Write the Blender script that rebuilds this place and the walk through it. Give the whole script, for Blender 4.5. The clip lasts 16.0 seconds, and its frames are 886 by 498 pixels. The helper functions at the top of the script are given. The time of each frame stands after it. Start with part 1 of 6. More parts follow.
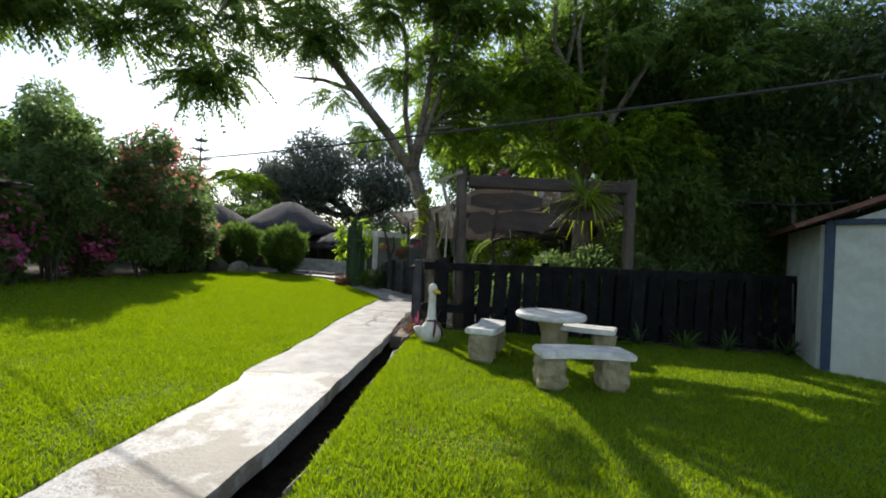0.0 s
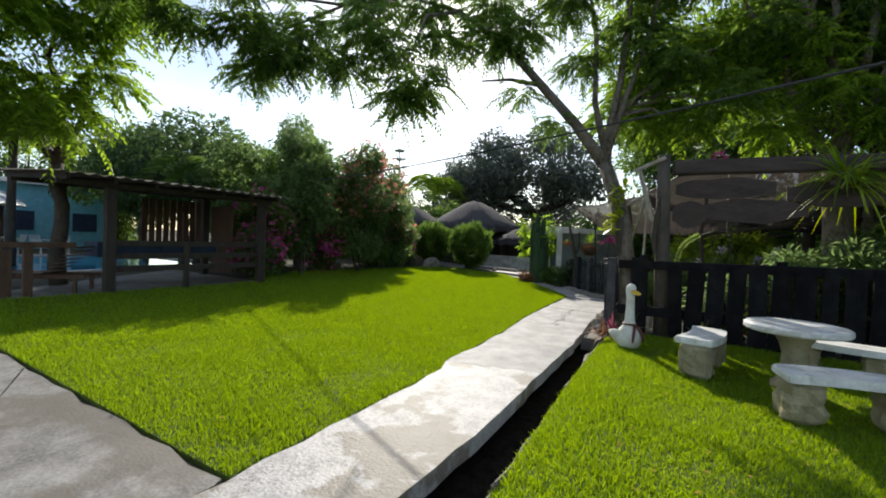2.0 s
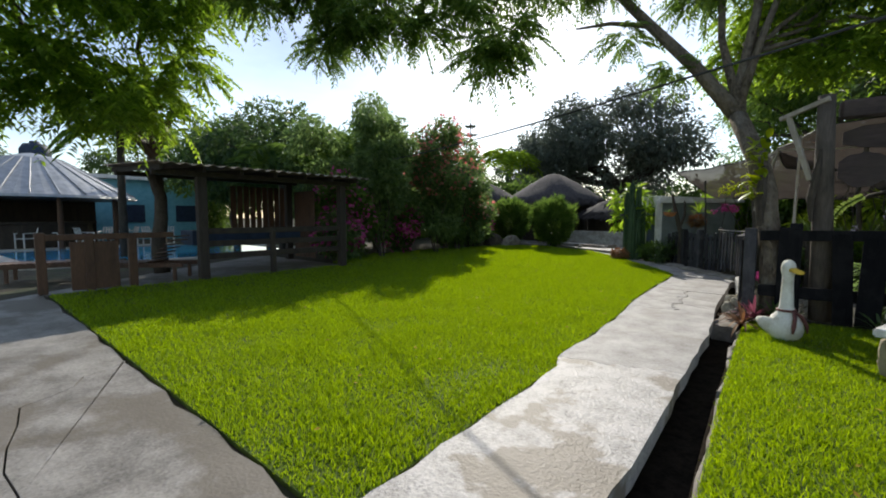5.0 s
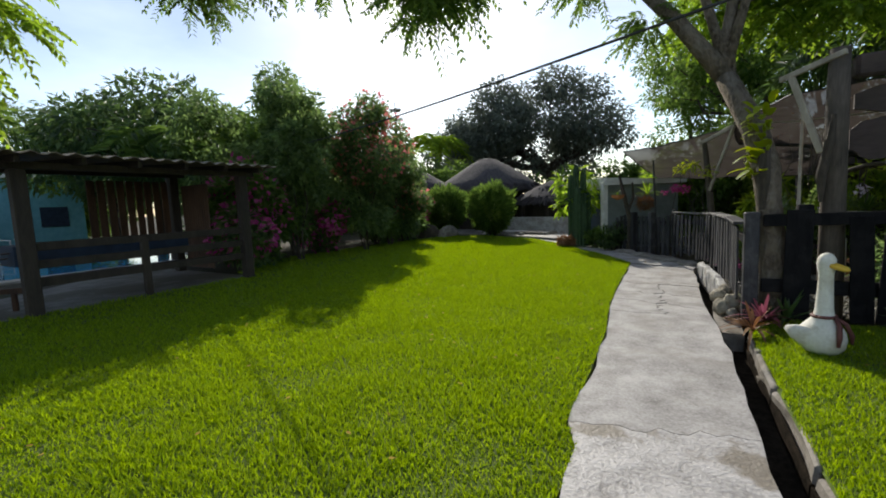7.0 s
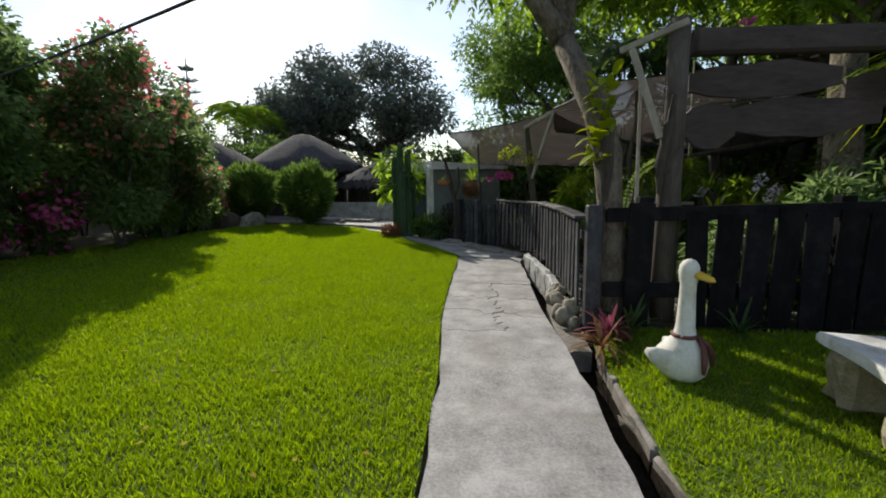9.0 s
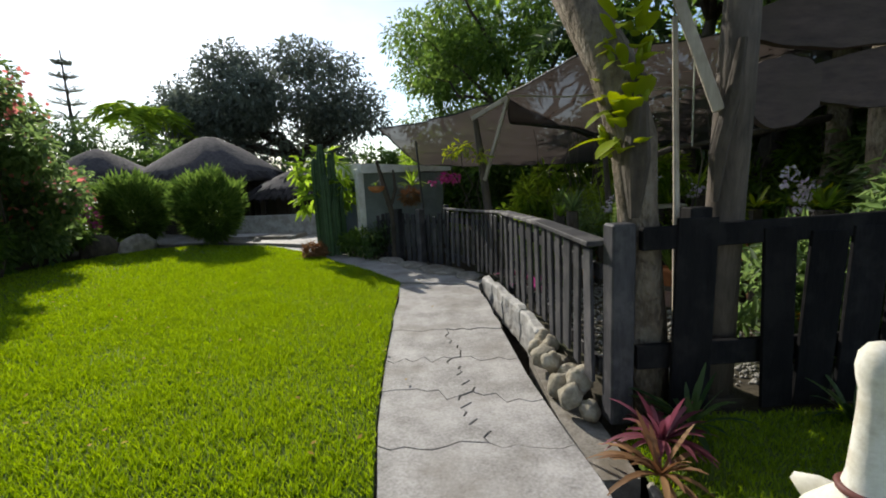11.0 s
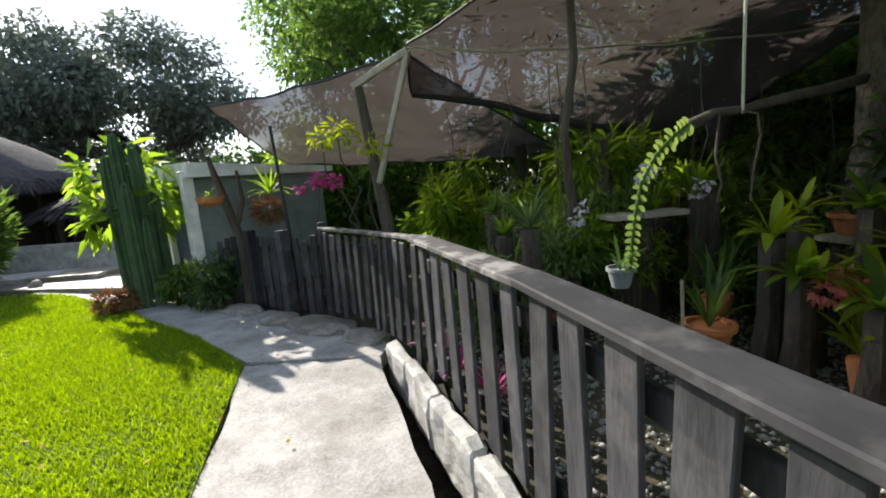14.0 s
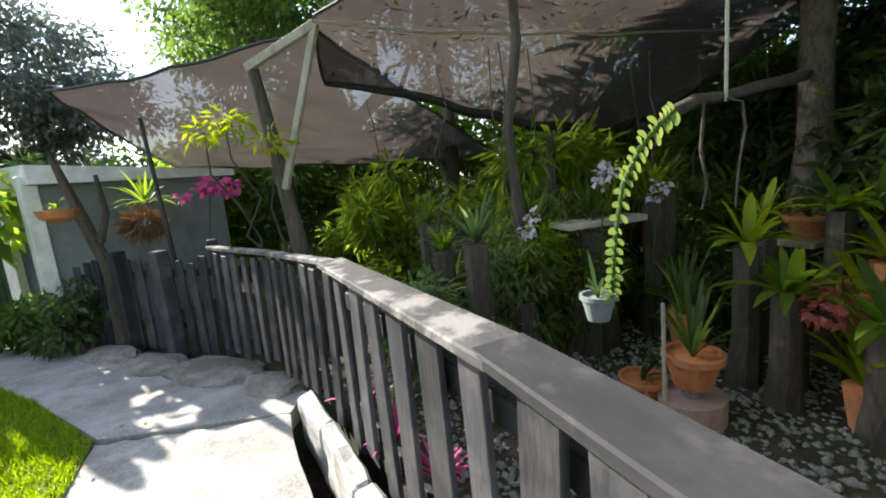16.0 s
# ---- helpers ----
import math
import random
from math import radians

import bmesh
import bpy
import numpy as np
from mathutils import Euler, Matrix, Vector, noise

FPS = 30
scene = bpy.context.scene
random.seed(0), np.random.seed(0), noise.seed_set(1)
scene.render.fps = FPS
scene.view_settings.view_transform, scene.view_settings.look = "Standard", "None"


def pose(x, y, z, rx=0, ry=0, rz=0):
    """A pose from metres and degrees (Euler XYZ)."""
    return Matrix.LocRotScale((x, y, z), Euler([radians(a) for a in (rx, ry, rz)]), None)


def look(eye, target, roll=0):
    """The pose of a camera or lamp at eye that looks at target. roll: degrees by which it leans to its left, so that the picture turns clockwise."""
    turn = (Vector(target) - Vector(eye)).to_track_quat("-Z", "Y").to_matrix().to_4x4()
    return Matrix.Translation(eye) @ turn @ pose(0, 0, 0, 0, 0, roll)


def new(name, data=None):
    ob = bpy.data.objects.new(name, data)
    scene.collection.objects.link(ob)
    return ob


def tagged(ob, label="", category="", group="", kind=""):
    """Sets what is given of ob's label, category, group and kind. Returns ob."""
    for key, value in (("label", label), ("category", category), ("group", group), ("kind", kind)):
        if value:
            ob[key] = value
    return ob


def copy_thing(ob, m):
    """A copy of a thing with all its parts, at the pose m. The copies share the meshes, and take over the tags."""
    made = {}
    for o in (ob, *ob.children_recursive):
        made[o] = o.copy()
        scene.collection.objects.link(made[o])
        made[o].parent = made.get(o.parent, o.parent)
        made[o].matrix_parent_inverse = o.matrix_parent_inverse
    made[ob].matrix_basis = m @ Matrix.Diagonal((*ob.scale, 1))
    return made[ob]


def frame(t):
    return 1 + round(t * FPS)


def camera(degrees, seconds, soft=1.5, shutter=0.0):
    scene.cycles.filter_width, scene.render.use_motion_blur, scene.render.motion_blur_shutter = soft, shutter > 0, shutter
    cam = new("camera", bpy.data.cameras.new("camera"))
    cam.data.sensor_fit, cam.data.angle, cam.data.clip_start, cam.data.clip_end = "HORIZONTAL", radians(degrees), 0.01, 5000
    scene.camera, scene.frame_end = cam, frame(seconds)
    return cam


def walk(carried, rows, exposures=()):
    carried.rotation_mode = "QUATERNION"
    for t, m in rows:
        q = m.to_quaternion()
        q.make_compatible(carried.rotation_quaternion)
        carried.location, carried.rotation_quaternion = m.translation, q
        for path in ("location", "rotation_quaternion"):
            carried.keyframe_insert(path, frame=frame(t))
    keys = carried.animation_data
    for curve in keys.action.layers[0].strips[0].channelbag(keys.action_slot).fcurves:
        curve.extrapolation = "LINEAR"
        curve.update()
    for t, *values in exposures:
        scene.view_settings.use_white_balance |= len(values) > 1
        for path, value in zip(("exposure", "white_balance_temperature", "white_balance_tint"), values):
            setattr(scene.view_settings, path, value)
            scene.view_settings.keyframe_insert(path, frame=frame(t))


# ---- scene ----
cam = camera(92.2, 16.0, soft=1.9)
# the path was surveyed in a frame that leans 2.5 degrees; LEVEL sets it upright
PIVOT = Vector((-1.5, 7.0, 0.0))
LEVEL = Matrix.Translation(PIVOT) @ Vector((-0.0438, -0.006, 0.999)).rotation_difference(Vector((0, 0, 1))).to_matrix().to_4x4() @ Matrix.Translation(-PIVOT)
PATH = [
    (0, (0.504, 0.522, 1.531), (0.21, 2.5, 1.542), 5.3),
    (0.5, (0.48, 0.56, 1.519), (-0.089, 2.477, 1.514), 5.2),
    (1, (0.389, 0.547, 1.52), (-0.375, 2.395, 1.489), 4.9),
    (1.5, (0.343, 0.556, 1.512), (-0.562, 2.34, 1.46), 4.7),
    (2, (0.324, 0.537, 1.539), (-0.735, 2.231, 1.46), 4.5),
    (2.5, (0.304, 0.543, 1.549), (-0.862, 2.165, 1.461), 4.2),
    (3, (0.277, 0.533, 1.556), (-0.958, 2.103, 1.462), 4.1),
    (3.5, (0.191, 0.551, 1.53), (-1.085, 2.088, 1.433), 3.9),
    (4, (0.071, 0.595, 1.496), (-1.235, 2.106, 1.385), 3.0),
    (4.2, (0.013, 0.62, 1.494), (-1.292, 2.129, 1.351), 3.1),
    (6.3, (-1.186, 1.747, 1.433), (-2.497, 3.242, 1.222), 0.3),
    (6.5, (-1.288, 1.859, 1.48), (-2.55, 3.394, 1.261), 0.1),
    (7, (-1.569, 2.161, 1.518), (-2.614, 3.848, 1.272), 0.0),
    (7.5, (-1.746, 2.499, 1.529), (-2.496, 4.333, 1.257), -0.6),
    (8, (-1.803, 2.982, 1.55), (-2.441, 4.852, 1.243), 0.8),
    (8.5, (-1.89, 3.435, 1.55), (-2.31, 5.365, 1.232), 1.4),
    (9, (-1.944, 3.915, 1.528), (-2.256, 5.865, 1.214), 1.5),
    (9.2, (-1.93, 4.079, 1.522), (-2.235, 6.032, 1.217), 1.3),
    (11.3, (-2.195, 6.109, 1.576), (-2.188, 8.087, 1.28), -0.8),
    (11.5, (-2.198, 6.296, 1.575), (-2.17, 8.274, 1.283), -1.1),
    (12, (-2.116, 6.811, 1.572), (-2.002, 8.787, 1.281), -1.5),
    (12.5, (-2.13, 7.257, 1.563), (-1.793, 9.206, 1.264), -1.3),
    (13, (-2.087, 7.709, 1.57), (-1.682, 9.644, 1.265), -2.5),
    (13.5, (-1.975, 8.079, 1.577), (-1.579, 10.016, 1.275), -1.4),
    (14, (-1.951, 8.478, 1.579), (-1.523, 10.41, 1.286), -2.2),
    (14.5, (-1.886, 8.844, 1.553), (-1.454, 10.775, 1.262), -3.8),
    (15, (-1.756, 9.144, 1.553), (-1.249, 11.058, 1.265), -4.6),
    (15.5, (-1.737, 9.193, 1.566), (-1.072, 11.056, 1.272), -4.0),
    (16, (-1.752, 9.214, 1.592), (-1.006, 11.047, 1.301), -2.9),
]
walk(cam, [(t, LEVEL @ look(eye, target, roll)) for t, eye, target, roll in PATH],
     exposures=[(0, 0.25), (4, 0.1), (6.5, -0.05), (9, -0.1), (12, 0.35), (13.5, 0.85), (15, 1.2), (15.5, 1.3), (16, 1.55)])

# ---- world and sun ----
SUN_ELEV, SUN_AZ = radians(31), Vector((-0.56, 0.83)).normalized()
world = bpy.data.worlds.new("sky")
scene.world = world
world.use_nodes = True
wn, wl = world.node_tree.nodes, world.node_tree.links
wn.clear()
w_out, w_bg = wn.new("ShaderNodeOutputWorld"), wn.new("ShaderNodeBackground")
w_sky = wn.new("ShaderNodeTexSky")
w_sky.sky_type, w_sky.sun_disc = "NISHITA", False
w_sky.sun_elevation, w_sky.sun_rotation = SUN_ELEV, math.atan2(SUN_AZ.x, SUN_AZ.y) % (2 * math.pi)
w_sky.air_density, w_sky.dust_density, w_sky.ozone_density = 1.0, 0.5, 1.0
w_tc, w_map, w_noise, w_ramp = wn.new("ShaderNodeTexCoord"), wn.new("ShaderNodeMapping"), wn.new("ShaderNodeTexNoise"), wn.new("ShaderNodeValToRGB")
w_map.inputs["Scale"].default_value = (1.0, 1.0, 2.6)
w_noise.inputs["Scale"].default_value, w_noise.inputs["Detail"].default_value = 2.2, 7.0
w_ramp.color_ramp.elements[0].position, w_ramp.color_ramp.elements[1].position = 0.36, 0.62
w_mix, w_white = wn.new("ShaderNodeMixRGB"), wn.new("ShaderNodeMixRGB")
w_white.blend_type = "ADD"
w_white.inputs[0].default_value = 1.0
w_white.inputs[2].default_value = (1.9, 1.85, 1.8, 1)
wl.new(w_tc.outputs["Generated"], w_map.inputs["Vector"])
wl.new(w_map.outputs["Vector"], w_noise.inputs["Vector"])
wl.new(w_noise.outputs["Fac"], w_ramp.inputs["Fac"])
wl.new(w_ramp.outputs["Color"], w_mix.inputs[0])
wl.new(w_sky.outputs["Color"], w_mix.inputs[1])
wl.new(w_sky.outputs["Color"], w_white.inputs[1])
wl.new(w_white.outputs["Color"], w_mix.inputs[2])
wl.new(w_mix.outputs["Color"], w_bg.inputs["Color"])
w_bg.inputs["Strength"].default_value = 0.15
wl.new(w_bg.outputs["Background"], w_out.inputs["Surface"])
sun_data = bpy.data.lights.new("sun", "SUN")
sun_data.energy, sun_data.angle, sun_data.color = 5.0, radians(0.6), (1.0, 0.94, 0.83)
sun = new("sun", sun_data)
sun.matrix_world = look(Vector((SUN_AZ.x * math.cos(SUN_ELEV), SUN_AZ.y * math.cos(SUN_ELEV), math.sin(SUN_ELEV))) * 40, (0, 0, 0))


# ---- materials ----
def node_mat(name):
    m = bpy.data.materials.new(name)
    m.use_nodes = True
    n = m.node_tree.nodes
    n.clear()
    return m, n, m.node_tree.links, n.new("ShaderNodeOutputMaterial")


def surface(name, dark, light, scale=6.0, rough=0.8, bump=0.3, fine=60.0, stain=None, stain_scale=1.2, stain_amount=0.5, stretch=(1, 1, 1), metal=0.0, coat=0.0, vary=0.0, edge=0.12, spec=0.4, depth=0.02, grain=0.45):
    """A rough surface: two colours mixed by coarse and fine noise, stains over them, and fine relief."""
    m, n, l, out = node_mat(name)
    b = n.new("ShaderNodeBsdfPrincipled")
    tc, mp = n.new("ShaderNodeTexCoord"), n.new("ShaderNodeMapping")
    mp.inputs["Scale"].default_value = stretch
    l.new(tc.outputs["Object"], mp.inputs["Vector"])
    a, f = n.new("ShaderNodeTexNoise"), n.new("ShaderNodeTexNoise")
    a.inputs["Scale"].default_value, a.inputs["Detail"].default_value, a.inputs["Roughness"].default_value = scale, 6, 0.65
    f.inputs["Scale"].default_value, f.inputs["Detail"].default_value = fine, 4
    for t in (a, f):
        l.new(mp.outputs["Vector"], t.inputs["Vector"])
    add = n.new("ShaderNodeMath")
    add.operation = "MULTIPLY_ADD"
    add.inputs[1].default_value = grain
    l.new(f.outputs["Fac"], add.inputs[0])
    l.new(a.outputs["Fac"], add.inputs[2])
    r = n.new("ShaderNodeValToRGB")
    r.color_ramp.elements[0].position, r.color_ramp.elements[1].position = 0.5, 0.95
    r.color_ramp.elements[0].color, r.color_ramp.elements[1].color = (*dark, 1), (*light, 1)
    l.new(add.outputs[0], r.inputs["Fac"])
    col = r.outputs["Color"]
    if stain:
        s, sr, mx = n.new("ShaderNodeTexNoise"), n.new("ShaderNodeValToRGB"), n.new("ShaderNodeMixRGB")
        s.inputs["Scale"].default_value, s.inputs["Detail"].default_value, s.inputs["Roughness"].default_value = stain_scale, 5, 0.6
        l.new(tc.outputs["Object"], s.inputs["Vector"])
        sr.color_ramp.elements[0].position, sr.color_ramp.elements[1].position = 0.5, 0.5 + edge
        sr.color_ramp.elements[0].color, sr.color_ramp.elements[1].color = (0, 0, 0, 1), (stain_amount,) * 3 + (1,)
        l.new(s.outputs["Fac"], sr.inputs["Fac"])
        l.new(sr.outputs["Color"], mx.inputs[0])
        l.new(col, mx.inputs[1])
        mx.inputs[2].default_value = (*stain, 1)
        col = mx.outputs["Color"]
    if vary:
        oi, hs, mr = n.new("ShaderNodeObjectInfo"), n.new("ShaderNodeHueSaturation"), n.new("ShaderNodeMapRange")
        mr.inputs["To Min"].default_value, mr.inputs["To Max"].default_value = 1 - vary, 1 + vary
        l.new(oi.outputs["Random"], mr.inputs["Value"])
        l.new(mr.outputs["Result"], hs.inputs["Value"])
        l.new(col, hs.inputs["Color"])
        col = hs.outputs["Color"]
    l.new(col, b.inputs["Base Color"])
    bp = n.new("ShaderNodeBump")
    bp.inputs["Strength"].default_value, bp.inputs["Distance"].default_value = bump, depth
    l.new(add.outputs[0], bp.inputs["Height"])
    l.new(bp.outputs["Normal"], b.inputs["Normal"])
    b.inputs["Specular IOR Level"].default_value = spec
    b.inputs["Roughness"].default_value, b.inputs["Metallic"].default_value, b.inputs["Coat Weight"].default_value = rough, metal, coat
    l.new(b.outputs["BSDF"], out.inputs["Surface"])
    return m


def leafy(name, dark, light, through_amount=0.4, rough=0.45, glow=1.5):
    """Leaves: each leaf its own shade between two greens, light coming through it."""
    m, n, l, out = node_mat(name)
    geo, r = n.new("ShaderNodeNewGeometry"), n.new("ShaderNodeValToRGB")
    r.color_ramp.elements[0].color, r.color_ramp.elements[1].color = (*dark, 1), (*light, 1)
    l.new(geo.outputs["Random Per Island"], r.inputs["Fac"])
    b, tr, mx = n.new("ShaderNodeBsdfPrincipled"), n.new("ShaderNodeBsdfTranslucent"), n.new("ShaderNodeMixShader")
    b.inputs["Roughness"].default_value, b.inputs["Specular IOR Level"].default_value = rough, 0.35
    hs = n.new("ShaderNodeHueSaturation")
    hs.inputs["Hue"].default_value, hs.inputs["Saturation"].default_value, hs.inputs["Value"].default_value = 0.485, 1.07, glow
    l.new(r.outputs["Color"], b.inputs["Base Color"])
    l.new(r.outputs["Color"], hs.inputs["Color"])
    l.new(hs.outputs["Color"], tr.inputs["Color"])
    mx.inputs[0].default_value = through_amount
    l.new(b.outputs["BSDF"], mx.inputs[1])
    l.new(tr.outputs["BSDF"], mx.inputs[2])
    l.new(mx.outputs["Shader"], out.inputs["Surface"])
    return m


M_CONCRETE = surface("worn_concrete", (0.15, 0.14, 0.13), (0.47, 0.445, 0.425), 4, 0.6, 0.6, 45, (0.175, 0.145, 0.105), 1.15, 0.85, edge=0.045, grain=0.7)
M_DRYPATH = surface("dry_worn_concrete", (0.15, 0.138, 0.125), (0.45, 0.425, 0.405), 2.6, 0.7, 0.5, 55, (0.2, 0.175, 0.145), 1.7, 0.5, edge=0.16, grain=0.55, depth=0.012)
M_COURT = surface("court_concrete", (0.11, 0.10, 0.09), (0.33, 0.31, 0.285), 3, 0.65, 0.45, 45, (0.13, 0.11, 0.085), 0.8, 0.8, edge=0.06)
# brown dirt taken down to near black: the ditch's shade is in this colour
M_DITCH = surface("shaded_ditch_soil", (0.008, 0.007, 0.005), (0.035, 0.027, 0.02), 9, 1.0, 0.8, 50, spec=0.03)
M_KERB = surface("kerb_concrete", (0.13, 0.115, 0.095), (0.34, 0.31, 0.27), 8, 0.85, 0.5, 60, (0.12, 0.10, 0.07), 2.5, 0.7)
M_WHITEWALL = surface("white_painted_block", (0.24, 0.23, 0.215), (0.52, 0.505, 0.48), 7, 0.8, 0.3, 60, (0.22, 0.20, 0.17), 3, 0.6)
M_SOIL = surface("lawn_soil", (0.05, 0.075, 0.01), (0.11, 0.16, 0.016), 6, 0.95, 0.6, 40)
M_EARTH = surface("leaf_litter_earth", (0.03, 0.024, 0.016), (0.085, 0.07, 0.045), 4, 0.95, 0.8, 35, (0.03, 0.05, 0.015), 1.0, 0.6)
M_BLACKWOOD = surface("black_stained_timber", (0.02, 0.02, 0.023), (0.062, 0.06, 0.066), 7, 0.6, 0.3, 60, (0.12, 0.112, 0.112), 5, 0.35, stretch=(1, 1, 0.18), vary=0.35, spec=0.2)
# black timber again, darker: tree shade over the back fence is in the colour
M_SHADEWOOD = surface("shaded_black_timber", (0.005, 0.005, 0.006), (0.014, 0.0135, 0.014), 7, 0.85, 0.5, 60, (0.03, 0.028, 0.027), 5, 0.3, stretch=(1, 1, 0.18), vary=0.3, spec=0.08)
M_RAILTOP = surface("worn_dark_rail", (0.034, 0.033, 0.036), (0.066, 0.064, 0.069), 5, 0.7, 0.15, 90, (0.2, 0.188, 0.18), 4.5, 0.45, stretch=(1, 0.5, 1), edge=0.2, spec=0.15, grain=0.2)
# far rail lengths: more worn, and sunlight on them is put into the paler grey
M_RAILPALE = surface("worn_sunlit_rail", (0.06, 0.056, 0.056), (0.13, 0.122, 0.12), 6, 0.75, 0.3, 90, (0.32, 0.3, 0.285), 5.0, 0.75, stretch=(1, 0.5, 1), edge=0.1, spec=0.15, grain=0.35)
M_OLDWOOD = surface("weathered_timber", (0.045, 0.036, 0.028), (0.15, 0.12, 0.092), 6, 0.85, 0.6, 50, (0.06, 0.05, 0.04), 3, 0.5, stretch=(1, 1, 0.15))
M_PALEPOLE = surface("pale_sawn_timber", (0.30, 0.26, 0.20), (0.52, 0.46, 0.37), 6, 0.8, 0.4, 50, (0.2, 0.17, 0.13), 3, 0.4, stretch=(1, 1, 0.15))
M_BROWNWOOD = surface("brown_varnished_timber", (0.05, 0.025, 0.014), (0.13, 0.065, 0.035), 6, 0.55, 0.4, 50, stretch=(1, 1, 0.2))
M_DARKWOOD = surface("dark_pergola_timber", (0.022, 0.017, 0.013), (0.06, 0.045, 0.033), 6, 0.75, 0.5, 50, stretch=(1, 1, 0.2))
M_SIGN = surface("carved_sign_plank", (0.03, 0.021, 0.018), (0.09, 0.063, 0.054), 4, 0.8, 0.6, 30, (0.06, 0.045, 0.035), 3, 0.6, stretch=(0.3, 1, 1))
M_BARK = surface("grey_bark", (0.04, 0.032, 0.024), (0.2, 0.165, 0.125), 9, 0.95, 1.0, 30, (0.27, 0.245, 0.2), 4, 0.4, stretch=(1, 1, 0.5), depth=0.06, grain=0.7, spec=0.1)
M_DARKBARK = surface("dark_bark", (0.03, 0.025, 0.02), (0.10, 0.08, 0.06), 7, 0.9, 0.9, 40, stretch=(1, 1, 0.3))
M_STUCCO = surface("grey_green_render", (0.15, 0.172, 0.17), (0.25, 0.28, 0.275), 3, 0.9, 0.25, 60, (0.2, 0.22, 0.2), 1.2, 0.5)
M_SHEDWALL = surface("pale_green_wall", (0.42, 0.45, 0.40), (0.6, 0.63, 0.57), 3, 0.85, 0.2, 60, (0.33, 0.32, 0.24), 1.4, 0.4)
M_WHITE = surface("white_paint", (0.6, 0.59, 0.56), (0.82, 0.81, 0.78), 6, 0.6, 0.15, 60, (0.42, 0.39, 0.33), 4, 0.4)
M_BENCHTOP = surface("white_terrazzo", (0.55, 0.54, 0.5), (0.82, 0.8, 0.76), 9, 0.55, 0.2, 80, (0.35, 0.32, 0.26), 6, 0.5)
M_STONE = surface("rough_field_stone", (0.2, 0.17, 0.12), (0.47, 0.42, 0.33), 9, 0.9, 0.9, 40, (0.1, 0.09, 0.06), 4, 0.5, vary=0.2)
M_PALESTONE = surface("yellowish_table_stone", (0.2, 0.165, 0.09), (0.4, 0.345, 0.22), 8, 0.8, 0.4, 50, (0.2, 0.17, 0.1), 4, 0.5)
M_GOOSE = surface("chalky_goose_paint", (0.6, 0.57, 0.48), (0.8, 0.78, 0.7), 6, 0.65, 0.2, 50, (0.42, 0.37, 0.25), 5, 0.5)
M_BEAK = surface("yellow_beak_paint", (0.6, 0.36, 0.03), (0.75, 0.5, 0.06), 6, 0.5, 0.1)
M_RIBBON = surface("dark_red_ribbon_paint", (0.09, 0.03, 0.025), (0.16, 0.055, 0.045), 6, 0.6, 0.1)
M_BLUETRIM = surface("dark_blue_trim", (0.012, 0.03, 0.06), (0.03, 0.06, 0.11), 6, 0.5, 0.1)
M_ROOFRED = surface("rusty_roof_sheet", (0.08, 0.035, 0.025), (0.2, 0.09, 0.06), 6, 0.7, 0.3)
M_TIN = surface("weathered_tin_sheet", (0.28, 0.29, 0.3), (0.5, 0.51, 0.52), 4, 0.45, 0.1, metal=0.5)
M_BROWNTIN = surface("brown_corrugated_sheet", (0.10, 0.075, 0.055), (0.27, 0.21, 0.16), 4, 0.7, 0.2)
M_THATCH = surface("grey_palm_thatch", (0.028, 0.025, 0.026), (0.085, 0.073, 0.072), 8, 0.95, 0.9, 60, stretch=(1, 1, 0.3))
M_TERRACOTTA = surface("terracotta", (0.42, 0.14, 0.05), (0.62, 0.25, 0.10), 8, 0.75, 0.2, 60, (0.35, 0.2, 0.12), 6, 0.4)
M_PLASTIC = surface("white_plastic", (0.62, 0.62, 0.62), (0.78, 0.78, 0.78), 5, 0.4, 0.05)
M_GRAVEL = surface("grey_gravel_stone", (0.19, 0.18, 0.16), (0.5, 0.48, 0.44), 20, 0.85, 0.4, 80, vary=0.3)
M_PINKSLAB = surface("pinkish_stone", (0.34, 0.2, 0.16), (0.52, 0.34, 0.28), 6, 0.85, 0.4, 50)
M_WIRE = surface("black_cable", (0.02, 0.02, 0.02), (0.05, 0.05, 0.05), 5, 0.6, 0.1)
M_ROPE = surface("pale_rope", (0.35, 0.34, 0.26), (0.5, 0.5, 0.4), 20, 0.8, 0.3)
M_TILE = surface("pool_deck_tile", (0.36, 0.33, 0.29), (0.55, 0.52, 0.47), 3, 0.7, 0.2)
M_BLUEPAINT = surface("light_blue_paint", (0.12, 0.36, 0.45), (0.22, 0.5, 0.58), 4, 0.6, 0.1)
M_NAVY = surface("dark_blue_cover", (0.012, 0.022, 0.045), (0.03, 0.05, 0.09), 5, 0.6, 0.2)
M_WATER, _n, _l, _o = node_mat("pool_water")
_b = _n.new("ShaderNodeBsdfPrincipled")
_b.inputs["Base Color"].default_value, _b.inputs["Roughness"].default_value = (0.03, 0.27, 0.5, 1), 0.06
_w, _bp = _n.new("ShaderNodeTexNoise"), _n.new("ShaderNodeBump")
_w.inputs["Scale"].default_value, _bp.inputs["Strength"].default_value = 5.0, 0.25
_l.new(_w.outputs["Fac"], _bp.inputs["Height"])
_l.new(_bp.outputs["Normal"], _b.inputs["Normal"])
_l.new(_b.outputs["BSDF"], _o.inputs["Surface"])

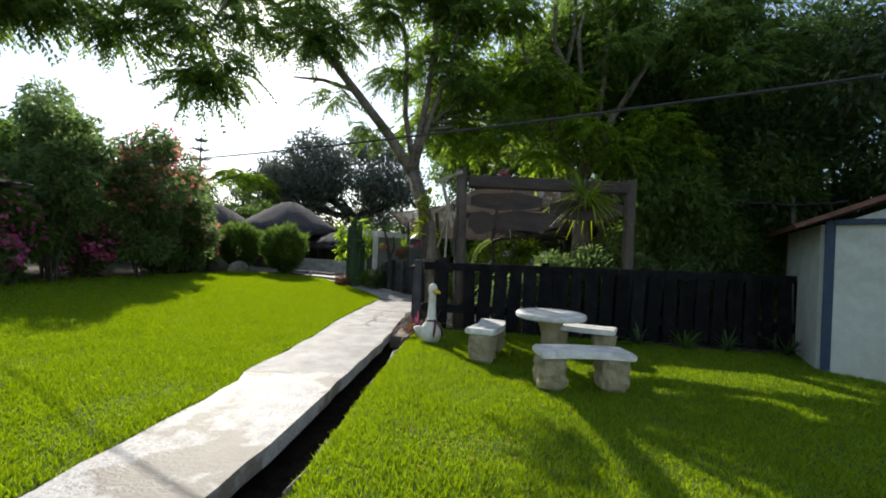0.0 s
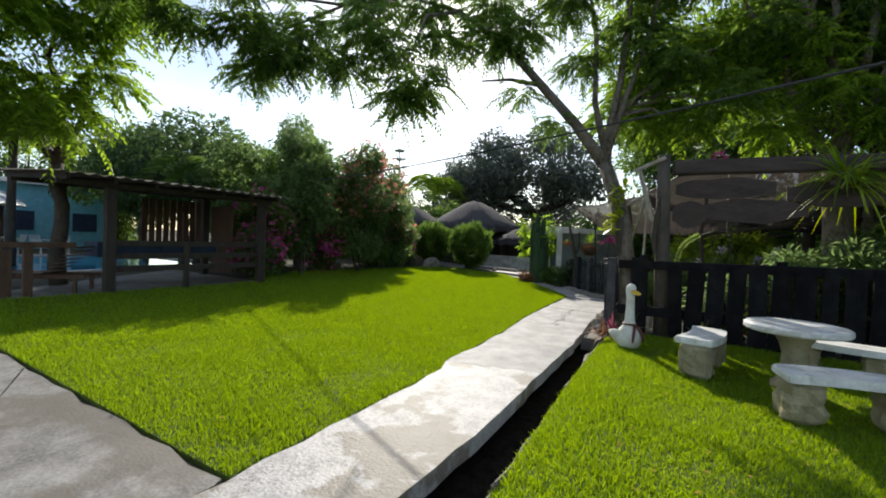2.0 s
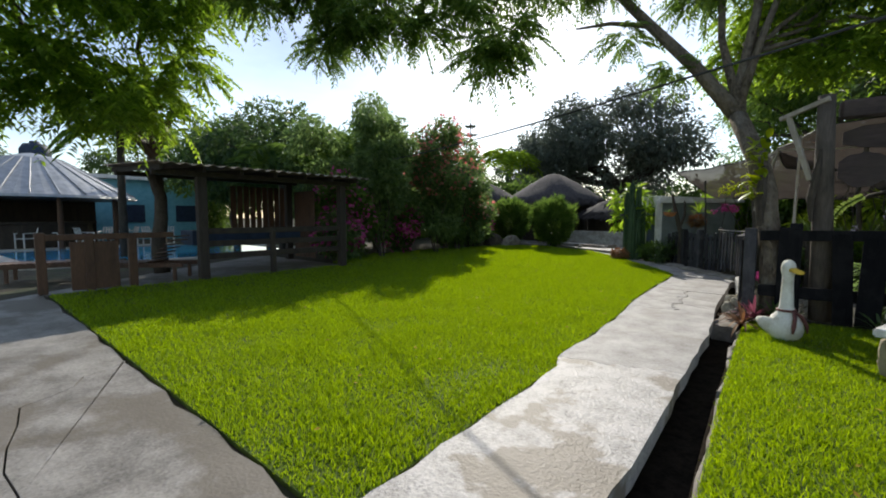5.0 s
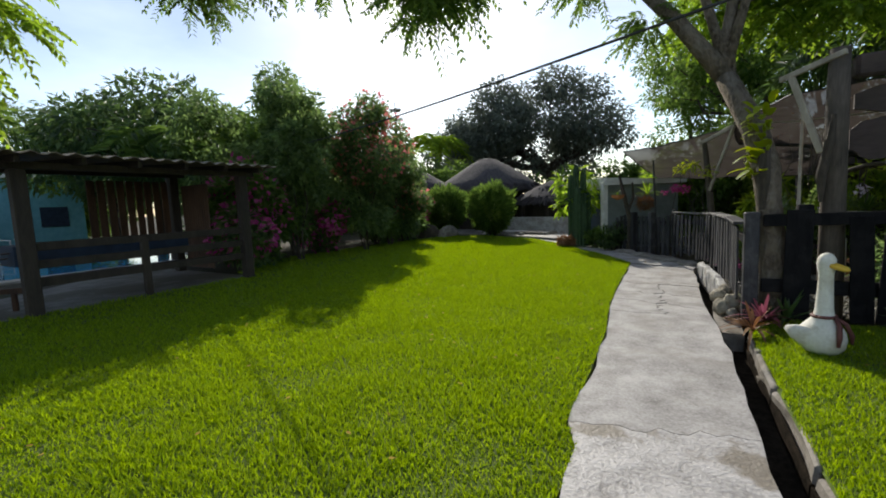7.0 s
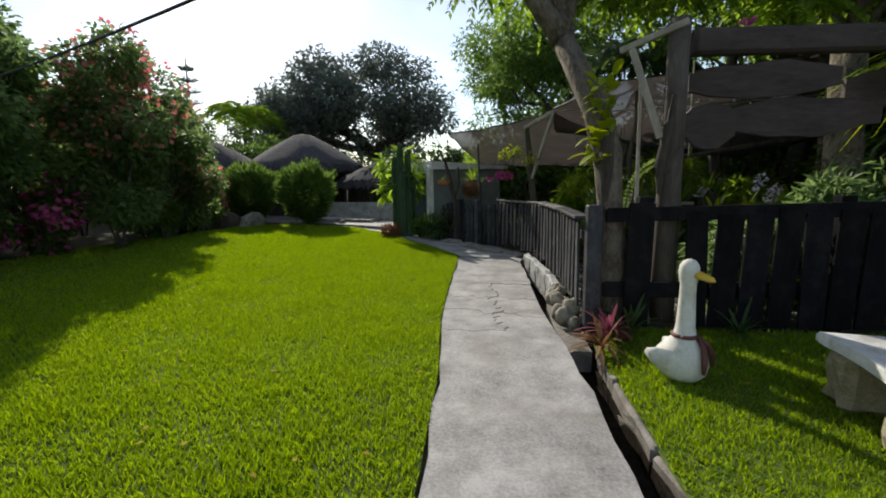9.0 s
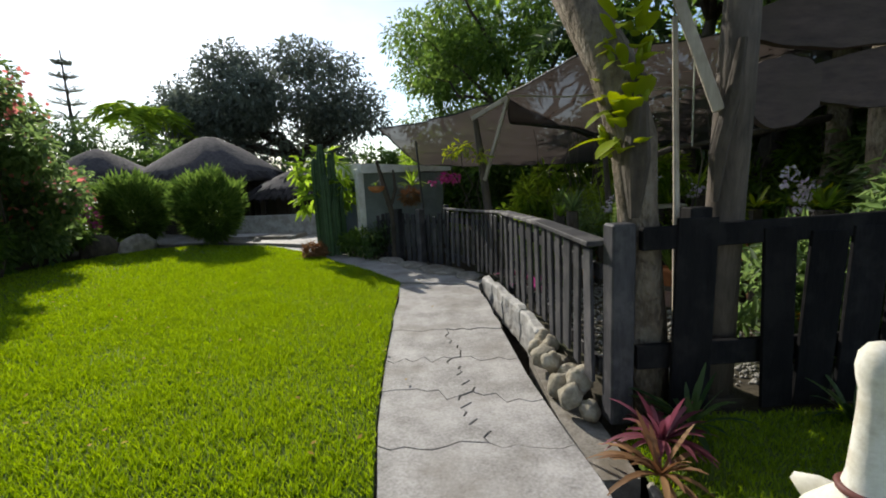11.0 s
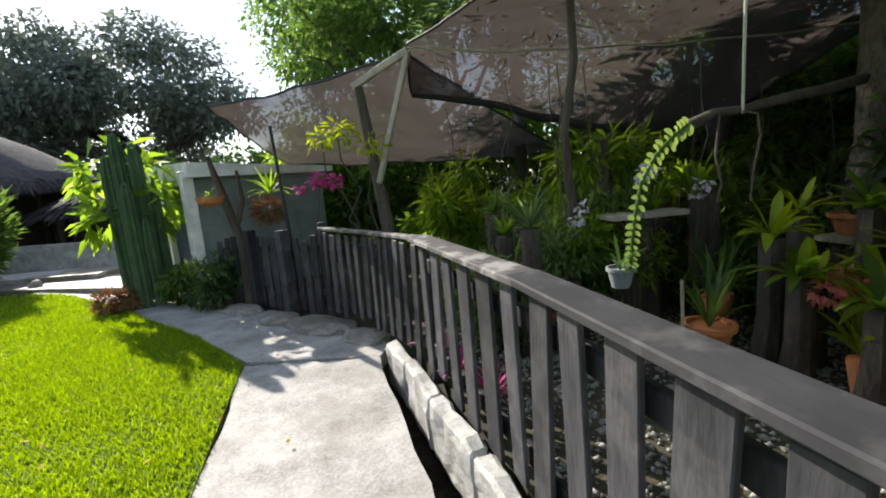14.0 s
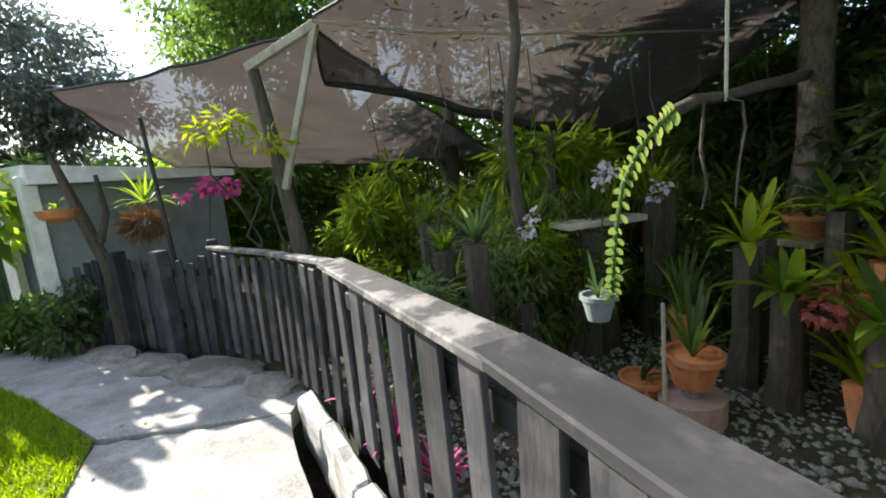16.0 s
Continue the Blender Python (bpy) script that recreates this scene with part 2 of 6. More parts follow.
M_NET, _n, _l, _o = node_mat("shade_net")
_d, _t, _tr, _m1, _m2 = (_n.new("ShaderNodeBsdfDiffuse"), _n.new("ShaderNodeBsdfTranslucent"), _n.new("ShaderNodeBsdfTransparent"), _n.new("ShaderNodeMixShader"), _n.new("ShaderNodeMixShader"))
_d.inputs["Color"].default_value, _t.inputs["Color"].default_value = (0.052, 0.043, 0.039, 1), (0.07, 0.058, 0.053, 1)
_ns, _nr, _tc = _n.new("ShaderNodeTexNoise"), _n.new("ShaderNodeMapRange"), _n.new("ShaderNodeTexCoord")
_ns.inputs["Scale"].default_value, _ns.inputs["Detail"].default_value = 2.6, 9
_nr.inputs["From Min"].default_value, _nr.inputs["From Max"].default_value = 0.35, 0.7
_nr.inputs["To Min"].default_value, _nr.inputs["To Max"].default_value = 0.06, 0.11
_l.new(_tc.outputs["Object"], _ns.inputs["Vector"])
_l.new(_ns.outputs["Fac"], _nr.inputs["Value"])
_l.new(_nr.outputs["Result"], _m2.inputs[0])
_m1.inputs[0].default_value = 0.5
_l.new(_d.outputs["BSDF"], _m1.inputs[1])
_l.new(_t.outputs["BSDF"], _m1.inputs[2])
_l.new(_m1.outputs["Shader"], _m2.inputs[1])
_l.new(_tr.outputs["BSDF"], _m2.inputs[2])
_l.new(_m2.outputs["Shader"], _o.inputs["Surface"])

L_GRASS = leafy("grass_blade", (0.095, 0.167, 0.01), (0.226, 0.328, 0.023), 0.55, 0.65, 1.95)
L_BRIGHT = leafy("sunny_leaf", (0.07, 0.13, 0.015), (0.17, 0.26, 0.035), 0.64, 0.5, 2.5)
L_MID = leafy("green_leaf", (0.045, 0.092, 0.02), (0.12, 0.195, 0.042), 0.55, 0.45, 2.1)
L_DARK = leafy("dark_leaf", (0.028, 0.058, 0.02), (0.085, 0.14, 0.042), 0.48, 0.42, 1.9)
# distant leaves: the haze in front of them is mixed into these pale greys
L_FAR = leafy("hazed_far_leaf", (0.08, 0.098, 0.08), (0.145, 0.17, 0.13), 0.4, 0.6, 1.6)
# green leaf made lighter: the veil of glare over the hedge is in the colour
L_HEDGE = leafy("hazed_hedge_leaf", (0.06, 0.105, 0.04), (0.15, 0.225, 0.075), 0.55, 0.5, 2.1)
L_YELLOW = leafy("yellow_green_leaf", (0.16, 0.24, 0.012), (0.36, 0.42, 0.03), 0.45, 0.4, 1.5)
L_PALELEAF = leafy("pale_vine_leaf", (0.16, 0.25, 0.06), (0.26, 0.36, 0.10), 0.4, 0.5, 1.4)
L_FALLEN = leafy("yellow_fallen_leaf", (0.28, 0.17, 0.015), (0.45, 0.3, 0.03), 0.2, 0.85, 1.0)
L_PINK = leafy("pink_flower", (0.45, 0.05, 0.2), (0.7, 0.16, 0.38), 0.4, 0.6, 1.2)
L_SALMON = leafy("salmon_flower", (0.5, 0.16, 0.13), (0.68, 0.3, 0.24), 0.6, 0.6, 1.3)
L_REDLEAF = leafy("red_leaf", (0.13, 0.035, 0.045), (0.3, 0.1, 0.13), 0.35, 0.45, 1.3)
L_LILAC = leafy("white_lilac_flower", (0.55, 0.45, 0.55), (0.75, 0.7, 0.74), 0.4, 0.6, 1.1)
L_CACTUS = surface("cactus_skin", (0.02, 0.05, 0.02), (0.06, 0.11, 0.045), 6, 0.6, 0.3)
L_BROWNLEAF = leafy("dry_leaf", (0.16, 0.08, 0.035), (0.32, 0.18, 0.08), 0.3, 0.6, 1.2)


# ---- builders ----
rng = np.random.default_rng(11)


def thing(name, label, category, at=(0, 0, 0), group="", kind="", turn=0.0):
    ob = new(name)
    ob.matrix_basis = pose(*at, 0, 0, turn)
    return tagged(ob, label, category, group, kind)


def finish(me, material, smooth=False):
    me.materials.append(material)
    if smooth:
        me.polygons.foreach_set("use_smooth", np.ones(len(me.polygons), dtype=bool))
    return me


def part(name, bm, material, parent, label="", smooth=False):
    me = bpy.data.meshes.new(name)
    bm.to_mesh(me)
    bm.free()
    finish(me, material, smooth)
    ob = new(name, me)
    ob.parent = parent
    return tagged(ob, label) if label else ob


def solid(name, bm, material, label, category, kind="", group="", smooth=False):
    ob = part(name, bm, material, None, "", smooth)
    return tagged(ob, label, category, group, kind)


def raw(name, verts, faces, material, parent=None, label="", smooth=False):
    """A mesh object from arrays: verts n x 3, faces m x k."""
    verts, faces = np.asarray(verts, dtype=np.float32), np.asarray(faces, dtype=np.int32)
    me = bpy.data.meshes.new(name)
    me.vertices.add(len(verts))
    me.vertices.foreach_set("co", verts.ravel())
    k = faces.shape[1]
    me.loops.add(faces.size)
    me.loops.foreach_set("vertex_index", faces.ravel())
    me.polygons.add(len(faces))
    me.polygons.foreach_set("loop_start", np.arange(0, faces.size, k, dtype=np.int32))
    me.update(calc_edges=True)
    me.validate()
    finish(me, material, smooth)
    ob = new(name, me)
    ob.parent = parent
    return tagged(ob, label) if label else ob


def box(bm, size, m=None, bevel=0.0):
    """A box of that size about the origin of m."""
    made = bmesh.ops.create_cube(bm, size=1.0)["verts"]
    bmesh.ops.transform(bm, matrix=Matrix.Diagonal((*size, 1)), verts=made)
    if bevel:
        edges = list({e for v in made for e in v.link_edges})
        made = list({v for f in bmesh.ops.bevel(bm, geom=edges, offset=bevel, segments=1, affect="EDGES")["faces"] for v in f.verts} | {v for v in made if v.is_valid})
    if m is not None:
        bmesh.ops.transform(bm, matrix=m, verts=made)
    return made


def beam_pose(p, q):
    p, q = Vector(p), Vector(q)
    d = q - p
    return Matrix.Translation((p + q) / 2) @ d.to_track_quat("Z", "Y").to_matrix().to_4x4(), d.length


def beam(p, q, w, h, bevel=0.006, roll=0.0):
    """A squared timber from p to q: w and h across."""
    bm = bmesh.new()
    m, n = beam_pose(p, q)
    box(bm, (w, h, n), m @ pose(0, 0, 0, 0, 0, roll), bevel)
    return bm


def upright(x, y, z0, z1, w, d, turn=0.0, lean=(0.0, 0.0), bevel=0.008, taper=1.0):
    """A standing board or post."""
    bm = bmesh.new()
    vs = box(bm, (w, d, z1 - z0), None, bevel)
    for v in bm.verts:
        k = v.co.z / (z1 - z0) + 0.5
        v.co.x *= 1 + (taper - 1) * k
        v.co.y *= 1 + (taper - 1) * k
    bmesh.ops.transform(bm, matrix=pose(x, y, (z0 + z1) / 2, lean[0], lean[1], turn), verts=bm.verts)
    return bm


def tube(points, radii, sides=9, bm=None, wobble=0.0, cap=True):
    """A tapering limb along the points."""
    bm = bm or bmesh.new()
    pts = [Vector(p) for p in points]
    rings, side = [], Vector((1, 0.3, 0.1)).normalized()
    for i, p in enumerate(pts):
        d = (pts[min(i + 1, len(pts) - 1)] - pts[max(i - 1, 0)]).normalized()
        side = (side - d * side.dot(d)).normalized()
        up = d.cross(side)
        ring = []
        for k in range(sides):
            a = 2 * math.pi * k / sides
            r = radii[i] * (1 + wobble * noise.noise(Vector((a, i * 0.7, radii[0] * 9))))
            ring.append(bm.verts.new(p + (side * math.cos(a) + up * math.sin(a)) * r))
        rings.append(ring)
    for a, b in zip(rings, rings[1:]):
        for k in range(sides):
            bm.faces.new((a[k], a[(k + 1) % sides], b[(k + 1) % sides], b[k]))
    if cap:
        bm.faces.new(list(reversed(rings[0])))
        bm.faces.new(rings[-1])
    return bm


def lathe(profile, sides=24, bm=None, at=(0, 0, 0), scale=(1, 1)):
    """A turned body: profile of (radius, height)."""
    bm = bm or bmesh.new()
    rings = [[bm.verts.new((at[0] + r * math.cos(2 * math.pi * k / sides) * scale[0], at[1] + r * math.sin(2 * math.pi * k / sides) * scale[1], at[2] + z)) for k in range(sides)] for r, z in profile]
    for a, b in zip(rings, rings[1:]):
        for k in range(sides):
            bm.faces.new((a[k], a[(k + 1) % sides], b[(k + 1) % sides], b[k]))
    bm.faces.new(list(reversed(rings[0])))
    bm.faces.new(rings[-1])
    return bm


def sheet(outline, z0, z1, bm=None):
    """A flat slab with that outline (anticlockwise), from z0 up to z1; z1 may be a function of x, y."""
    bm = bm or bmesh.new()
    top = [bm.verts.new((x, y, z1(x, y) if callable(z1) else z1)) for x, y in outline]
    low = [bm.verts.new((x, y, z0)) for x, y in outline]
    bm.faces.new(top)
    bm.faces.new(list(reversed(low)))
    for i in range(len(outline)):
        j = (i + 1) % len(outline)
        bm.faces.new((low[i], low[j], top[j], top[i]))
    return bm


def unit(a):
    return a / np.maximum(np.linalg.norm(a, axis=-1, keepdims=True), 1e-6)


def leaf_arrays(base, way, normal, length, width, bend=0.25):
    """Pointed leaves, four triangles each, folded at the rib: arrays of vertices and faces."""
    n = len(base)
    way = unit(way)
    side = unit(np.cross(way, normal))
    up = np.cross(side, way)
    length, width = np.broadcast_to(length, n)[:, None], np.broadcast_to(width, n)[:, None]
    mid = base + way * length * 0.45 - up * width * 0.15
    tip = base + way * length - up * length * bend
    v = np.stack([base, mid + side * width * 0.5 + up * width * 0.12, tip, mid - side * width * 0.5 + up * width * 0.12], 1).reshape(-1, 3)
    i = np.arange(n)[:, None] * 4
    f = np.concatenate([i + [0, 1, 2], i + [0, 2, 3]], 0)
    return v, f


def frond_arrays(base, way, length, pairs, leaf, width, droop=0.5):
    """Feathered leaves: leaflets in pairs along a drooping rib."""
    n = len(base)
    way = unit(way)
    side = unit(np.cross(way, np.array([0, 0, 1.0]) + rng.normal(0, 0.25, (n, 3))))
    out_v, out_f, count = [], [], 0
    length = np.broadcast_to(length, n)[:, None]
    for k in range(pairs):
        s = (k + 0.6) / pairs
        p = base + way * length * s + np.array([0, 0, -1.0]) * length * droop * s * s
        for sign in (-1, 1):
            d = side * sign + way * 0.45 + np.array([0, 0, -0.35]) + rng.normal(0, 0.12, (n, 3))
            nr = np.tile(np.array([0, 0, 1.0]), (n, 1)) + rng.normal(0, 0.3, (n, 3))
            v, f = leaf_arrays(p, d, nr, leaf * (1 - 0.5 * abs(s - 0.45)), width)
            out_v.append(v)
            out_f.append(f + count)
            count += len(v)
    return np.concatenate(out_v), np.concatenate(out_f)


def clump_points(centres, radii, n, squash=0.8, shell=0.55):
    """Points in a set of balls, thicker towards their skins, with the way out of each ball."""
    c = np.asarray(centres, float)
    r = np.asarray(radii, float)
    pick = rng.choice(len(c), n, p=r ** 2 / (r ** 2).sum())
    d = unit(rng.normal(0, 1, (n, 3)))
    k = shell + (1 - shell) * rng.random(n)
    k *= 1 + rng.normal(0, 0.09, n)
    off = d * (r[pick] * k)[:, None]
    off[:, 2] *= squash
    return c[pick] + off, d


def crown_clumps(centre, size, count, clump):
    """Uneven clumps through a crown."""
    d = unit(rng.normal(0, 1, (count, 3)))
    k = rng.random(count) ** 0.45
    c = np.asarray(centre) + d * k[:, None] * np.asarray(size)
    return c, clump * (0.55 + 0.8 * rng.random(count))


def foliage(name, centres, radii, n, leaf, width, material, parent, squash=0.8, label="", shell=0.45, hang=0.35):
    p, d = clump_points(centres, radii, n, squash, shell)
    way = d + rng.normal(0, 0.55, (n, 3)) + np.array([0, 0, -hang])
    nr = np.array([0, 0, 1.0]) + rng.normal(0, 0.55, (n, 3))
    v, f = leaf_arrays(p, way, nr, leaf * (0.7 + 0.6 * rng.random(n)), width * (0.7 + 0.6 * rng.random(n)))
    ob = raw(name, v, f, material, parent, label)
    return tagged(ob, label, kind="stuff") if name == "blossom" else ob


def feathery(name, centres, radii, n, length, pairs, leaf, width, material, parent, squash=0.7, label=""):
    p, d = clump_points(centres, radii, n, squash, 0.1)
    way = d * [1, 1, 0.4] + rng.normal(0, 0.4, (n, 3)) + np.array([0, 0, -0.1])
    v, f = frond_arrays(p, way, length * (0.7 + 0.6 * rng.random(n)), pairs, leaf, width)
    return raw(name, v, f, material, parent, label)


def limb(p, q, r0, r1, sag=0.0, steps=5, wander=0.06, sides=8, bm=None):
    p, q = Vector(p), Vector(q)
    n = (q - p).length
    pts = []
    for i in range(steps + 1):
        s = i / steps
        w = Vector(rng.normal(0, 1, 3)) * wander * n * (0 if i in (0, steps) else 1) * 0.5
        pts.append(p.lerp(q, s) + Vector((0, 0, sag * 4 * s * (1 - s))) + w)
    return tube(pts, [r0 + (r1 - r0) * i / steps for i in range(steps + 1)], sides, bm, 0.15)


def tree(name, label, base, trunk_top, r0, centre, size, clumps, clump, leaves, leaf, width, material, bark, limbs=6, squash=0.8, category="tree"):
    ob = thing(name, label, category, base)
    b = np.array(base)
    inv = lambda a: np.asarray(a, float) - b
    part("trunk", limb((0, 0, -0.15), inv(trunk_top), r0, r0 * 0.6, 0, 6, 0.05, 10), bark, ob, smooth=True)
    c, r = crown_clumps(inv(centre), size, clumps, clump)
    far = np.argsort(-np.linalg.norm(c - inv(centre), axis=1))[:limbs]
    for i in far:
        part("limb", limb(inv(trunk_top), c[i], r0 * 0.45, 0.015, 0.2, 5, 0.08, 7), bark, ob, smooth=True)
    foliage("crown", c, r, leaves, leaf, width, material, ob, squash)
    return ob


# ---- large structure ----
def gz(x, y=0.0):
    """The ground's height: level by the path, rising gently to the west."""
    return 0.033 * min(max(-2.2 - x, 0.0), 7.3)


def jag(a, b, n, amount, seed):
    """A broken line from a to b."""
    r = random.Random(seed)
    out = []
    for i in range(n + 1):
        s = i / n
        k = 0 if i in (0, n) else amount
        dx, dy = b[0] - a[0], b[1] - a[1]
        ln = math.hypot(dx, dy)
        o = r.uniform(-k, k)
        out.append((a[0] + dx * s - dy / ln * o, a[1] + dy * s + dx / ln * o))
    return out


xs = [-900, -60, -30, -9.5, -2.2, -1.78, -1.74, -0.56, -0.52, 6, 14, 60, 900]
ys = [-900, -60, -3.1, -3.05, 8.6, 12.45, 12.5, 20, 60, 900]
gv, gf = [], []
for y in ys:
    for x in xs:
        low = -1.76 < x < -0.54 and -3.08 < y < 12.47
        gv.append((x, y, -0.33 if low else gz(x) - 0.035))
for j in range(len(ys) - 1):
    for i in range(len(xs) - 1):
        a = j * len(xs) + i
        gf.append((a, a + 1, a + 1 + len(xs), a + len(xs)))
tagged(raw("ground", gv, gf, M_EARTH), "dark leaf-strewn earth around the garden", "ground", kind="structure")

LEFT_EDGE = [(-1.95, -3.0), (-2.0, 2.0), (-2.16, 4.75), (-2.3, 4.95), (-2.36, 6.0), (-2.47, 7.2), (-2.67, 8.5), (-2.76, 9.4), (-2.81, 10.1), (-2.88, 11.1), (-2.98, 12.6)]
RIGHT_EDGE = [(-0.85, -3.0), (-1.02, 2.0), (-1.11, 4.0), (-1.21, 5.6), (-1.26, 6.4), (-1.335, 7.5), (-1.44, 8.3), (-1.54, 9.1), (-1.64, 10.6), (-1.7, 11.5), (-1.74, 12.3)]


def along(line, y):
    for (x0, y0), (x1, y1) in zip(line, line[1:]):
        if y0 <= y <= y1:
            return x0 + (x1 - x0) * (y - y0) / (y1 - y0)
    return line[-1][0] if y > line[-1][1] else line[0][0]


def path_piece(cut_a, cut_b, left, right):
    """A slab of the path between two broken cross lines (from left to right) and two side lines."""
    ya, yb = cut_a[0][1], cut_b[0][1]
    lo = [(along(left, y), y) for y in np.arange(ya + 0.2, yb - 0.1, 0.3)]
    ro = [(along(right, y), y) for y in np.arange(cut_a[-1][1] + 0.2, cut_b[-1][1] - 0.1, 0.3)]
    r = random.Random(int(ya * 10))
    wob = lambda pts: [(x + r.uniform(-0.022, 0.022), y) for x, y in pts]
    return cut_a + wob(ro) + list(reversed(cut_b)) + list(reversed(wob(lo)))


path = tagged(new("path"), "worn pale concrete garden path, cracked and stained", "path", kind="structure")


def cross(y0, y1, gap, seed, amount=0.05):
    a, b = (along(LEFT_EDGE, y0), y0), (along(RIGHT_EDGE, y1), y1)
    line = jag(a, b, 14, amount, seed)
    return [(x, y + gap) for x, y in line], [(x, y - gap) for x, y in line]


cuts = [cross(-3.0, -3.0, 0.0, 1, 0), cross(1.2, 1.15, 0.004, 2, 0.03), cross(5.0, 5.3, 0.004, 3), cross(8.25, 8.2, 0.007, 4), cross(8.95, 8.75, 0.008, 5, 0.08), cross(9.55, 9.5, 0.007, 15, 0.07), cross(10.35, 10.3, 0.007, 6), cross(12.6, 12.3, 0.0, 7, 0.03)]
for (a, _), (_, b), split in zip(cuts, cuts[1:], (0, 0, 0, 1, 1, 1, 0)):
    if not split:
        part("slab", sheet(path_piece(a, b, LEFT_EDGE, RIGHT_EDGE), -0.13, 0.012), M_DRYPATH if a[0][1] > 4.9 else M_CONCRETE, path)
    else:
        m0, m1 = 8, 7
        mid = jag(a[m0], b[m1], 11, 0.06, int(a[0][1] * 7))
        ml, mr = [(x - 0.007, y) for x, y in mid], [(x + 0.007, y) for x, y in mid]
        inner_l = a[:m0] + ml + list(reversed(b[:m1])) + list(reversed([(along(LEFT_EDGE, y), y) for y in np.arange(a[0][1] + 0.2, b[0][1] - 0.1, 0.3)]))
        inner_r = mr[:1] + a[m0 + 1:] + [(along(RIGHT_EDGE, y), y) for y in np.arange(a[-1][1] + 0.2, b[-1][1] - 0.1, 0.3)] + list(reversed(b[m1 + 1:])) + list(reversed(mr[1:]))
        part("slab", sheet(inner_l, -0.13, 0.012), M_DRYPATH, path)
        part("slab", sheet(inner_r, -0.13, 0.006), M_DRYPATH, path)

# the way that turns off to the far gate
bend = [(-1.74, 12.33), (-1.6, 12.6), (-1.95, 13.15), (-2.75, 14.0), (-3.6, 14.85), (-4.4, 15.3), (-5.1, 15.75), (-6.3, 17.2), (-7.2, 17.6), (-7.4, 17.15), (-6.5, 16.65), (-5.4, 15.5), (-3.65, 13.55), (-2.97, 12.63)]
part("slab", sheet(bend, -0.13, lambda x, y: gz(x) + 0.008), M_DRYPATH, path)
rocky = thing("rubble_edging", "broken pale concrete lumps beside the fence", "rubble", (0, 0, 0))
for i, (x, y, sx, sy) in enumerate([(-2.35, 13.45, 0.55, 0.28), (-2.9, 13.95, 0.4, 0.22), (-1.85, 12.85, 0.3, 0.2), (-3.4, 14.5, 0.4, 0.2)]):
    bm = bmesh.new()
    bmesh.ops.create_icosphere(bm, subdivisions=3, radius=1.0)
    for v in bm.verts:
        v.co += v.co * 0.25 * noise.noise(v.co * 2 + Vector((i * 5, 0, 0)))
    bmesh.ops.transform(bm, matrix=pose(x, y, gz(x) + 0.01, 0, 0, 135) @ Matrix.Diagonal((sx, sy, 0.09, 1)), verts=bm.verts)
    part("lump", bm, M_KERB, rocky)

COURT = [(-2.0, -3.0), (-2.0, 1.95)] + jag((-2.05, 2.02), (-9.4, 1.75), 24, 0.03, 8) + [(-9.4, 3.0), (-9.45, 7.4), (-13.9, 7.4), (-13.9, -12), (-2.0, -12)]
court = tagged(new("courtyard_floor"), "weathered grey concrete yard slab with cracks", "pavement", kind="structure")
crack = jag((-2.02, 0.9), (-4.6, 1.15), 8, 0.06, 21) + jag((-4.6, 1.15), (-5.2, 1.9), 5, 0.05, 22)[1:]
north = [(x, y + 0.006) for x, y in crack] + [(-5.2, 1.885)] + [p for p in reversed(COURT[2:12]) if -5.1 < p[0] < -2.0] + [(-2.015, 1.95)]
part("slab", sheet(list(reversed(north)), -0.12, lambda x, y: gz(x) + 0.004), M_COURT, court)
south = [(x, y - 0.006) for x, y in crack] + [p for p in COURT[2:] if p[0] < -5.2][:-1] + [(-2.02, -12)]
part("slab", sheet(south, -0.12, lambda x, y: gz(x) + 0.004), M_COURT, court)

LAWN = [(-2.03, 2.06)] + [(x - 0.015, y) for x, y in LEFT_EDGE[2:]] + [(-3.68, 13.6), (-5.4, 15.55), (-6.5, 16.7), (-7.3, 17.15), (-9.0, 17.4), (-10.6, 16.6), (-11.2, 13.5), (-11.4, 10), (-10.2, 7.6), (-9.5, 7.5), (-9.42, 3.0), (-9.4, 1.8)]
LIP = [(-0.58, -3.0), (-0.69, 2.0), (-0.76, 3.0), (-0.86, 4.2), (-0.95, 5.3), (-1.03, 6.5), (-1.08, 7.4), (-1.12, 8.0), (-1.1, 8.45)]
RLAWN = [(x + 0.05, y) for x, y in LIP[:1]] + [(12, -3.0), (12, 8.5)] + [(x + 0.05, y) for x, y in reversed(LIP[1:])]
RLAWN_FLAT = [(x + 0.45, y) for x, y in LIP[:1]] + [(12, -3.0), (12, 8.5)] + [(x + 0.45, y) for x, y in reversed(LIP[1:])]


def east(x, y):
    """The east lawn's height: level, sloping down to the ditch."""
    d = min(max((x - along(LIP, y) - 0.04) / 0.41, 0.0), 1.0)
    return -0.1 + 0.115 * d ** 0.7


tagged(part("lawn_soil_west", sheet(LAWN, -0.12, lambda x, y: gz(x) - 0.004), M_SOIL, None), "sunlit green lawn ground", "lawn", kind="structure")
tagged(part("lawn_soil_east", sheet(RLAWN_FLAT, -0.32, 0.015), M_SOIL, None), "green lawn ground beside the ditch", "lawn", kind="structure")
verge = bmesh.new()
rows = []
for y in np.linspace(-3.0, 8.45, 24):
    rows.append([verge.verts.new((along(LIP, y) + 0.04 + o, y, east(along(LIP, y) + 0.04 + o, y) - 0.002)) for o in (0.0, 0.09, 0.22, 0.412)])
for a, b in zip(rows, rows[1:]):
    for k in range(3):
        verge.faces.new((a[k], a[k + 1], b[k + 1], b[k]))
tagged(part("lawn_verge", verge, M_SOIL, None), "grassy verge sloping to the ditch", "lawn", kind="structure")
KERB = LIP[:-1]
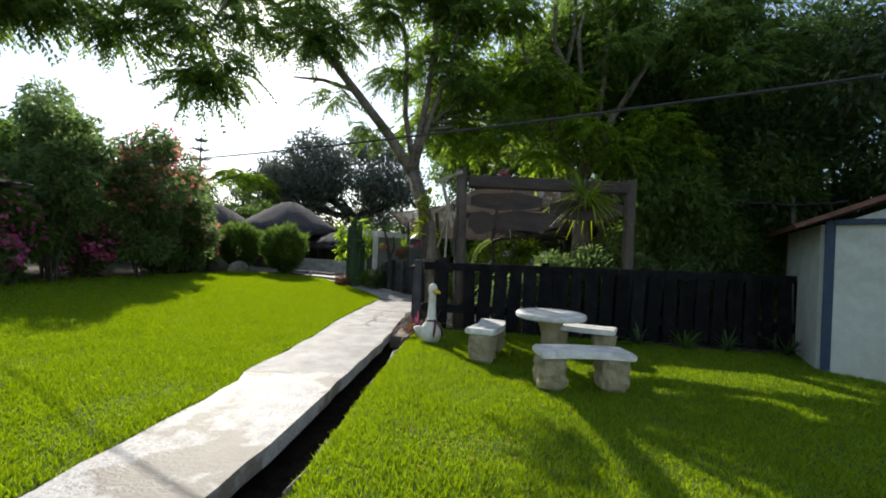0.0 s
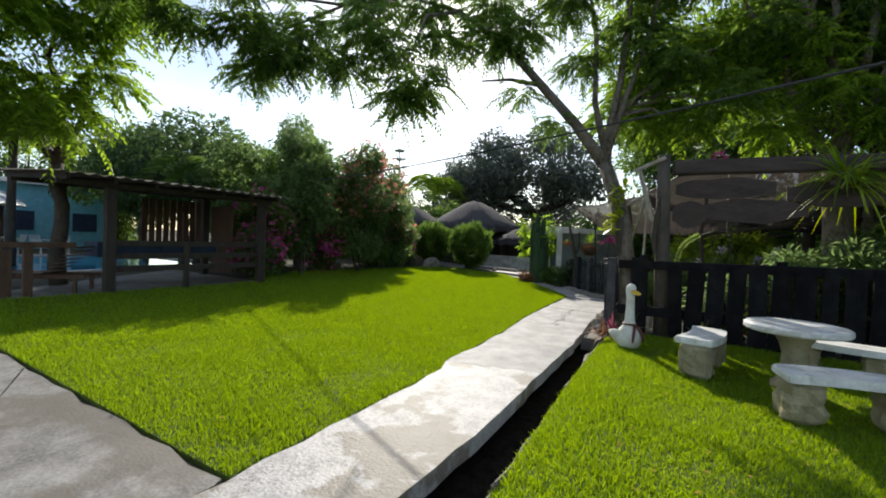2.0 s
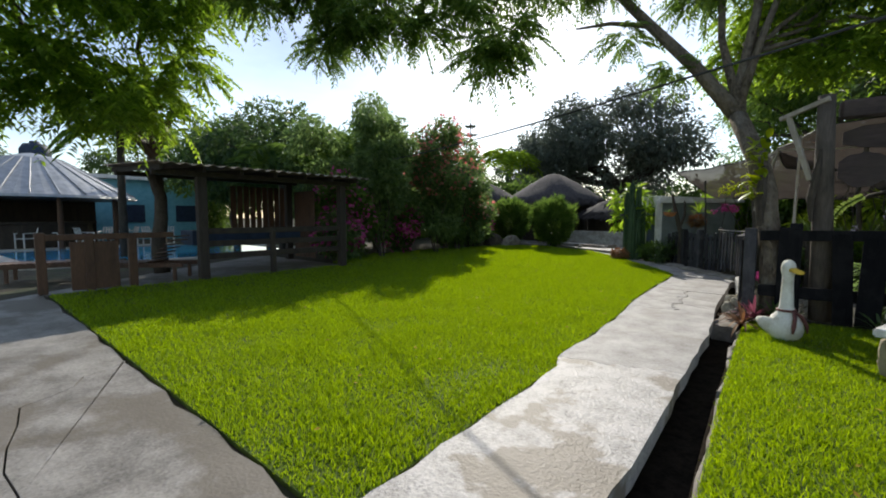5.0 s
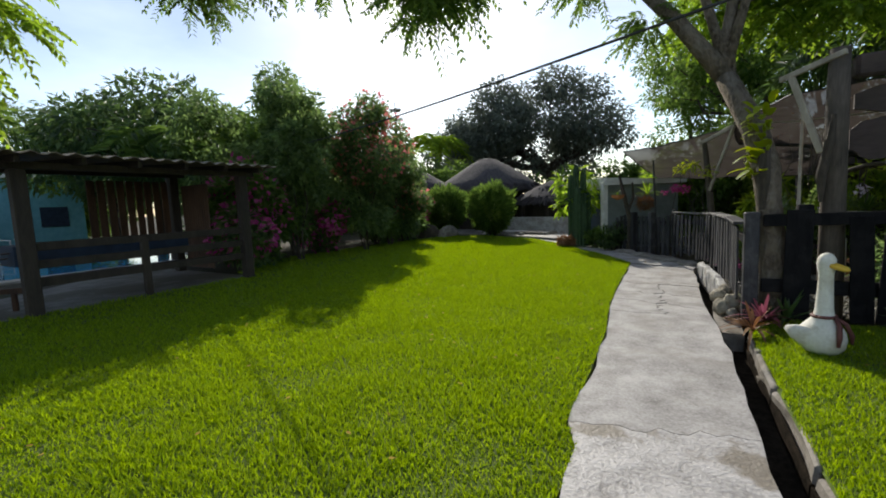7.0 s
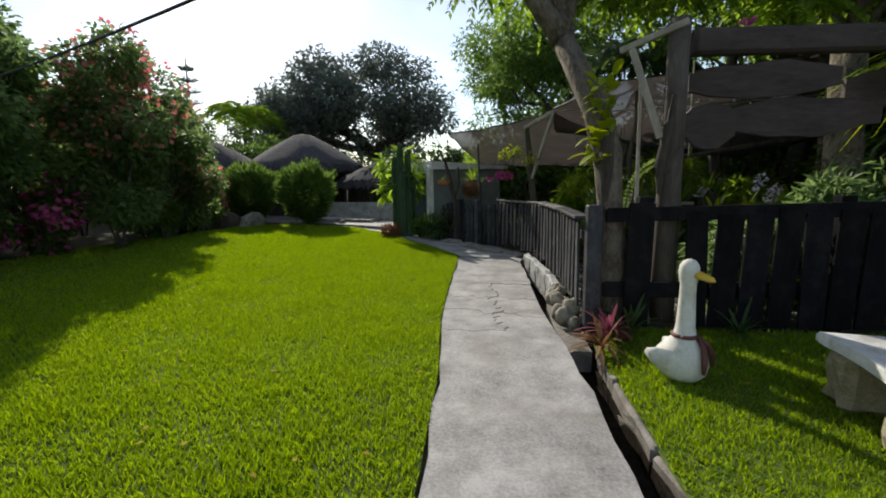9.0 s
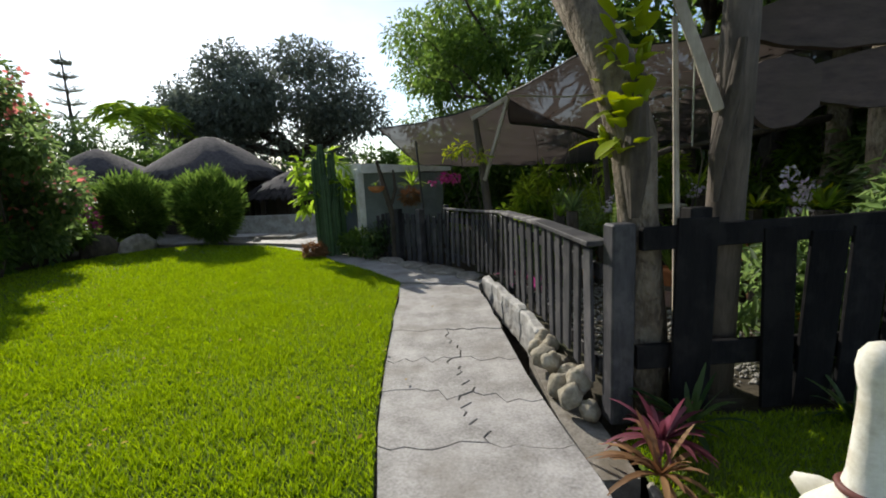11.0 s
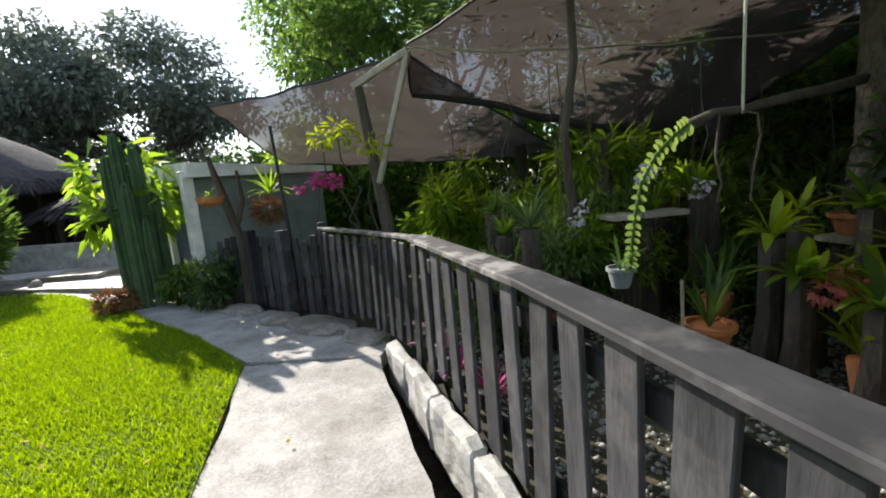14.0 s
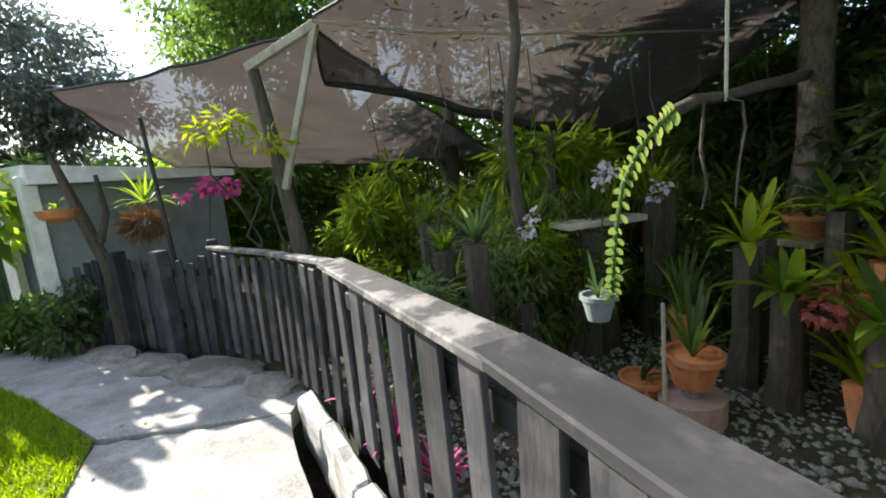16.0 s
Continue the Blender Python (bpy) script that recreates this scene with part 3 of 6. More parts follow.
kerb = tagged(new("ditch_kerb"), "crumbling concrete kerb along the ditch", "kerb", kind="structure")
for i, ((x0, y0), (x1, y1)) in enumerate(zip(KERB, KERB[1:])):
    n = max(1, int((y1 - y0) / 0.7))
    for k in range(n):
        a, b = Vector((x0 + (x1 - x0) * k / n + 0.035, y0 + (y1 - y0) * k / n, -0.15)), Vector((x0 + (x1 - x0) * (k + 0.985) / n + 0.035, y0 + (y1 - y0) * (k + 0.985) / n, -0.15))
        bm = beam(a + Vector((0.01, 0, -0.03)), b + Vector((0.01, 0, -0.07)), 0.055, 0.24, 0.02)
        bmesh.ops.subdivide_edges(bm, edges=bm.edges[:], cuts=2, use_grid_fill=True)
        # dirt face under the kerb, its shade painted in by M_DITCH
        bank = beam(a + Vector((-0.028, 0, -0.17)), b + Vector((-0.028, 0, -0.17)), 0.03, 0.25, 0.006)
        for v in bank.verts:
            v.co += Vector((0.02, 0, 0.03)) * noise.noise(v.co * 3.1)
        part("bank", bank, M_DITCH, kerb, "dirt ditch bank, coloured dark for the ditch's shade")
        for v in bm.verts:
            v.co += Vector((0.05 * noise.noise(v.co * 5), 0, 0.06 * noise.noise(v.co * 4.1)))
        part("kerb_stone", bm, M_KERB, kerb)
tagged(part("ditch_floor", sheet([(-1.7, -3.0), (-0.6, -3.0), (-0.6, 8.4), (-1.2, 8.4), (-1.25, 12.3), (-1.7, 12.3)], -0.36, -0.29), M_DITCH, None), "soil coloured dark for the shade in the narrow ditch", "ditch", kind="structure")
GARDEN = [(-1.12, 8.62), (12, 8.62), (12, 30), (-3.2, 30), (-3.5, 15.1), (-2.65, 14.15), (-1.85, 13.2), (-1.42, 12.4), (-1.3, 11.7), (-1.15, 10.1)]
tagged(part("garden_bed", sheet(GARDEN, -0.32, 0.03), M_EARTH, None), "dark earth of the orchid garden", "ground", kind="structure")


def inside(poly, x, y):
    p = np.array(poly)
    hit = np.zeros(len(x), bool)
    for (x0, y0), (x1, y1) in zip(p, np.roll(p, -1, 0)):
        c = (y0 > y) != (y1 > y)
        with np.errstate(divide="ignore", invalid="ignore"):
            hit ^= c & (x < (x1 - x0) * (y - y0) / (y1 - y0) + x0)
    return hit


def grass(name, poly, bounds, density, label, level, near, height=0.042):
    """Blades of a lawn, thick beside the walk and thinner (but wider) far off."""
    x0, x1, y0, y1 = bounds
    n = int((x1 - x0) * (y1 - y0) * density)
    x, y = rng.uniform(x0, x1, n), rng.uniform(y0, y1, n)
    ok = inside(poly, x, y)
    x, y = x[ok], y[ok]
    d = np.maximum(np.hypot(x - np.clip(x, near[0], near[1]), y - np.clip(y, near[2], near[3])), 0)
    keep = rng.random(len(x)) < np.clip(1.2 - d / 5.5, 0.16, 1)
    x, y, d = x[keep], y[keep], d[keep]
    wide = 1 + np.clip(d - 1, 0, 8) * 0.28
    n = len(x)
    z = np.array([level(a, b) for a, b in zip(x, y)])
    tuft = np.array([noise.noise(Vector((a * 1.7, b * 1.7, 0))) for a, b in zip(x, y)])
    h = height * (0.65 + 0.7 * rng.random(n)) * (1 + 0.55 * tuft)
    a = rng.uniform(0, 2 * np.pi, n)
    dx, dy = np.cos(a), np.sin(a)
    lean = rng.uniform(0.2, 0.9, n) * h
    b = rng.uniform(0, 2 * np.pi, n)
    w = 0.0042 * wide
    p = np.stack([x, y, z], 1)
    side = np.stack([dx * w, dy * w, np.zeros(n)], 1)
    mid = p + np.stack([np.cos(b) * lean * 0.35, np.sin(b) * lean * 0.35, h * 0.6], 1)
    tip = p + np.stack([np.cos(b) * lean, np.sin(b) * lean, h], 1)
    v = np.stack([p - side, p + side, mid + side * 0.8, tip, mid - side * 0.8], 1).reshape(-1, 3)
    i = np.arange(n)[:, None] * 5
    f = np.concatenate([i + [0, 1, 2], i + [0, 2, 4], i + [4, 2, 3]], 0)
    return tagged(raw(name, v, f, L_GRASS), label, "grass", kind="stuff")


grass("lawn_grass", LAWN, (-11.5, -1.9, 1.7, 17.5), 5600, "short bright green lawn grass in the sun", lambda x, y: gz(x) - 0.008, (-3.6, -2, 2, 12.5))
grass("lawn_grass", RLAWN, (-1.1, 7.5, 0.2, 8.5), 5000, "short green grass beside the ditch", lambda x, y: east(x, y) - 0.004, (-0.6, 1.2, 2.2, 7.5))


# ---- black slatted fences ----
def board(parent, x, y, z0, z1, w, turn, lean=0.0, d=0.024):
    bm = upright(x, y, z0, z1, w, d, turn, (0.0, lean), 0.004)
    for v in bm.verts:
        v.co += Vector((1, 1, 0.6)) * 0.012 * noise.noise(v.co * 5)
    return part("board", bm, M_BLACKWOOD, parent)


fence = thing("picket_fence", "black-stained board fence with a flat worn top rail", "fence")
FENCE = [Vector((-1.17, 8.62, 1.165)), Vector((-1.22, 10.08, 1.165)), Vector((-1.40, 11.65, 1.165)), Vector((-1.72, 12.75, 1.13)), Vector((-2.22, 13.65, 1.13))]
for i, (a, b) in enumerate(zip(FENCE, FENCE[1:])):
    w = 0.15 if i < 2 else 0.07
    bm = beam(a - (b - a).normalized() * 0.05, b + (b - a).normalized() * 0.02, w, 0.035, 0.006)
    for v in bm.verts:
        v.co += Vector((1, 0, 0.7)) * 0.012 * noise.noise(v.co * 4)
    part("top_rail", bm, M_RAILTOP if i == 0 else M_RAILPALE, fence, "worn grey-black flat rail" if i == 0 else "chipped grey flat rail, coloured paler for wear and sun")
    for drop in (0.2, 0.86):
        part("back_rail", beam(a + Vector((0.05, 0, -drop)), b + Vector((0.05, 0, -drop)), 0.035, 0.1, 0.005), M_BLACKWOOD, fence)
r = random.Random(5)
for i, (a, b) in enumerate(zip(FENCE, FENCE[1:])):
    n = int((b - a).length / (0.235 if i < 2 else 0.17))
    ang = math.degrees(math.atan2(b.y - a.y, b.x - a.x))
    for k in range(n):
        p = a.lerp(b, (k + 0.35) / n)
        board(fence, p.x - 0.012, p.y, 0.13 + r.uniform(0, 0.1), p.z - 0.025 - r.uniform(0, 0.03), r.uniform(0.115, 0.16) if i < 2 else r.uniform(0.075, 0.105), ang, r.uniform(-3, 3) - (3 if i > 1 else 0))
part("end_post", upright(-1.06, 8.5, -0.02, 1.30, 0.15, 0.15, 4, (0, 0), 0.012), M_BLACKWOOD, fence)
part("post", upright(-1.33, 11.62, 0.0, 1.12, 0.09, 0.09, 5), M_BLACKWOOD, fence)
part("post", upright(-2.2, 13.72, 0.0, 1.2, 0.09, 0.09, 5), M_BLACKWOOD, fence)

farfence = thing("picket_fence", "old black board fence with a gate by the grey shed", "fence")
FAR = [Vector((-2.28, 13.78, 1.03)), Vector((-2.95, 14.45, 1.0)), Vector((-3.75, 15.05, 0.98))]
for a, b in zip(FAR, FAR[1:]):
    ang = math.degrees(math.atan2(b.y - a.y, b.x - a.x))
    for drop in (0.15, 0.7):
        part("back_rail", beam(a + Vector((0.04, 0.04, -drop)), b + Vector((0.04, 0.04, -drop)), 0.03, 0.08), M_BLACKWOOD, farfence)
    n = int((b - a).length / 0.14)
    for k in range(n):
        p = a.lerp(b, (k + 0.5) / n)
        board(farfence, p.x, p.y, 0.05, p.z + r.uniform(-0.05, 0.05), r.uniform(0.07, 0.11), ang, r.uniform(-2, 2))
for x, y in ((-2.72, 14.12), (-3.2, 14.62)):
    part("gate_post", upright(x, y - 0.03, 0, 1.12, 0.13, 0.13, 40), M_BLACKWOOD, farfence)

# a fence board in the timber colour darkened for tree shade
def shaded_board(parent, x, y, z0, z1, w, turn, lean=0.0, d=0.03):
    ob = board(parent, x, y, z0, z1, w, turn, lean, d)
    ob.data.materials[0] = M_SHADEWOOD
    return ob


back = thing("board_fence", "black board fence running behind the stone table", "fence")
part("top_rail", beam((-0.95, 8.45, 1.2), (2.6, 8.66, 1.25), 0.06, 0.14), M_SHADEWOOD, back)
part("top_rail", beam((2.62, 8.66, 1.25), (5.9, 8.85, 1.28), 0.06, 0.14), M_SHADEWOOD, back)
part("low_rail", beam((-0.95, 8.49, 0.42), (5.9, 8.89, 0.42), 0.05, 0.16), M_SHADEWOOD, back)
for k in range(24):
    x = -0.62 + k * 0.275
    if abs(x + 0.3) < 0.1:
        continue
    shaded_board(back, x, 8.44 + (x + 0.6) * 0.058, 0.05, 1.2 + r.uniform(-0.05, 0.12), r.uniform(0.18, 0.255), 3, r.uniform(-3, 3), 0.03)
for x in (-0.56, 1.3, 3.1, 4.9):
    part("post", upright(x, 8.55 + (x + 0.6) * 0.058, 0, 1.35 + 0.05 * r.random(), 0.14, 0.12, 3), M_SHADEWOOD, back)

curb = thing("low_block_wall", "low white-painted block kerb under the fence", "wall", kind="structure")
for k, (a, b) in enumerate([((-1.3, 9.75, 0.06), (-1.33, 10.45, 0.06)), ((-1.34, 10.47, 0.06), (-1.45, 11.1, 0.06)), ((-1.455, 11.12, 0.06), (-1.52, 11.75, 0.06)), ((-1.53, 11.77, 0.04), (-1.62, 12.3, 0.04))]):
    bm = beam(Vector(a) - Vector((0, 0, 0.1)), Vector(b) - Vector((0, 0, 0.1)), 0.11, 0.42, 0.02)
    bmesh.ops.subdivide_edges(bm, edges=bm.edges[:], cuts=5, use_grid_fill=True)
    for v in bm.verts:
        v.co += Vector((0.022 * noise.noise(v.co * 7), 0.012 * noise.noise(v.co * 8 + Vector((9, 0, 0))), 0.035 * noise.noise(v.co * 6.3 + Vector((0, 5, 0))) if v.co.z > 0 else 0))
    part("block", bm, M_WHITEWALL, curb)


def stone(x, y, z, s, seed, material=M_STONE, name="stone", label="rough pale field stone by the fence", flat=0.8, parent=None):
    bm = bmesh.new()
    bmesh.ops.create_icosphere(bm, subdivisions=3, radius=1.0)
    for v in bm.verts:
        v.co += v.co * (0.35 * noise.noise(v.co * 1.3 + Vector((seed * 3.7, 0, 0))) + 0.1 * noise.noise(v.co * 4 + Vector((seed, 0, 0))))
    bmesh.ops.transform(bm, matrix=pose(x, y, z, seed * 40, seed * 25, seed * 70) @ Matrix.Diagonal((s, s * 0.85, s * flat, 1)), verts=bm.verts)
    if parent:
        return part(name, bm, material, parent, smooth=True)
    return solid(name, bm, material, label, "stone", group="stones under the fence", smooth=True)


for i in range(11):
    y = 8.55 + i * 0.12
    stone(-1.22 - 0.1 * (i % 2) - (y - 8.5) * 0.04, y, 0.02 + 0.1 * ((i * 7) % 3) / 2, 0.085 + 0.035 * ((i * 5) % 4) / 3, i + 1)
part("ditch_edge", sheet([(-1.42, 8.0), (-1.12, 8.0), (-1.15, 8.6), (-1.28, 9.75), (-1.42, 9.75)], -0.32, -0.08), M_KERB, curb)


# ---- orchid garden frame, sign and net ----
tall_post = thing("bracket_post", "tall grey timber post with a pale angled bracket", "post")
part("post", tube([(-0.27, 8.78, 0.0), (-0.29, 8.72, 1.0), (-0.31, 8.63, 2.0), (-0.33, 8.54, 3.05)], [0.125, 0.12, 0.11, 0.095], 12, None, 0.12), M_OLDWOOD, tall_post, "", True)
part("bracket_arm", beam((-0.82, 8.75, 2.84), (-0.3, 8.42, 2.98), 0.045, 0.06), M_PALEPOLE, tall_post)
part("bracket_brace", beam((-0.72, 8.69, 2.84), (-0.45, 8.55, 1.95), 0.045, 0.065), M_PALEPOLE, tall_post)
part("brace_foot", tube([(-0.42, 8.6, 1.4), (-0.44, 8.56, 1.7), (-0.38, 8.52, 2.05), (-0.36, 8.5, 2.35)], [0.02, 0.045, 0.05, 0.025], 9, None, 0.4), M_DARKBARK, tall_post, "dark burl of bark")
sign_frame = thing("sign_frame", "rustic timber frame with irregular hanging planks", "sign")
part("post", upright(2.85, 9.05, 0.0, 3.0, 0.2, 0.2, 0, (0, 0), 0.03, 0.9), M_OLDWOOD, sign_frame)
part("crossbeam", beam((-0.2, 8.62, 2.84), (2.9, 9.05, 2.84), 0.16, 0.24, 0.03), M_SIGN, sign_frame)


def plank(x0, x1, z0, z1, y, seed):
    bm = bmesh.new()
    n = 14
    top, low = [], []
    for i in range(n + 1):
        s = i / n
        k = math.sin(math.pi * min(max(s, 0.04), 0.96)) ** 0.35
        zc = (z0 + z1) / 2
        top.append((x0 + (x1 - x0) * s, zc + (z1 - z0) / 2 * k + 0.04 * noise.noise(Vector((s * 4, seed, 0)))))
        low.append((x0 + (x1 - x0) * s, zc - (z1 - z0) / 2 * k + 0.05 * noise.noise(Vector((s * 4, seed + 9, 0)))))
    ring = low + list(reversed(top))
    f = [bm.verts.new((x, y - 0.03, z)) for x, z in ring]
    b = [bm.verts.new((x, y + 0.03, z)) for x, z in ring]
    bm.faces.new(f)
    bm.faces.new(list(reversed(b)))
    for i in range(len(ring)):
        j = (i + 1) % len(ring)
        bm.faces.new((f[j], f[i], b[i], b[j]))
    return bm


part("plank", plank(-0.15, 1.2, 2.33, 2.66, 8.78, 1), M_SIGN, sign_frame)
part("plank", plank(0.2, 1.6, 1.95, 2.32, 8.82, 2), M_SIGN, sign_frame)
part("plank", plank(-0.18, 0.3, 1.85, 2.3, 8.76, 3), M_SIGN, sign_frame)
part("plank", plank(1.35, 2.7, 2.2, 2.6, 8.95, 4), M_SIGN, sign_frame)
thin_pole = thing("bamboo_pole", "thin pale pole leaning by the tree trunk", "pole")
part("pole", tube([(-0.62, 8.62, 0.0), (-0.6, 8.72, 1.4), (-0.58, 8.85, 2.6)], [0.022, 0.02, 0.017], 8), M_PALEPOLE, thin_pole)

net_post = thing("bracket_post", "grey forked post with pale bracket holding the net", "post")
part("post", tube([(-1.38, 13.45, 0.0), (-1.45, 13.45, 1.1), (-1.56, 13.5, 2.2), (-1.62, 13.5, 2.68)], [0.085, 0.075, 0.06, 0.05], 10, None, 0.2), M_OLDWOOD, net_post)
part("bracket_arm", beam((-1.67, 13.5, 2.67), (-1.1, 13.05, 2.91), 0.055, 0.075), M_PALEPOLE, net_post)
part("bracket_brace", beam((-1.1, 13.05, 2.91), (-1.5, 13.38, 1.6), 0.05, 0.06), M_PALEPOLE, net_post)
GATE = thing("net_pole", "thin dark pole holding the net by the shed", "pole")
part("pole", tube([(-2.62, 14.5, 0.0), (-2.68, 14.55, 1.0), (-2.75, 14.6, 2.45)], [0.025, 0.024, 0.02], 8), M_WIRE, GATE)


def net(name, corners, sag, n, label, seed, ripple=0.05):
    """A net panel hung by four corners, sagging and rippled."""
    a, b, c, d = (np.array(k, float) for k in corners)
    v, f = [], []
    for j in range(n + 1):
        for i in range(n + 1):
            s, t = i / n, j / n
            p = a * (1 - s) * (1 - t) + b * s * (1 - t) + c * s * t + d * (1 - s) * t
            e = max(4 * s * (1 - s), 0.0) * 0.6 + 4 * t * (1 - t) * 0.4
            p = p + np.array([0, 0, -sag * e + ripple * noise.noise(Vector((s * 7, t * 7, seed))) + 0.4 * ripple * noise.noise(Vector((s * 22, t * 9, seed)))])
            v.append(p)
    for j in range(n):
        for i in range(n):
            k = j * (n + 1) + i
            f.append((k, k + 1, k + n + 2, k + n + 1))
    ob = thing(name, label, "net")
    raw("fabric", v, f, M_NET, ob, "", True)
    rows = [[j * (n + 1) + i for i in range(n + 1)] for j in (0, n)] + [[j * (n + 1) + i for j in range(n + 1)] for i in (0, n)]
    for row in rows:
        part("hem", tube([v[k] for k in row[::3]], [0.016] * len(row[::3]), 6), M_WIRE, ob, "dark folded hem")
    return ob


def net_point(s, t):
    """The large net: from its front edge over the rope and down to its slack back hem."""
    front = Vector((-0.32, 11.95, 3.2)).lerp(Vector((4.3, 10.8, 3.35)), s)
    rope = Vector((-1.1, 13.08, 2.96 - 0.1 * math.sin(math.pi * s))).lerp(Vector((4.7, 12.7, 3.13 - 0.1 * math.sin(math.pi * s))), s)
    hem = Vector((-0.97, 13.75, 2.6)).lerp(Vector((4.95, 14.1, 2.7)), s) - Vector((0, 0, 0.62 * math.sin(math.pi * s ** 1.4)))
    if t < 0.5:
        p = front.lerp(rope, t * 2) - Vector((0, 0, 0.12 * math.sin(math.pi * t * 2) * math.sin(math.pi * s)))
    else:
        p = rope.lerp(hem, t * 2 - 1) - Vector((0, -0.1, 0.08)) * math.sin(math.pi * (t * 2 - 1))
    return p + Vector((0, 0, 0.05 * noise.noise(Vector((s * 9, t * 5, 1))) + 0.02 * noise.noise(Vector((s * 30, t * 12, 4)))))


big_net = thing("shade_net", "sagging brown shade net with leaf litter on it", "net")
nn = 48
raw("fabric", [net_point(i / nn, j / nn) for j in range(nn + 1) for i in range(nn + 1)], [(j * (nn + 1) + i, j * (nn + 1) + i + 1, (j + 1) * (nn + 1) + i + 1, (j + 1) * (nn + 1) + i) for j in range(nn) for i in range(nn)], M_NET, big_net, "", True)
for line in ([net_point(i / 24, 0) for i in range(25)], [net_point(0, i / 24) for i in range(25)], [net_point(1, i / 24) for i in range(25)]):
    part("hem", tube(line, [0.014] * 25, 6), M_WIRE, big_net, "dark folded hem")
part("rolled_hem", tube([net_point(i / 24, 1) for i in range(25)], [0.03 + 0.035 * math.sin(math.pi * i / 24) for i in range(25)], 8, None, 0.5), M_WIRE, big_net, "dark bunched slack of net", True)
net("shade_net", [(-3.5, 14.75, 2.76), (-1.12, 13.14, 2.92), (2.5, 16.5, 1.95), (-2.8, 16.5, 2.06)], 0.12, 36, "dusty dark shade net stretched towards the shed", 2)
net("shade_net", [(4.3, 9.6, 2.85), (6.9, 9.6, 2.8), (7.0, 13.2, 3.3), (4.8, 12.6, 3.1)], 0.2, 30, "dark shade net over the orchid benches", 3)
n = 520
p = np.array([net_point(*q) for q in zip(rng.random(n), 0.08 + 0.9 * rng.random(n))]) + [0, 0, 0.012]
size = 0.16 * (0.25 + rng.random(n) ** 2)
v, f = leaf_arrays(p, rng.normal(0, 1, (n, 3)) * [1, 1, 0.15], np.tile([0, 0, 1.0], (n, 1)), size, 0.028, 0.0)
tagged(raw("fallen_leaves", v, f, L_BROWNLEAF), "dry brown leaves and twigs lying on the shade net", "leaves", kind="stuff")
ropes = thing("net_rope", "pale rope under the net", "rope")
part("rope", tube([net_point(i / 12, 0.5) - Vector((0, 0, 0.04)) for i in range(13)], [0.013] * 13, 6), M_ROPE, ropes)
for k, (a, b) in enumerate([((0.22, 12.2), 3.16), ((0.5, 17.1), 2.65), ((5.2, 16.2), 2.95), ((0.9, 12.6), 1.9), ((0.74, 12.5), 1.85), ((6.0, 9.7), 2.85), ((2.5, 16.4), 1.95), ((4.6, 12.6), 3.1)]):
    p = thing("net_pole", "slim weathered pole under the net", "pole", (a[0], a[1], 0.02), "poles under the net")
    part("pole", limb((0, 0, 0), (0.03, 0.02, b), 0.05, 0.035, 0, 5, 0.02), M_OLDWOOD, p)


# ---- goose ----
def goose(at, turn):
    bm = lathe([(0.02, 0.0), (0.13, 0.015), (0.185, 0.07), (0.2, 0.14), (0.185, 0.22), (0.14, 0.29), (0.095, 0.345), (0.078, 0.42), (0.07, 0.55), (0.064, 0.68), (0.064, 0.76), (0.075, 0.80), (0.082, 0.85), (0.075, 0.90), (0.05, 0.935), (0.015, 0.95)], 28, None, (0, 0, 0), (0.88, 0.88))
    for v in bm.verts:
        k = max(0.0, 1 - abs(v.co.z - 0.15) / 0.2)
        if v.co.y < 0:
            v.co.y *= 1 + 0.3 * k
        v.co.x *= 1 - 0.05 * k
    for side in (-1, 1):
        wing = lathe([(0.01, -0.13), (0.075, -0.08), (0.095, 0.0), (0.07, 0.09), (0.02, 0.16)], 16, None, (0, 0, 0), (0.42, 1.0))
        bmesh.ops.transform(wing, matrix=pose(side * 0.145, -0.07, 0.17, 70, 0, side * 12), verts=wing.verts)
        me = bpy.data.meshes.new("t")
        wing.to_mesh(me)
        bm.from_mesh(me)
        wing.free()
    beak = lathe([(0.055, 0), (0.056, 0.03), (0.052, 0.07), (0.04, 0.11), (0.012, 0.13)], 14, None, (0, 0, 0), (1, 0.5))
    bmesh.ops.transform(beak, matrix=pose(0, 0.05, 0.84, -106, 0, 0), verts=beak.verts)
    first = len(bm.faces)
    me2 = bpy.data.meshes.new("t")
    beak.to_mesh(me2)
    bm.from_mesh(me2)
    beak.free()
    bm.faces.ensure_lookup_table()
    for f in bm.faces[first:]:
        f.material_index = 1
    second = len(bm.faces)
    rib = bmesh.new()
    tube([(0.085 * math.cos(a), 0.085 * math.sin(a), 0.36) for a in np.linspace(0, 2 * math.pi, 20)], [0.016] * 20, 6, rib)
    tube([(0.0, 0.088, 0.36), (0.05, 0.15, 0.3), (0.09, 0.175, 0.2), (0.1, 0.175, 0.12)], [0.014, 0.02, 0.022, 0.012], 6, rib)
    tube([(0.0, 0.088, 0.36), (-0.05, 0.15, 0.3), (-0.09, 0.175, 0.2), (-0.1, 0.175, 0.12)], [0.014, 0.02, 0.022, 0.012], 6, rib)
    me3 = bpy.data.meshes.new("t")
    rib.to_mesh(me3)
    bm.from_mesh(me3)
    rib.free()
    bm.faces.ensure_lookup_table()
    for f in bm.faces[second:]:
        f.material_index = 2
    ob = solid("goose_statue", bm, M_GOOSE, "white goose statue with yellow beak and dark ribbon", "statue", smooth=True)
    ob.data.materials.append(M_BEAK)
    ob.data.materials.append(M_RIBBON)
    ob.matrix_basis = pose(*at, 0, 0, turn)
    return ob


goose((-0.57, 7.32, 0.01), -128)

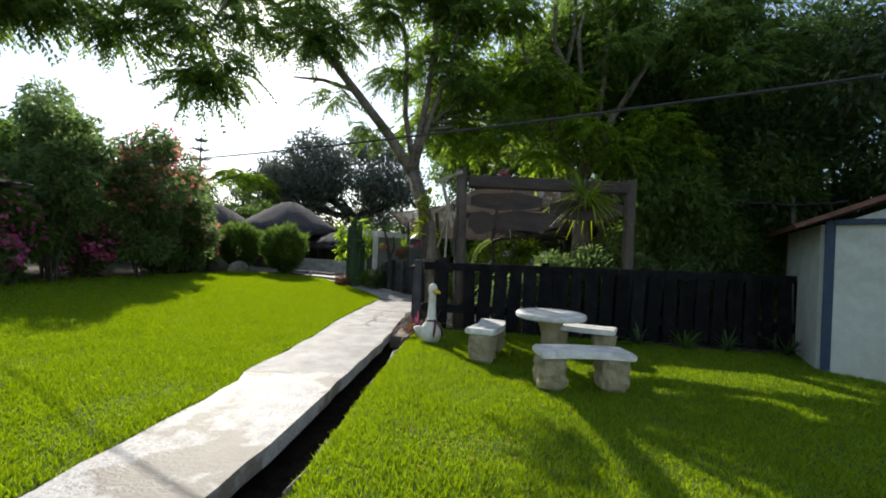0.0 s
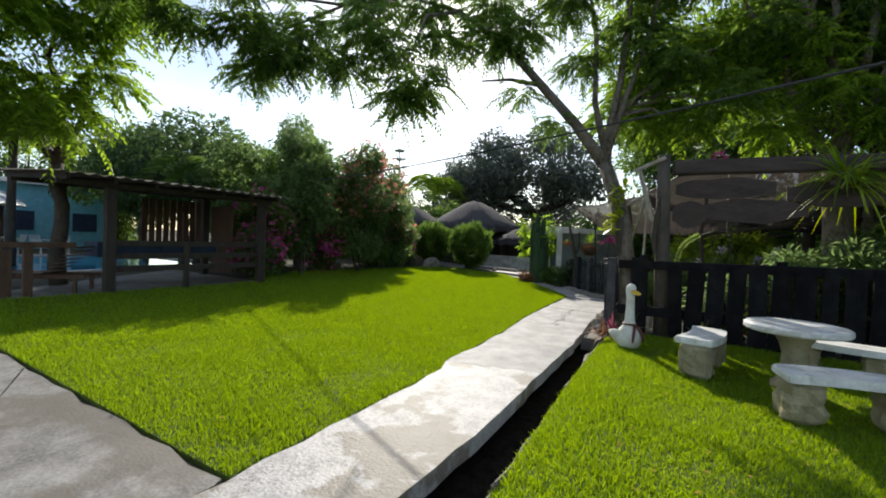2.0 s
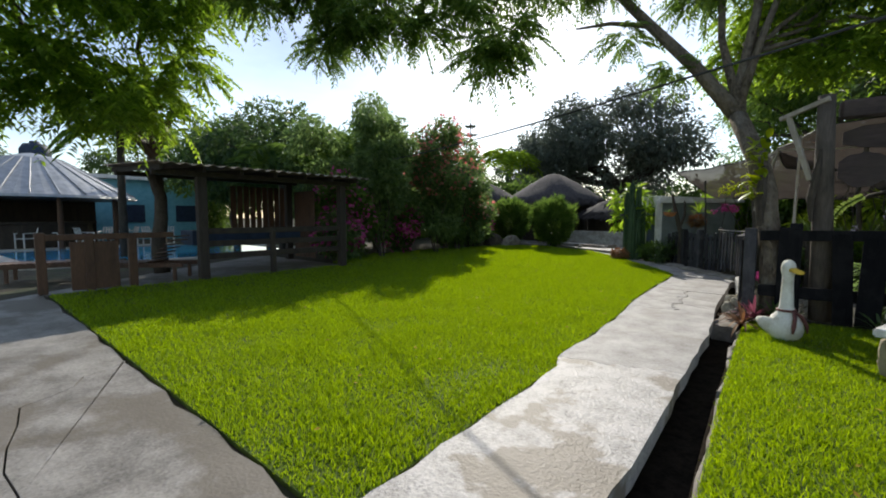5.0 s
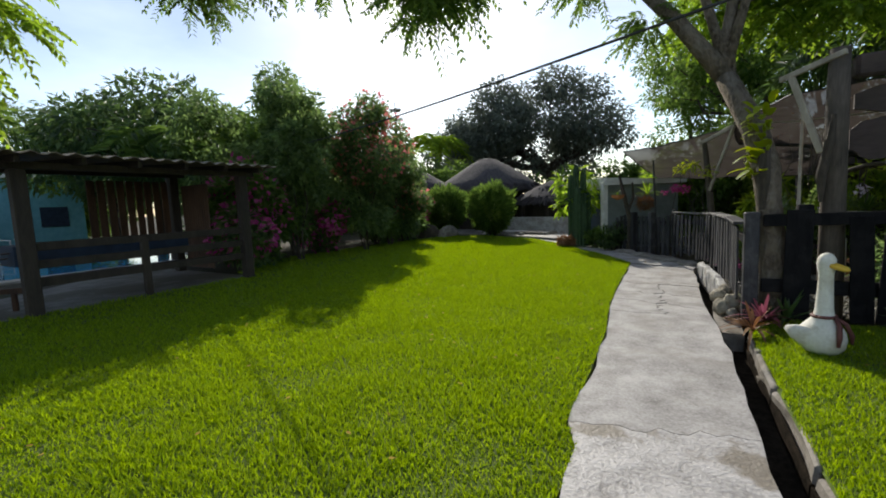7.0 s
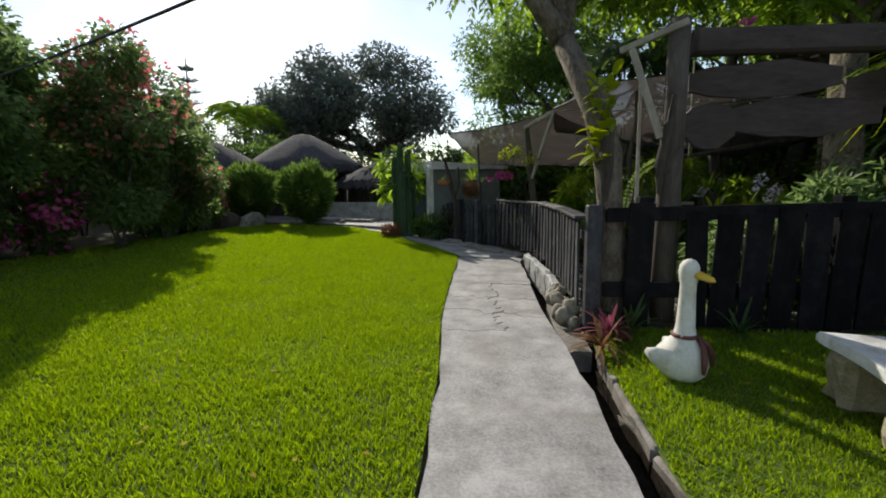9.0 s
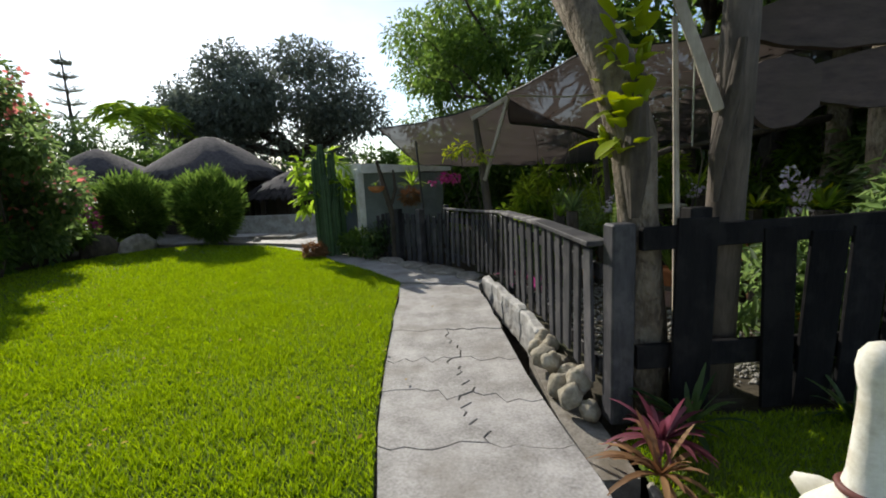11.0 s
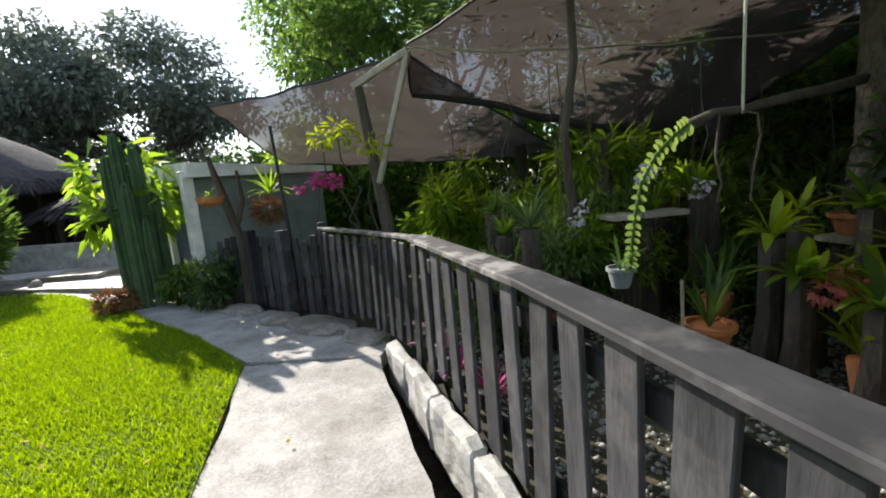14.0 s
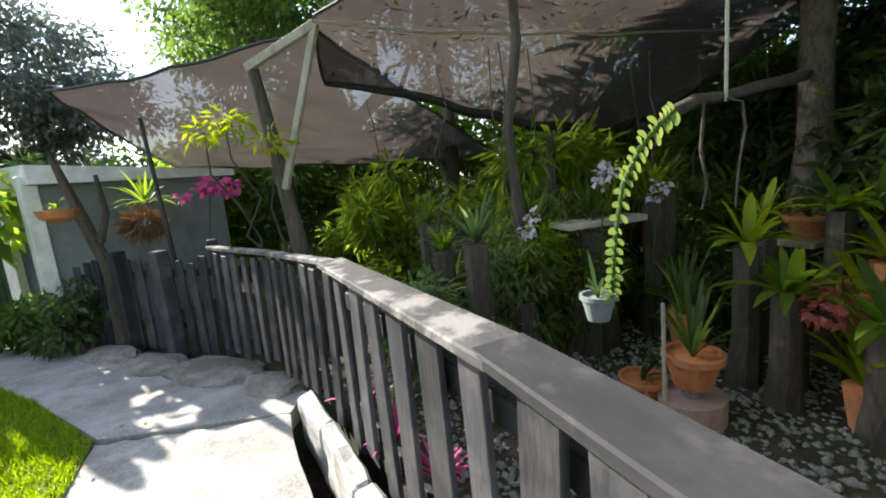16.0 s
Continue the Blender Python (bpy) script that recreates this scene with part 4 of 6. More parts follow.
# ---- stone table and benches ----
table = thing("stone_table", "round white stone table on a turned pedestal", "table", (1.2, 6.42, 0.02))
part("tabletop", lathe([(0.4, 0.635), (0.445, 0.64), (0.462, 0.66), (0.46, 0.70), (0.44, 0.715), (0.2, 0.718)], 40), M_BENCHTOP, table, smooth=False)
part("pedestal", lathe([(0.2, 0), (0.2, 0.08), (0.15, 0.12), (0.12, 0.25), (0.11, 0.4), (0.14, 0.52), (0.19, 0.6), (0.2, 0.632)], 24), M_PALESTONE, table, smooth=True)


def bench(at, turn, length=1.05, seat=0.4):
    """A slightly curved slab on two rough stone blocks."""
    ob = thing("stone_bench", "white stone slab bench on rough stone blocks", "bench", at, "benches round the table", "", turn)
    bm = bmesh.new()
    n = 12
    rows = []
    for i in range(n + 1):
        a = (i / n - 0.5) * length
        off = 0.28 * a * a
        rows.append(((a, -0.19 + off), (a, 0.19 + off)))
    outline = [p[0] for p in rows] + [p[1] for p in reversed(rows)]
    sheet(outline, seat - 0.075, seat, bm)
    bmesh.ops.bevel(bm, geom=list(bm.edges), offset=0.015, segments=2, affect="EDGES")
    part("seat", bm, M_BENCHTOP, ob)
    for x in (-length * 0.34, length * 0.34):
        bm = bmesh.new()
        box(bm, (0.31, 0.33, seat - 0.07), pose(x, 0.03, (seat - 0.07) / 2), 0.05)
        bmesh.ops.subdivide_edges(bm, edges=list(bm.edges), cuts=3, use_grid_fill=True)
        for v in bm.verts:
            v.co += Vector((v.co.x - x, v.co.y, 0)) * 0.3 * noise.noise(v.co * 9 + Vector(at))
        part("support", bm, M_PALESTONE, ob, "yellowish rough stone block")
    return ob


bench((1.45, 5.52, 0.02), 192, 1.05, 0.45)
bench((0.40, 6.66, 0.02), 81, 0.98, 0.46)
bench((1.72, 7.18, 0.02), -18, 1.0, 0.45)

# ---- small pale shed by the lawn ----
shed = thing("garden_shed", "pale green shed with dark blue corner trim", "shed", (5.17, 7.43, 0))
shed.scale = (0.93, 0.93, 0.93)
AX = -0.9
part("wall_front", beam((0.05, -0.02, 1.1), (3.4, AX * 3.4, 1.1), 2.4, 0.12, 0.0, 90), M_SHEDWALL, shed)
part("wall_side", beam((0.0, 0.08, 1.1), (0.9, 2.4, 1.1), 2.4, 0.12, 0.0, 90), M_SHEDWALL, shed)
part("corner_trim", upright(0.0, -0.02, 0, 2.36, 0.12, 0.1, -35), M_BLUETRIM, shed, "dark blue corner board")
part("top_trim", beam((0.0, -0.1, 2.33), (3.3, AX * 3.3 - 0.1, 2.33), 0.08, 0.08), M_BLUETRIM, shed, "dark blue fascia strip")
bm = bmesh.new()
ridge = (Vector((1.75, -1.45, 3.35)), Vector((3.6, 2.6, 3.35)))
for e in (Vector((-0.5, -0.05, 2.22)), Vector((4.0, -3.75, 2.22))):
    q = e + Vector((1.2, 3.0, 0))
    vs = [bm.verts.new(k) for k in (e, q, ridge[1], ridge[0])]
    bm.faces.new(vs)
ob = part("roof", bm, M_ROOFRED, shed, "rusty red-brown roof sheet")
ob.modifiers.new("thick", "SOLIDIFY").thickness = 0.07
bm = bmesh.new()
vs = [bm.verts.new(k) for k in ((0.0, -0.02, 2.28), (3.4, AX * 3.4, 2.28), (1.7, AX * 1.7, 3.2))]
bm.faces.new(vs)
ob = part("gable", bm, M_SHEDWALL, shed)
ob.modifiers.new("thick", "SOLIDIFY").thickness = 0.1

# ---- grey shed by the far gate ----
grey = thing("utility_shed", "low grey-green rendered shed with flat roof and dark door", "shed", (-4.15, 15.55, 0))
part("wall_front", sheet([(0.06, 0.0), (1.85, 1.2), (1.78, 1.3), (0.0, 0.12)], 0, lambda x, y: 1.98 - 0.06 * x), M_STUCCO, grey)
part("wall_back", sheet([(-1.3, 2.0), (0.55, 3.2), (0.48, 3.3), (-1.38, 2.1)], 0, 1.95), M_STUCCO, grey)
part("wall_end", sheet([(1.86, 1.22), (0.6, 3.2), (0.5, 3.13), (1.77, 1.16)], 0, 1.84), M_STUCCO, grey)
part("wall_side", sheet([(-0.85, 1.35), (-0.75, 1.3), (-1.25, 2.1), (-1.35, 2.05)], 0, 1.95), M_WHITE, grey)
part("corner_pillar", upright(0.0, -0.02, 0, 2.0, 0.16, 0.16, 34), M_WHITE, grey, "white painted corner pillar")
part("door_jamb", upright(-0.72, 1.12, 0, 2.0, 0.12, 0.12, 34), M_WHITE, grey, "white painted jamb")
part("lintel", beam((-0.06, 0.1, 1.9), (-0.7, 1.08, 1.9), 0.12, 0.2), M_WHITE, grey)
part("door", beam((-0.02, 0.16, 0.9), (-0.68, 1.15, 0.9), 0.04, 1.8, 0.004), M_BLUETRIM, grey, "dark shut door")
part("roof_slab", sheet([(0.1, -0.22), (2.08, 1.15), (0.7, 3.45), (-1.6, 2.1)], 1.9, lambda x, y: 2.12 - 0.06 * x), M_WHITE, grey, "pale flat concrete roof slab")

# ---- columnar cactus and bright shrub ----
cactus = thing("column_cactus", "tall dark green ribbed column cactus clump", "cactus", (-4.95, 15.45, gz(-4.95)))
for i, (x, y, h, rr) in enumerate([(0, 0, 2.5, 0.1), (0.2, 0.05, 2.35, 0.1), (-0.17, 0.05, 2.2, 0.095), (0.1, -0.16, 1.8, 0.09), (-0.05, 0.2, 2.4, 0.09), (0.33, 0.12, 1.75, 0.085), (0.26, -0.1, 1.3, 0.08)]):
    bm = lathe([(rr * 0.8, 0), (rr, 0.2), (rr, h * 0.6), (rr * 0.95, h * 0.9), (rr * 0.6, h * 0.98), (rr * 0.1, h)], 16, None, (x, y, 0))
    for k, v in enumerate(bm.verts):
        if k % 2:
            v.co.x, v.co.y = x + (v.co.x - x) * 0.72, y + (v.co.y - y) * 0.72
    part("column", bm, L_CACTUS, cactus)
croton = thing("leafy_shrub", "shrub with large sunlit yellow-green leaves", "shrub", (-5.0, 15.75, gz(-5)))
part("stem", limb((0, 0, 0), (0.05, 0, 2.0), 0.04, 0.02), M_DARKBARK, croton)
foliage("leaves", [(-0.3, 0, 1.7), (0.0, 0.1, 2.1), (0.35, 0, 1.8), (-0.35, -0.1, 1.3), (0.3, 0.1, 1.3), (-0.45, 0.1, 2.0), (0.55, -0.1, 1.55)], [0.3] * 7, 330, 0.3, 0.12, L_BRIGHT, croton, 1.0)
fern = thing("small_bush", "small reddish brown bush at the cactus foot", "bush", (-5.25, 15.2, gz(-5.2)))
foliage("leaves", [(0, 0, 0.16), (0.15, 0.05, 0.14)], [0.2, 0.16], 900, 0.12, 0.02, L_BROWNLEAF, fern, 0.8)

# ---- thatched huts, far yard ----
def hut(at, radius, eave, apex, label):
    ob = thing("thatched_hut", label, "hut", at)
    prof = [(radius, eave - 0.12), (radius * 0.98, eave), (radius * 0.75, eave + (apex - eave) * 0.3), (radius * 0.4, eave + (apex - eave) * 0.68), (radius * 0.14, apex - 0.08), (0.02, apex)]
    bm = lathe(prof, 44)
    for k, v in enumerate(bm.verts):
        v.co += Vector((v.co.x, v.co.y, 0)) * 0.03 * noise.noise(v.co * 3) + Vector((0, 0, 0.08 * noise.noise(v.co * 2)))
    part("roof", bm, M_THATCH, ob, "grey weathered palm thatch", True)
    part("inner_wall", lathe([(radius * 0.62, 0), (radius * 0.62, eave + 0.1)], 16), M_DARKWOOD, ob, "dark shaded interior wall")
    n = 2600
    a = rng.uniform(0, 2 * np.pi, n)
    s = rng.random(n)
    p = np.stack([np.cos(a) * radius * (0.2 + 0.8 * s), np.sin(a) * radius * (0.2 + 0.8 * s), apex - (apex - eave) * (0.2 + 0.8 * s) ** 0.9 + 0.04], 1)
    w = np.stack([np.cos(a), np.sin(a), -(apex - eave) / radius * np.ones(n)], 1) + rng.normal(0, 0.12, (n, 3))
    v, f = leaf_arrays(p, w, np.tile([0, 0, 1.0], (n, 1)), 0.5, 0.04, 0.15)
    raw("straw", v, f, M_THATCH, ob)
    for k in range(8):
        t = k * math.pi / 4 + 0.2
        part("post", tube([(radius * 0.8 * math.cos(t), radius * 0.8 * math.sin(t), 0), (radius * 0.8 * math.cos(t), radius * 0.8 * math.sin(t), eave + 0.2)], [0.07, 0.06], 8), M_DARKWOOD, ob)
    return ob


hut((-11.5, 22.8, 0.2), 3.0, 1.95, 3.65, "round hut with grey palm thatch roof")
hut((-7.7, 21.6, 0.2), 1.9, 1.3, 2.2, "low hut with drooping grey thatch")
hut((-16.5, 23.5, 0.2), 2.2, 2.2, 3.5, "round thatched hut half hidden by shrubs")
low = thing("low_wall", "low pale blue-grey painted wall by the huts", "wall", kind="structure")
part("wall", sheet([(-10.6, 20.1), (-6.1, 18.9), (-6.1, 19.05), (-10.6, 20.25)], 0.1, 0.85), M_WHITEWALL, low)
yard = tagged(part("far_yard", sheet([(-7.2, 17.2), (-5.2, 16.2), (-4.9, 30), (-26, 30), (-26, 19), (-9, 17.9)], 0.05, 0.232), M_COURT, None), "pale concrete yard by the huts", "pavement", kind="structure")
step = tagged(part("yard_step", sheet([(-9.6, 18.5), (-6.7, 17.8), (-6.5, 18.6), (-9.4, 19.3)], 0.1, 0.33), M_CONCRETE, None), "pale concrete step before the huts", "step", kind="structure")

# ---- pergola ----
perg = thing("pergola", "dark timber shelter with brown corrugated roof and benches", "pergola", (-9.35, 3.55, 0.24))
for x, y in ((0, 0.52), (0, 3.75), (-2.6, 0.52), (-2.6, 3.75), (-0.02, 1.95)):
    h = 2.0 if x == 0 else 2.15
    part("post", upright(x, y, 0, h, 0.17 if y != 1.95 else 0.1, 0.17 if y != 1.95 else 0.1), M_DARKWOOD, perg) if y != 1.95 else part("post", upright(x, y, 0, 0.95, 0.1, 0.1), M_DARKWOOD, perg)
for x, z in ((0, 2.02), (-2.6, 2.17)):
    part("beam", beam((x, -0.3, z + 0.03), (x, 4.0, z + 0.03), 0.14, 0.1), M_DARKWOOD, perg)
for k in range(7):
    part("rafter", beam((0.45, -0.25 + k * 0.69, 2.1), (-3.0, -0.25 + k * 0.69, 2.3), 0.06, 0.1), M_DARKWOOD, perg)
bm = bmesh.new()
n = 90
for i in range(n):
    ya, yb = -0.42 + 4.57 * i / n, -0.42 + 4.57 * (i + 1) / n
    za, zb = 0.022 * math.sin(i * 1.4), 0.022 * math.sin((i + 1) * 1.4)
    bm.faces.new([bm.verts.new(q) for q in ((0.6, ya, 2.17 + za), (0.6, yb, 2.17 + zb), (-3.2, yb, 2.4 + zb), (-3.2, ya, 2.4 + za))])
bmesh.ops.remove_doubles(bm, verts=bm.verts, dist=0.0005)
ob = part("roof", bm, M_BROWNTIN, perg, "brown corrugated roof sheet")
ob.modifiers.new("thick", "SOLIDIFY").thickness = 0.012
for z in (0.45, 0.7, 0.95):
    part("rail", beam((0, 0.52, z), (0, 3.75, z), 0.04, 0.12), M_DARKWOOD, perg)
part("seat_board", beam((-0.3, 0.6, 0.45), (-0.3, 3.7, 0.45), 0.42, 0.05), M_DARKWOOD, perg)
part("table_cover", beam((-0.85, 0.5, 0.8), (-0.85, 2.9, 0.8), 0.7, 0.3), M_NAVY, perg, "dark blue cover")
for k in range(12):
    part("screen_slat", upright(-1.2 + 0.09 * k - 1.2, 3.85, 0.1, 1.95, 0.075, 0.02), M_BROWNWOOD, perg)
for k in range(9):
    part("screen_slat", upright(-2.6, 2.2 + 0.17 * k, 0.9, 2.05, 0.02, 0.14), M_BROWNWOOD, perg)
rail = thing("timber_railing", "dark red-brown log railing by the pool", "railing", (-9.5, 2.0, 0.24))
part("top_rail", beam((0, -0.25, 0.9), (0, 1.6, 0.9), 0.09, 0.1), M_BROWNWOOD, rail)
for y in (-0.25, 0.35, 0.95):
    part("post", upright(0, y, 0, 0.92 if y != -0.25 else 0.98, 0.12, 0.12), M_BROWNWOOD, rail)
part("panel", beam((0.02, 0.1, 0.42), (0.02, 0.75, 0.42), 0.04, 0.8), M_BROWNWOOD, rail)


def lounger(at, turn):
    ob = thing("sun_lounger", "brown timber sun lounger with raised back", "lounger", at, "loungers by the pool", "", turn)
    for y in (-0.3, 0.3):
        part("side_rail", beam((-0.95, y, 0.3), (0.95, y, 0.3), 0.05, 0.08), M_BROWNWOOD, ob)
    for k in range(11):
        part("slat", beam((-0.93 + 0.115 * k, -0.33, 0.35), (-0.93 + 0.115 * k, 0.33, 0.35), 0.09, 0.02), M_BROWNWOOD, ob)
    for k in range(7):
        s = k * 0.105
        part("back_slat", beam((0.36 + s * 0.72, -0.32, 0.38 + s * 0.75), (0.36 + s * 0.72, 0.32, 0.38 + s * 0.75), 0.085, 0.02), M_BROWNWOOD, ob)
    for x in (-0.8, 0.8):
        for y in (-0.3, 0.3):
            part("leg", upright(x, y, 0, 0.3, 0.06, 0.06), M_BROWNWOOD, ob)
    return ob


lounger((-10.4, 3.25, 0.24), 48)
lounger((-11.6, 2.3, 0.24), 75)

# ---- pool, bar palapa, chairs ----
POOL = [(-14.5, 2.0), (-14.3, 10), (-23, 10), (-23, 1.3)]
deck = tagged(part("pool_deck", sheet([(-13.9, -12), (-13.9, 12), (-40, 12), (-40, -12)], 0.0, 0.19), M_TILE, None), "pale paved pool deck", "pavement", kind="structure")
pool = thing("swimming_pool", "bright blue swimming pool with pale coping", "pool", (0, 0, 0))
part("water", sheet(POOL, 0.195, 0.215), M_WATER, pool, "clear blue water")
for a, b in zip(POOL, POOL[1:] + POOL[:1]):
    part("coping", beam((*a, 0.225), (*b, 0.225), 0.35, 0.09, 0.02), M_TILE, pool)
bar = thing("pool_bar", "open bar hut with grey tin cone roof", "hut", (-25.5, 3.1, 0.19))
part("roof", lathe([(3.6, 2.05), (3.55, 2.15), (2.1, 3.05), (1.0, 3.75), (0.3, 3.95), (0.02, 4.0)], 26), M_TIN, bar)
for k in range(26):
    a = 2 * math.pi * (k + 0.5) / 26
    part("seam", beam((3.5 * math.cos(a), 3.5 * math.sin(a), 2.2), (1.0 * math.cos(a), 1.0 * math.sin(a), 3.75), 0.05, 0.04), M_TIN, bar)
for k in range(8):
    a = 2 * math.pi * k / 8 + 0.15
    part("post", tube([(3.0 * math.cos(a), 3.0 * math.sin(a), 0), (3.0 * math.cos(a), 3.0 * math.sin(a), 2.4)], [0.1, 0.09], 9), M_BROWNWOOD, bar)
part("counter", lathe([(1.9, 0), (1.9, 1.0), (2.05, 1.02), (2.05, 1.08)], 20), M_DARKWOOD, bar)
part("back_wall", sheet([(-2.4, -2.4), (-2.2, -2.4), (-2.2, 2.4), (-2.4, 2.4)], 0, 2.2), M_DARKWOOD, bar)
tank = solid("water_tank", lathe([(0.55, 0), (0.6, 0.1), (0.6, 0.7), (0.45, 0.95), (0.2, 1.0), (0.2, 1.1)], 20), M_NAVY, "black plastic roof water tank on its stand", "tank", smooth=True)
tank.matrix_basis = pose(-29.5, 3.6, 4.1)
house = thing("pool_house", "light blue house behind the pool", "house", (-30, 6.5, 0.19))
part("wall", sheet([(0, -5), (0.2, -5), (0.2, 5), (0, 5)], 0, 3.4), M_BLUEPAINT, house)
part("wall", sheet([(-4, 4.8), (0, 4.8), (0, 5), (-4, 5)], 0, 3.4), M_BLUEPAINT, house)
part("roof", sheet([(-4.4, -5.4), (0.7, -5.4), (0.7, 5.4), (-4.4, 5.4)], 3.4, 3.6), M_WHITE, house)
for y in (-3.5, 0.5, 3.2):
    part("window", beam((0.22, y, 1.5), (0.22, y + 1.1, 1.5), 1.0, 0.06, 0.0, 90), M_NAVY, house)


def chair(at, turn):
    ob = thing("plastic_chair", "white moulded plastic garden chair", "chair", at, "white chairs by the pool", "", turn)
    part("seat", sheet([(-0.22, -0.22), (0.22, -0.22), (0.24, 0.22), (-0.24, 0.22)], 0.42, 0.45), M_PLASTIC, ob)
    for k in range(5):
        part("back_slat", beam((-0.2 + 0.1 * k, 0.22, 0.45), (-0.2 + 0.1 * k, 0.32, 0.85), 0.05, 0.02), M_PLASTIC, ob)
    for x in (-0.22, 0.22):
        part("armrest", beam((x * 1.15, -0.2, 0.64), (x * 1.15, 0.26, 0.66), 0.05, 0.03), M_PLASTIC, ob)
        for y in (-0.2, 0.22):
            part("leg", upright(x, y, 0, 0.64 if y < 0 else 0.44, 0.045, 0.045), M_PLASTIC, ob)
    return ob


first_chair = chair((-23.6, 2.6, 0.2), 30)
for x, y, a in ((-23.9, 3.5, 150), (-23.4, 4.4, 200), (-23.9, 5.2, 60), (-24.2, 6.1, 10), (-23.6, 6.8, 120), (-24.0, 7.6, 260)):
    copy_thing(first_chair, pose(x, y, 0.2, 0, 0, a))
for x, y in ((-24.4, 3.0), (-24.3, 5.7)):
    t = thing("plastic_table", "white round plastic garden table", "table", (x, y, 0.2))
    part("tabletop", lathe([(0.42, 0.7), (0.45, 0.71), (0.45, 0.73)], 20), M_PLASTIC, t)
    part("leg", lathe([(0.25, 0), (0.05, 0.06), (0.04, 0.7)], 12), M_PLASTIC, t)


# ---- trees ----
def feather_tree():
    """The forked tree beside the fence with feathered leaves that arch over the lawn."""
    ob = thing("garden_tree", "forked grey tree with feathery leaves arching over the lawn", "tree", (-0.78, 8.85, 0))
    o = np.array([-0.78, 8.85, 0])
    L = lambda pts: [tuple(np.array(p) - o) for p in pts]
    part("trunk", tube(L([(-0.78, 8.74, -0.1), (-0.8, 8.71, 0.5), (-0.83, 8.68, 1.0), (-0.88, 8.65, 1.4), (-0.94, 8.64, 1.8), (-1.06, 8.68, 2.3), (-1.35, 8.9, 3.0)]), [0.17, 0.15, 0.14, 0.135, 0.145, 0.135, 0.125], 14, None, 0.25), M_BARK, ob, smooth=True)
    main = [(-1.35, 8.95, 3.0), (-1.9, 8.9, 3.8), (-2.6, 8.8, 4.65), (-3.3, 8.5, 5.5), (-4.1, 8.0, 6.1), (-5.2, 7.2, 6.4)]
    part("limb", tube(L(main), [0.12, 0.1, 0.085, 0.07, 0.05, 0.02], 10, None, 0.2), M_BARK, ob, smooth=True)
    part("limb", tube(L([(-1.35, 8.95, 3.0), (-1.35, 9.1, 3.6), (-1.2, 9.2, 4.6), (-1.1, 9.3, 6.0), (-1.3, 9.4, 7.5)]), [0.11, 0.075, 0.065, 0.05, 0.02], 9, None, 0.2), M_BARK, ob, smooth=True)
    part("limb", tube(L([(-1.38, 9.0, 3.25), (-1.65, 9.2, 4.3), (-1.7, 9.3, 5.6), (-2.0, 9.4, 7.2)]), [0.07, 0.055, 0.045, 0.02], 8, None, 0.2), M_BARK, ob, smooth=True)
    part("limb", tube(L([(-1.36, 8.95, 3.1), (-1.1, 9.1, 4.2), (-0.75, 9.3, 5.4), (-0.5, 9.4, 7.0)]), [0.07, 0.05, 0.04, 0.02], 8, None, 0.2), M_BARK, ob, smooth=True)
    part("limb", tube(L([(-4.8, 7.4, 6.3), (-6.0, 6.7, 6.1), (-7.0, 6.1, 5.6), (-7.7, 5.8, 5.0)]), [0.035, 0.03, 0.025, 0.01], 7), M_BARK, ob, smooth=True)
    part("limb", tube(L([(-6.0, 6.7, 6.1), (-6.6, 5.6, 5.9), (-7.0, 4.6, 5.6), (-7.3, 3.4, 5.4)]), [0.03, 0.026, 0.02, 0.01], 7), M_BARK, ob, smooth=True)
    part("limb", tube(L([(-2.6, 8.8, 4.65), (-3.2, 8.6, 4.8), (-3.7, 8.3, 4.75)]), [0.05, 0.035, 0.015], 8, None, 0.2), M_BARK, ob, smooth=True)
    part("limb", tube(L([(-4.1, 8.0, 6.1), (-4.2, 7.0, 5.6), (-4.3, 6.6, 4.6)]), [0.04, 0.03, 0.012], 8), M_BARK, ob, smooth=True)
    c = L([(-4.1, 6.7, 4.25), (-4.6, 6.6, 4.9), (-3.9, 7.2, 5.2), (-5.2, 6.5, 5.4), (-3.4, 8.2, 5.5), (-2.9, 8.4, 5.6), (-4.6, 7.6, 6.2), (-5.6, 7.0, 6.3), (-3.6, 8.4, 6.3), (-2.2, 9.0, 6.4), (-1.3, 9.3, 7.0), (-0.6, 9.4, 6.6), (-2.0, 9.3, 5.2), (-3.0, 8.7, 4.5), (-1.0, 9.4, 5.6), (-2.3, 9.0, 3.9), (-1.7, 9.4, 7.6), (-0.4, 9.3, 5.0), (-5.6, 6.4, 4.7), (-6.3, 6.1, 5.0), (-7.0, 5.9, 4.9), (-7.6, 5.8, 4.75), (-4.3, 6.5, 3.95), (-6.6, 6.3, 5.7), (-7.6, 6.1, 5.6), (-6.8, 5.0, 5.2), (-7.2, 4.2, 5.0), (-7.3, 3.5, 5.3), (-6.5, 4.6, 5.8), (-6.6, 5.6, 4.8), (-7.0, 3.0, 5.8)])
    feathery("crown", c, [0.5, 0.55, 0.5, 0.6, 0.6, 0.5, 0.6, 0.6, 0.6, 0.7, 0.8, 0.7, 0.4, 0.35, 0.6, 0.3, 0.8, 0.6, 0.5, 0.55, 0.5, 0.5, 0.5, 0.6, 0.6, 0.55, 0.5, 0.55, 0.6, 0.5, 0.6], 3600, 0.34, 9, 0.12, 0.04, L_MID, ob)
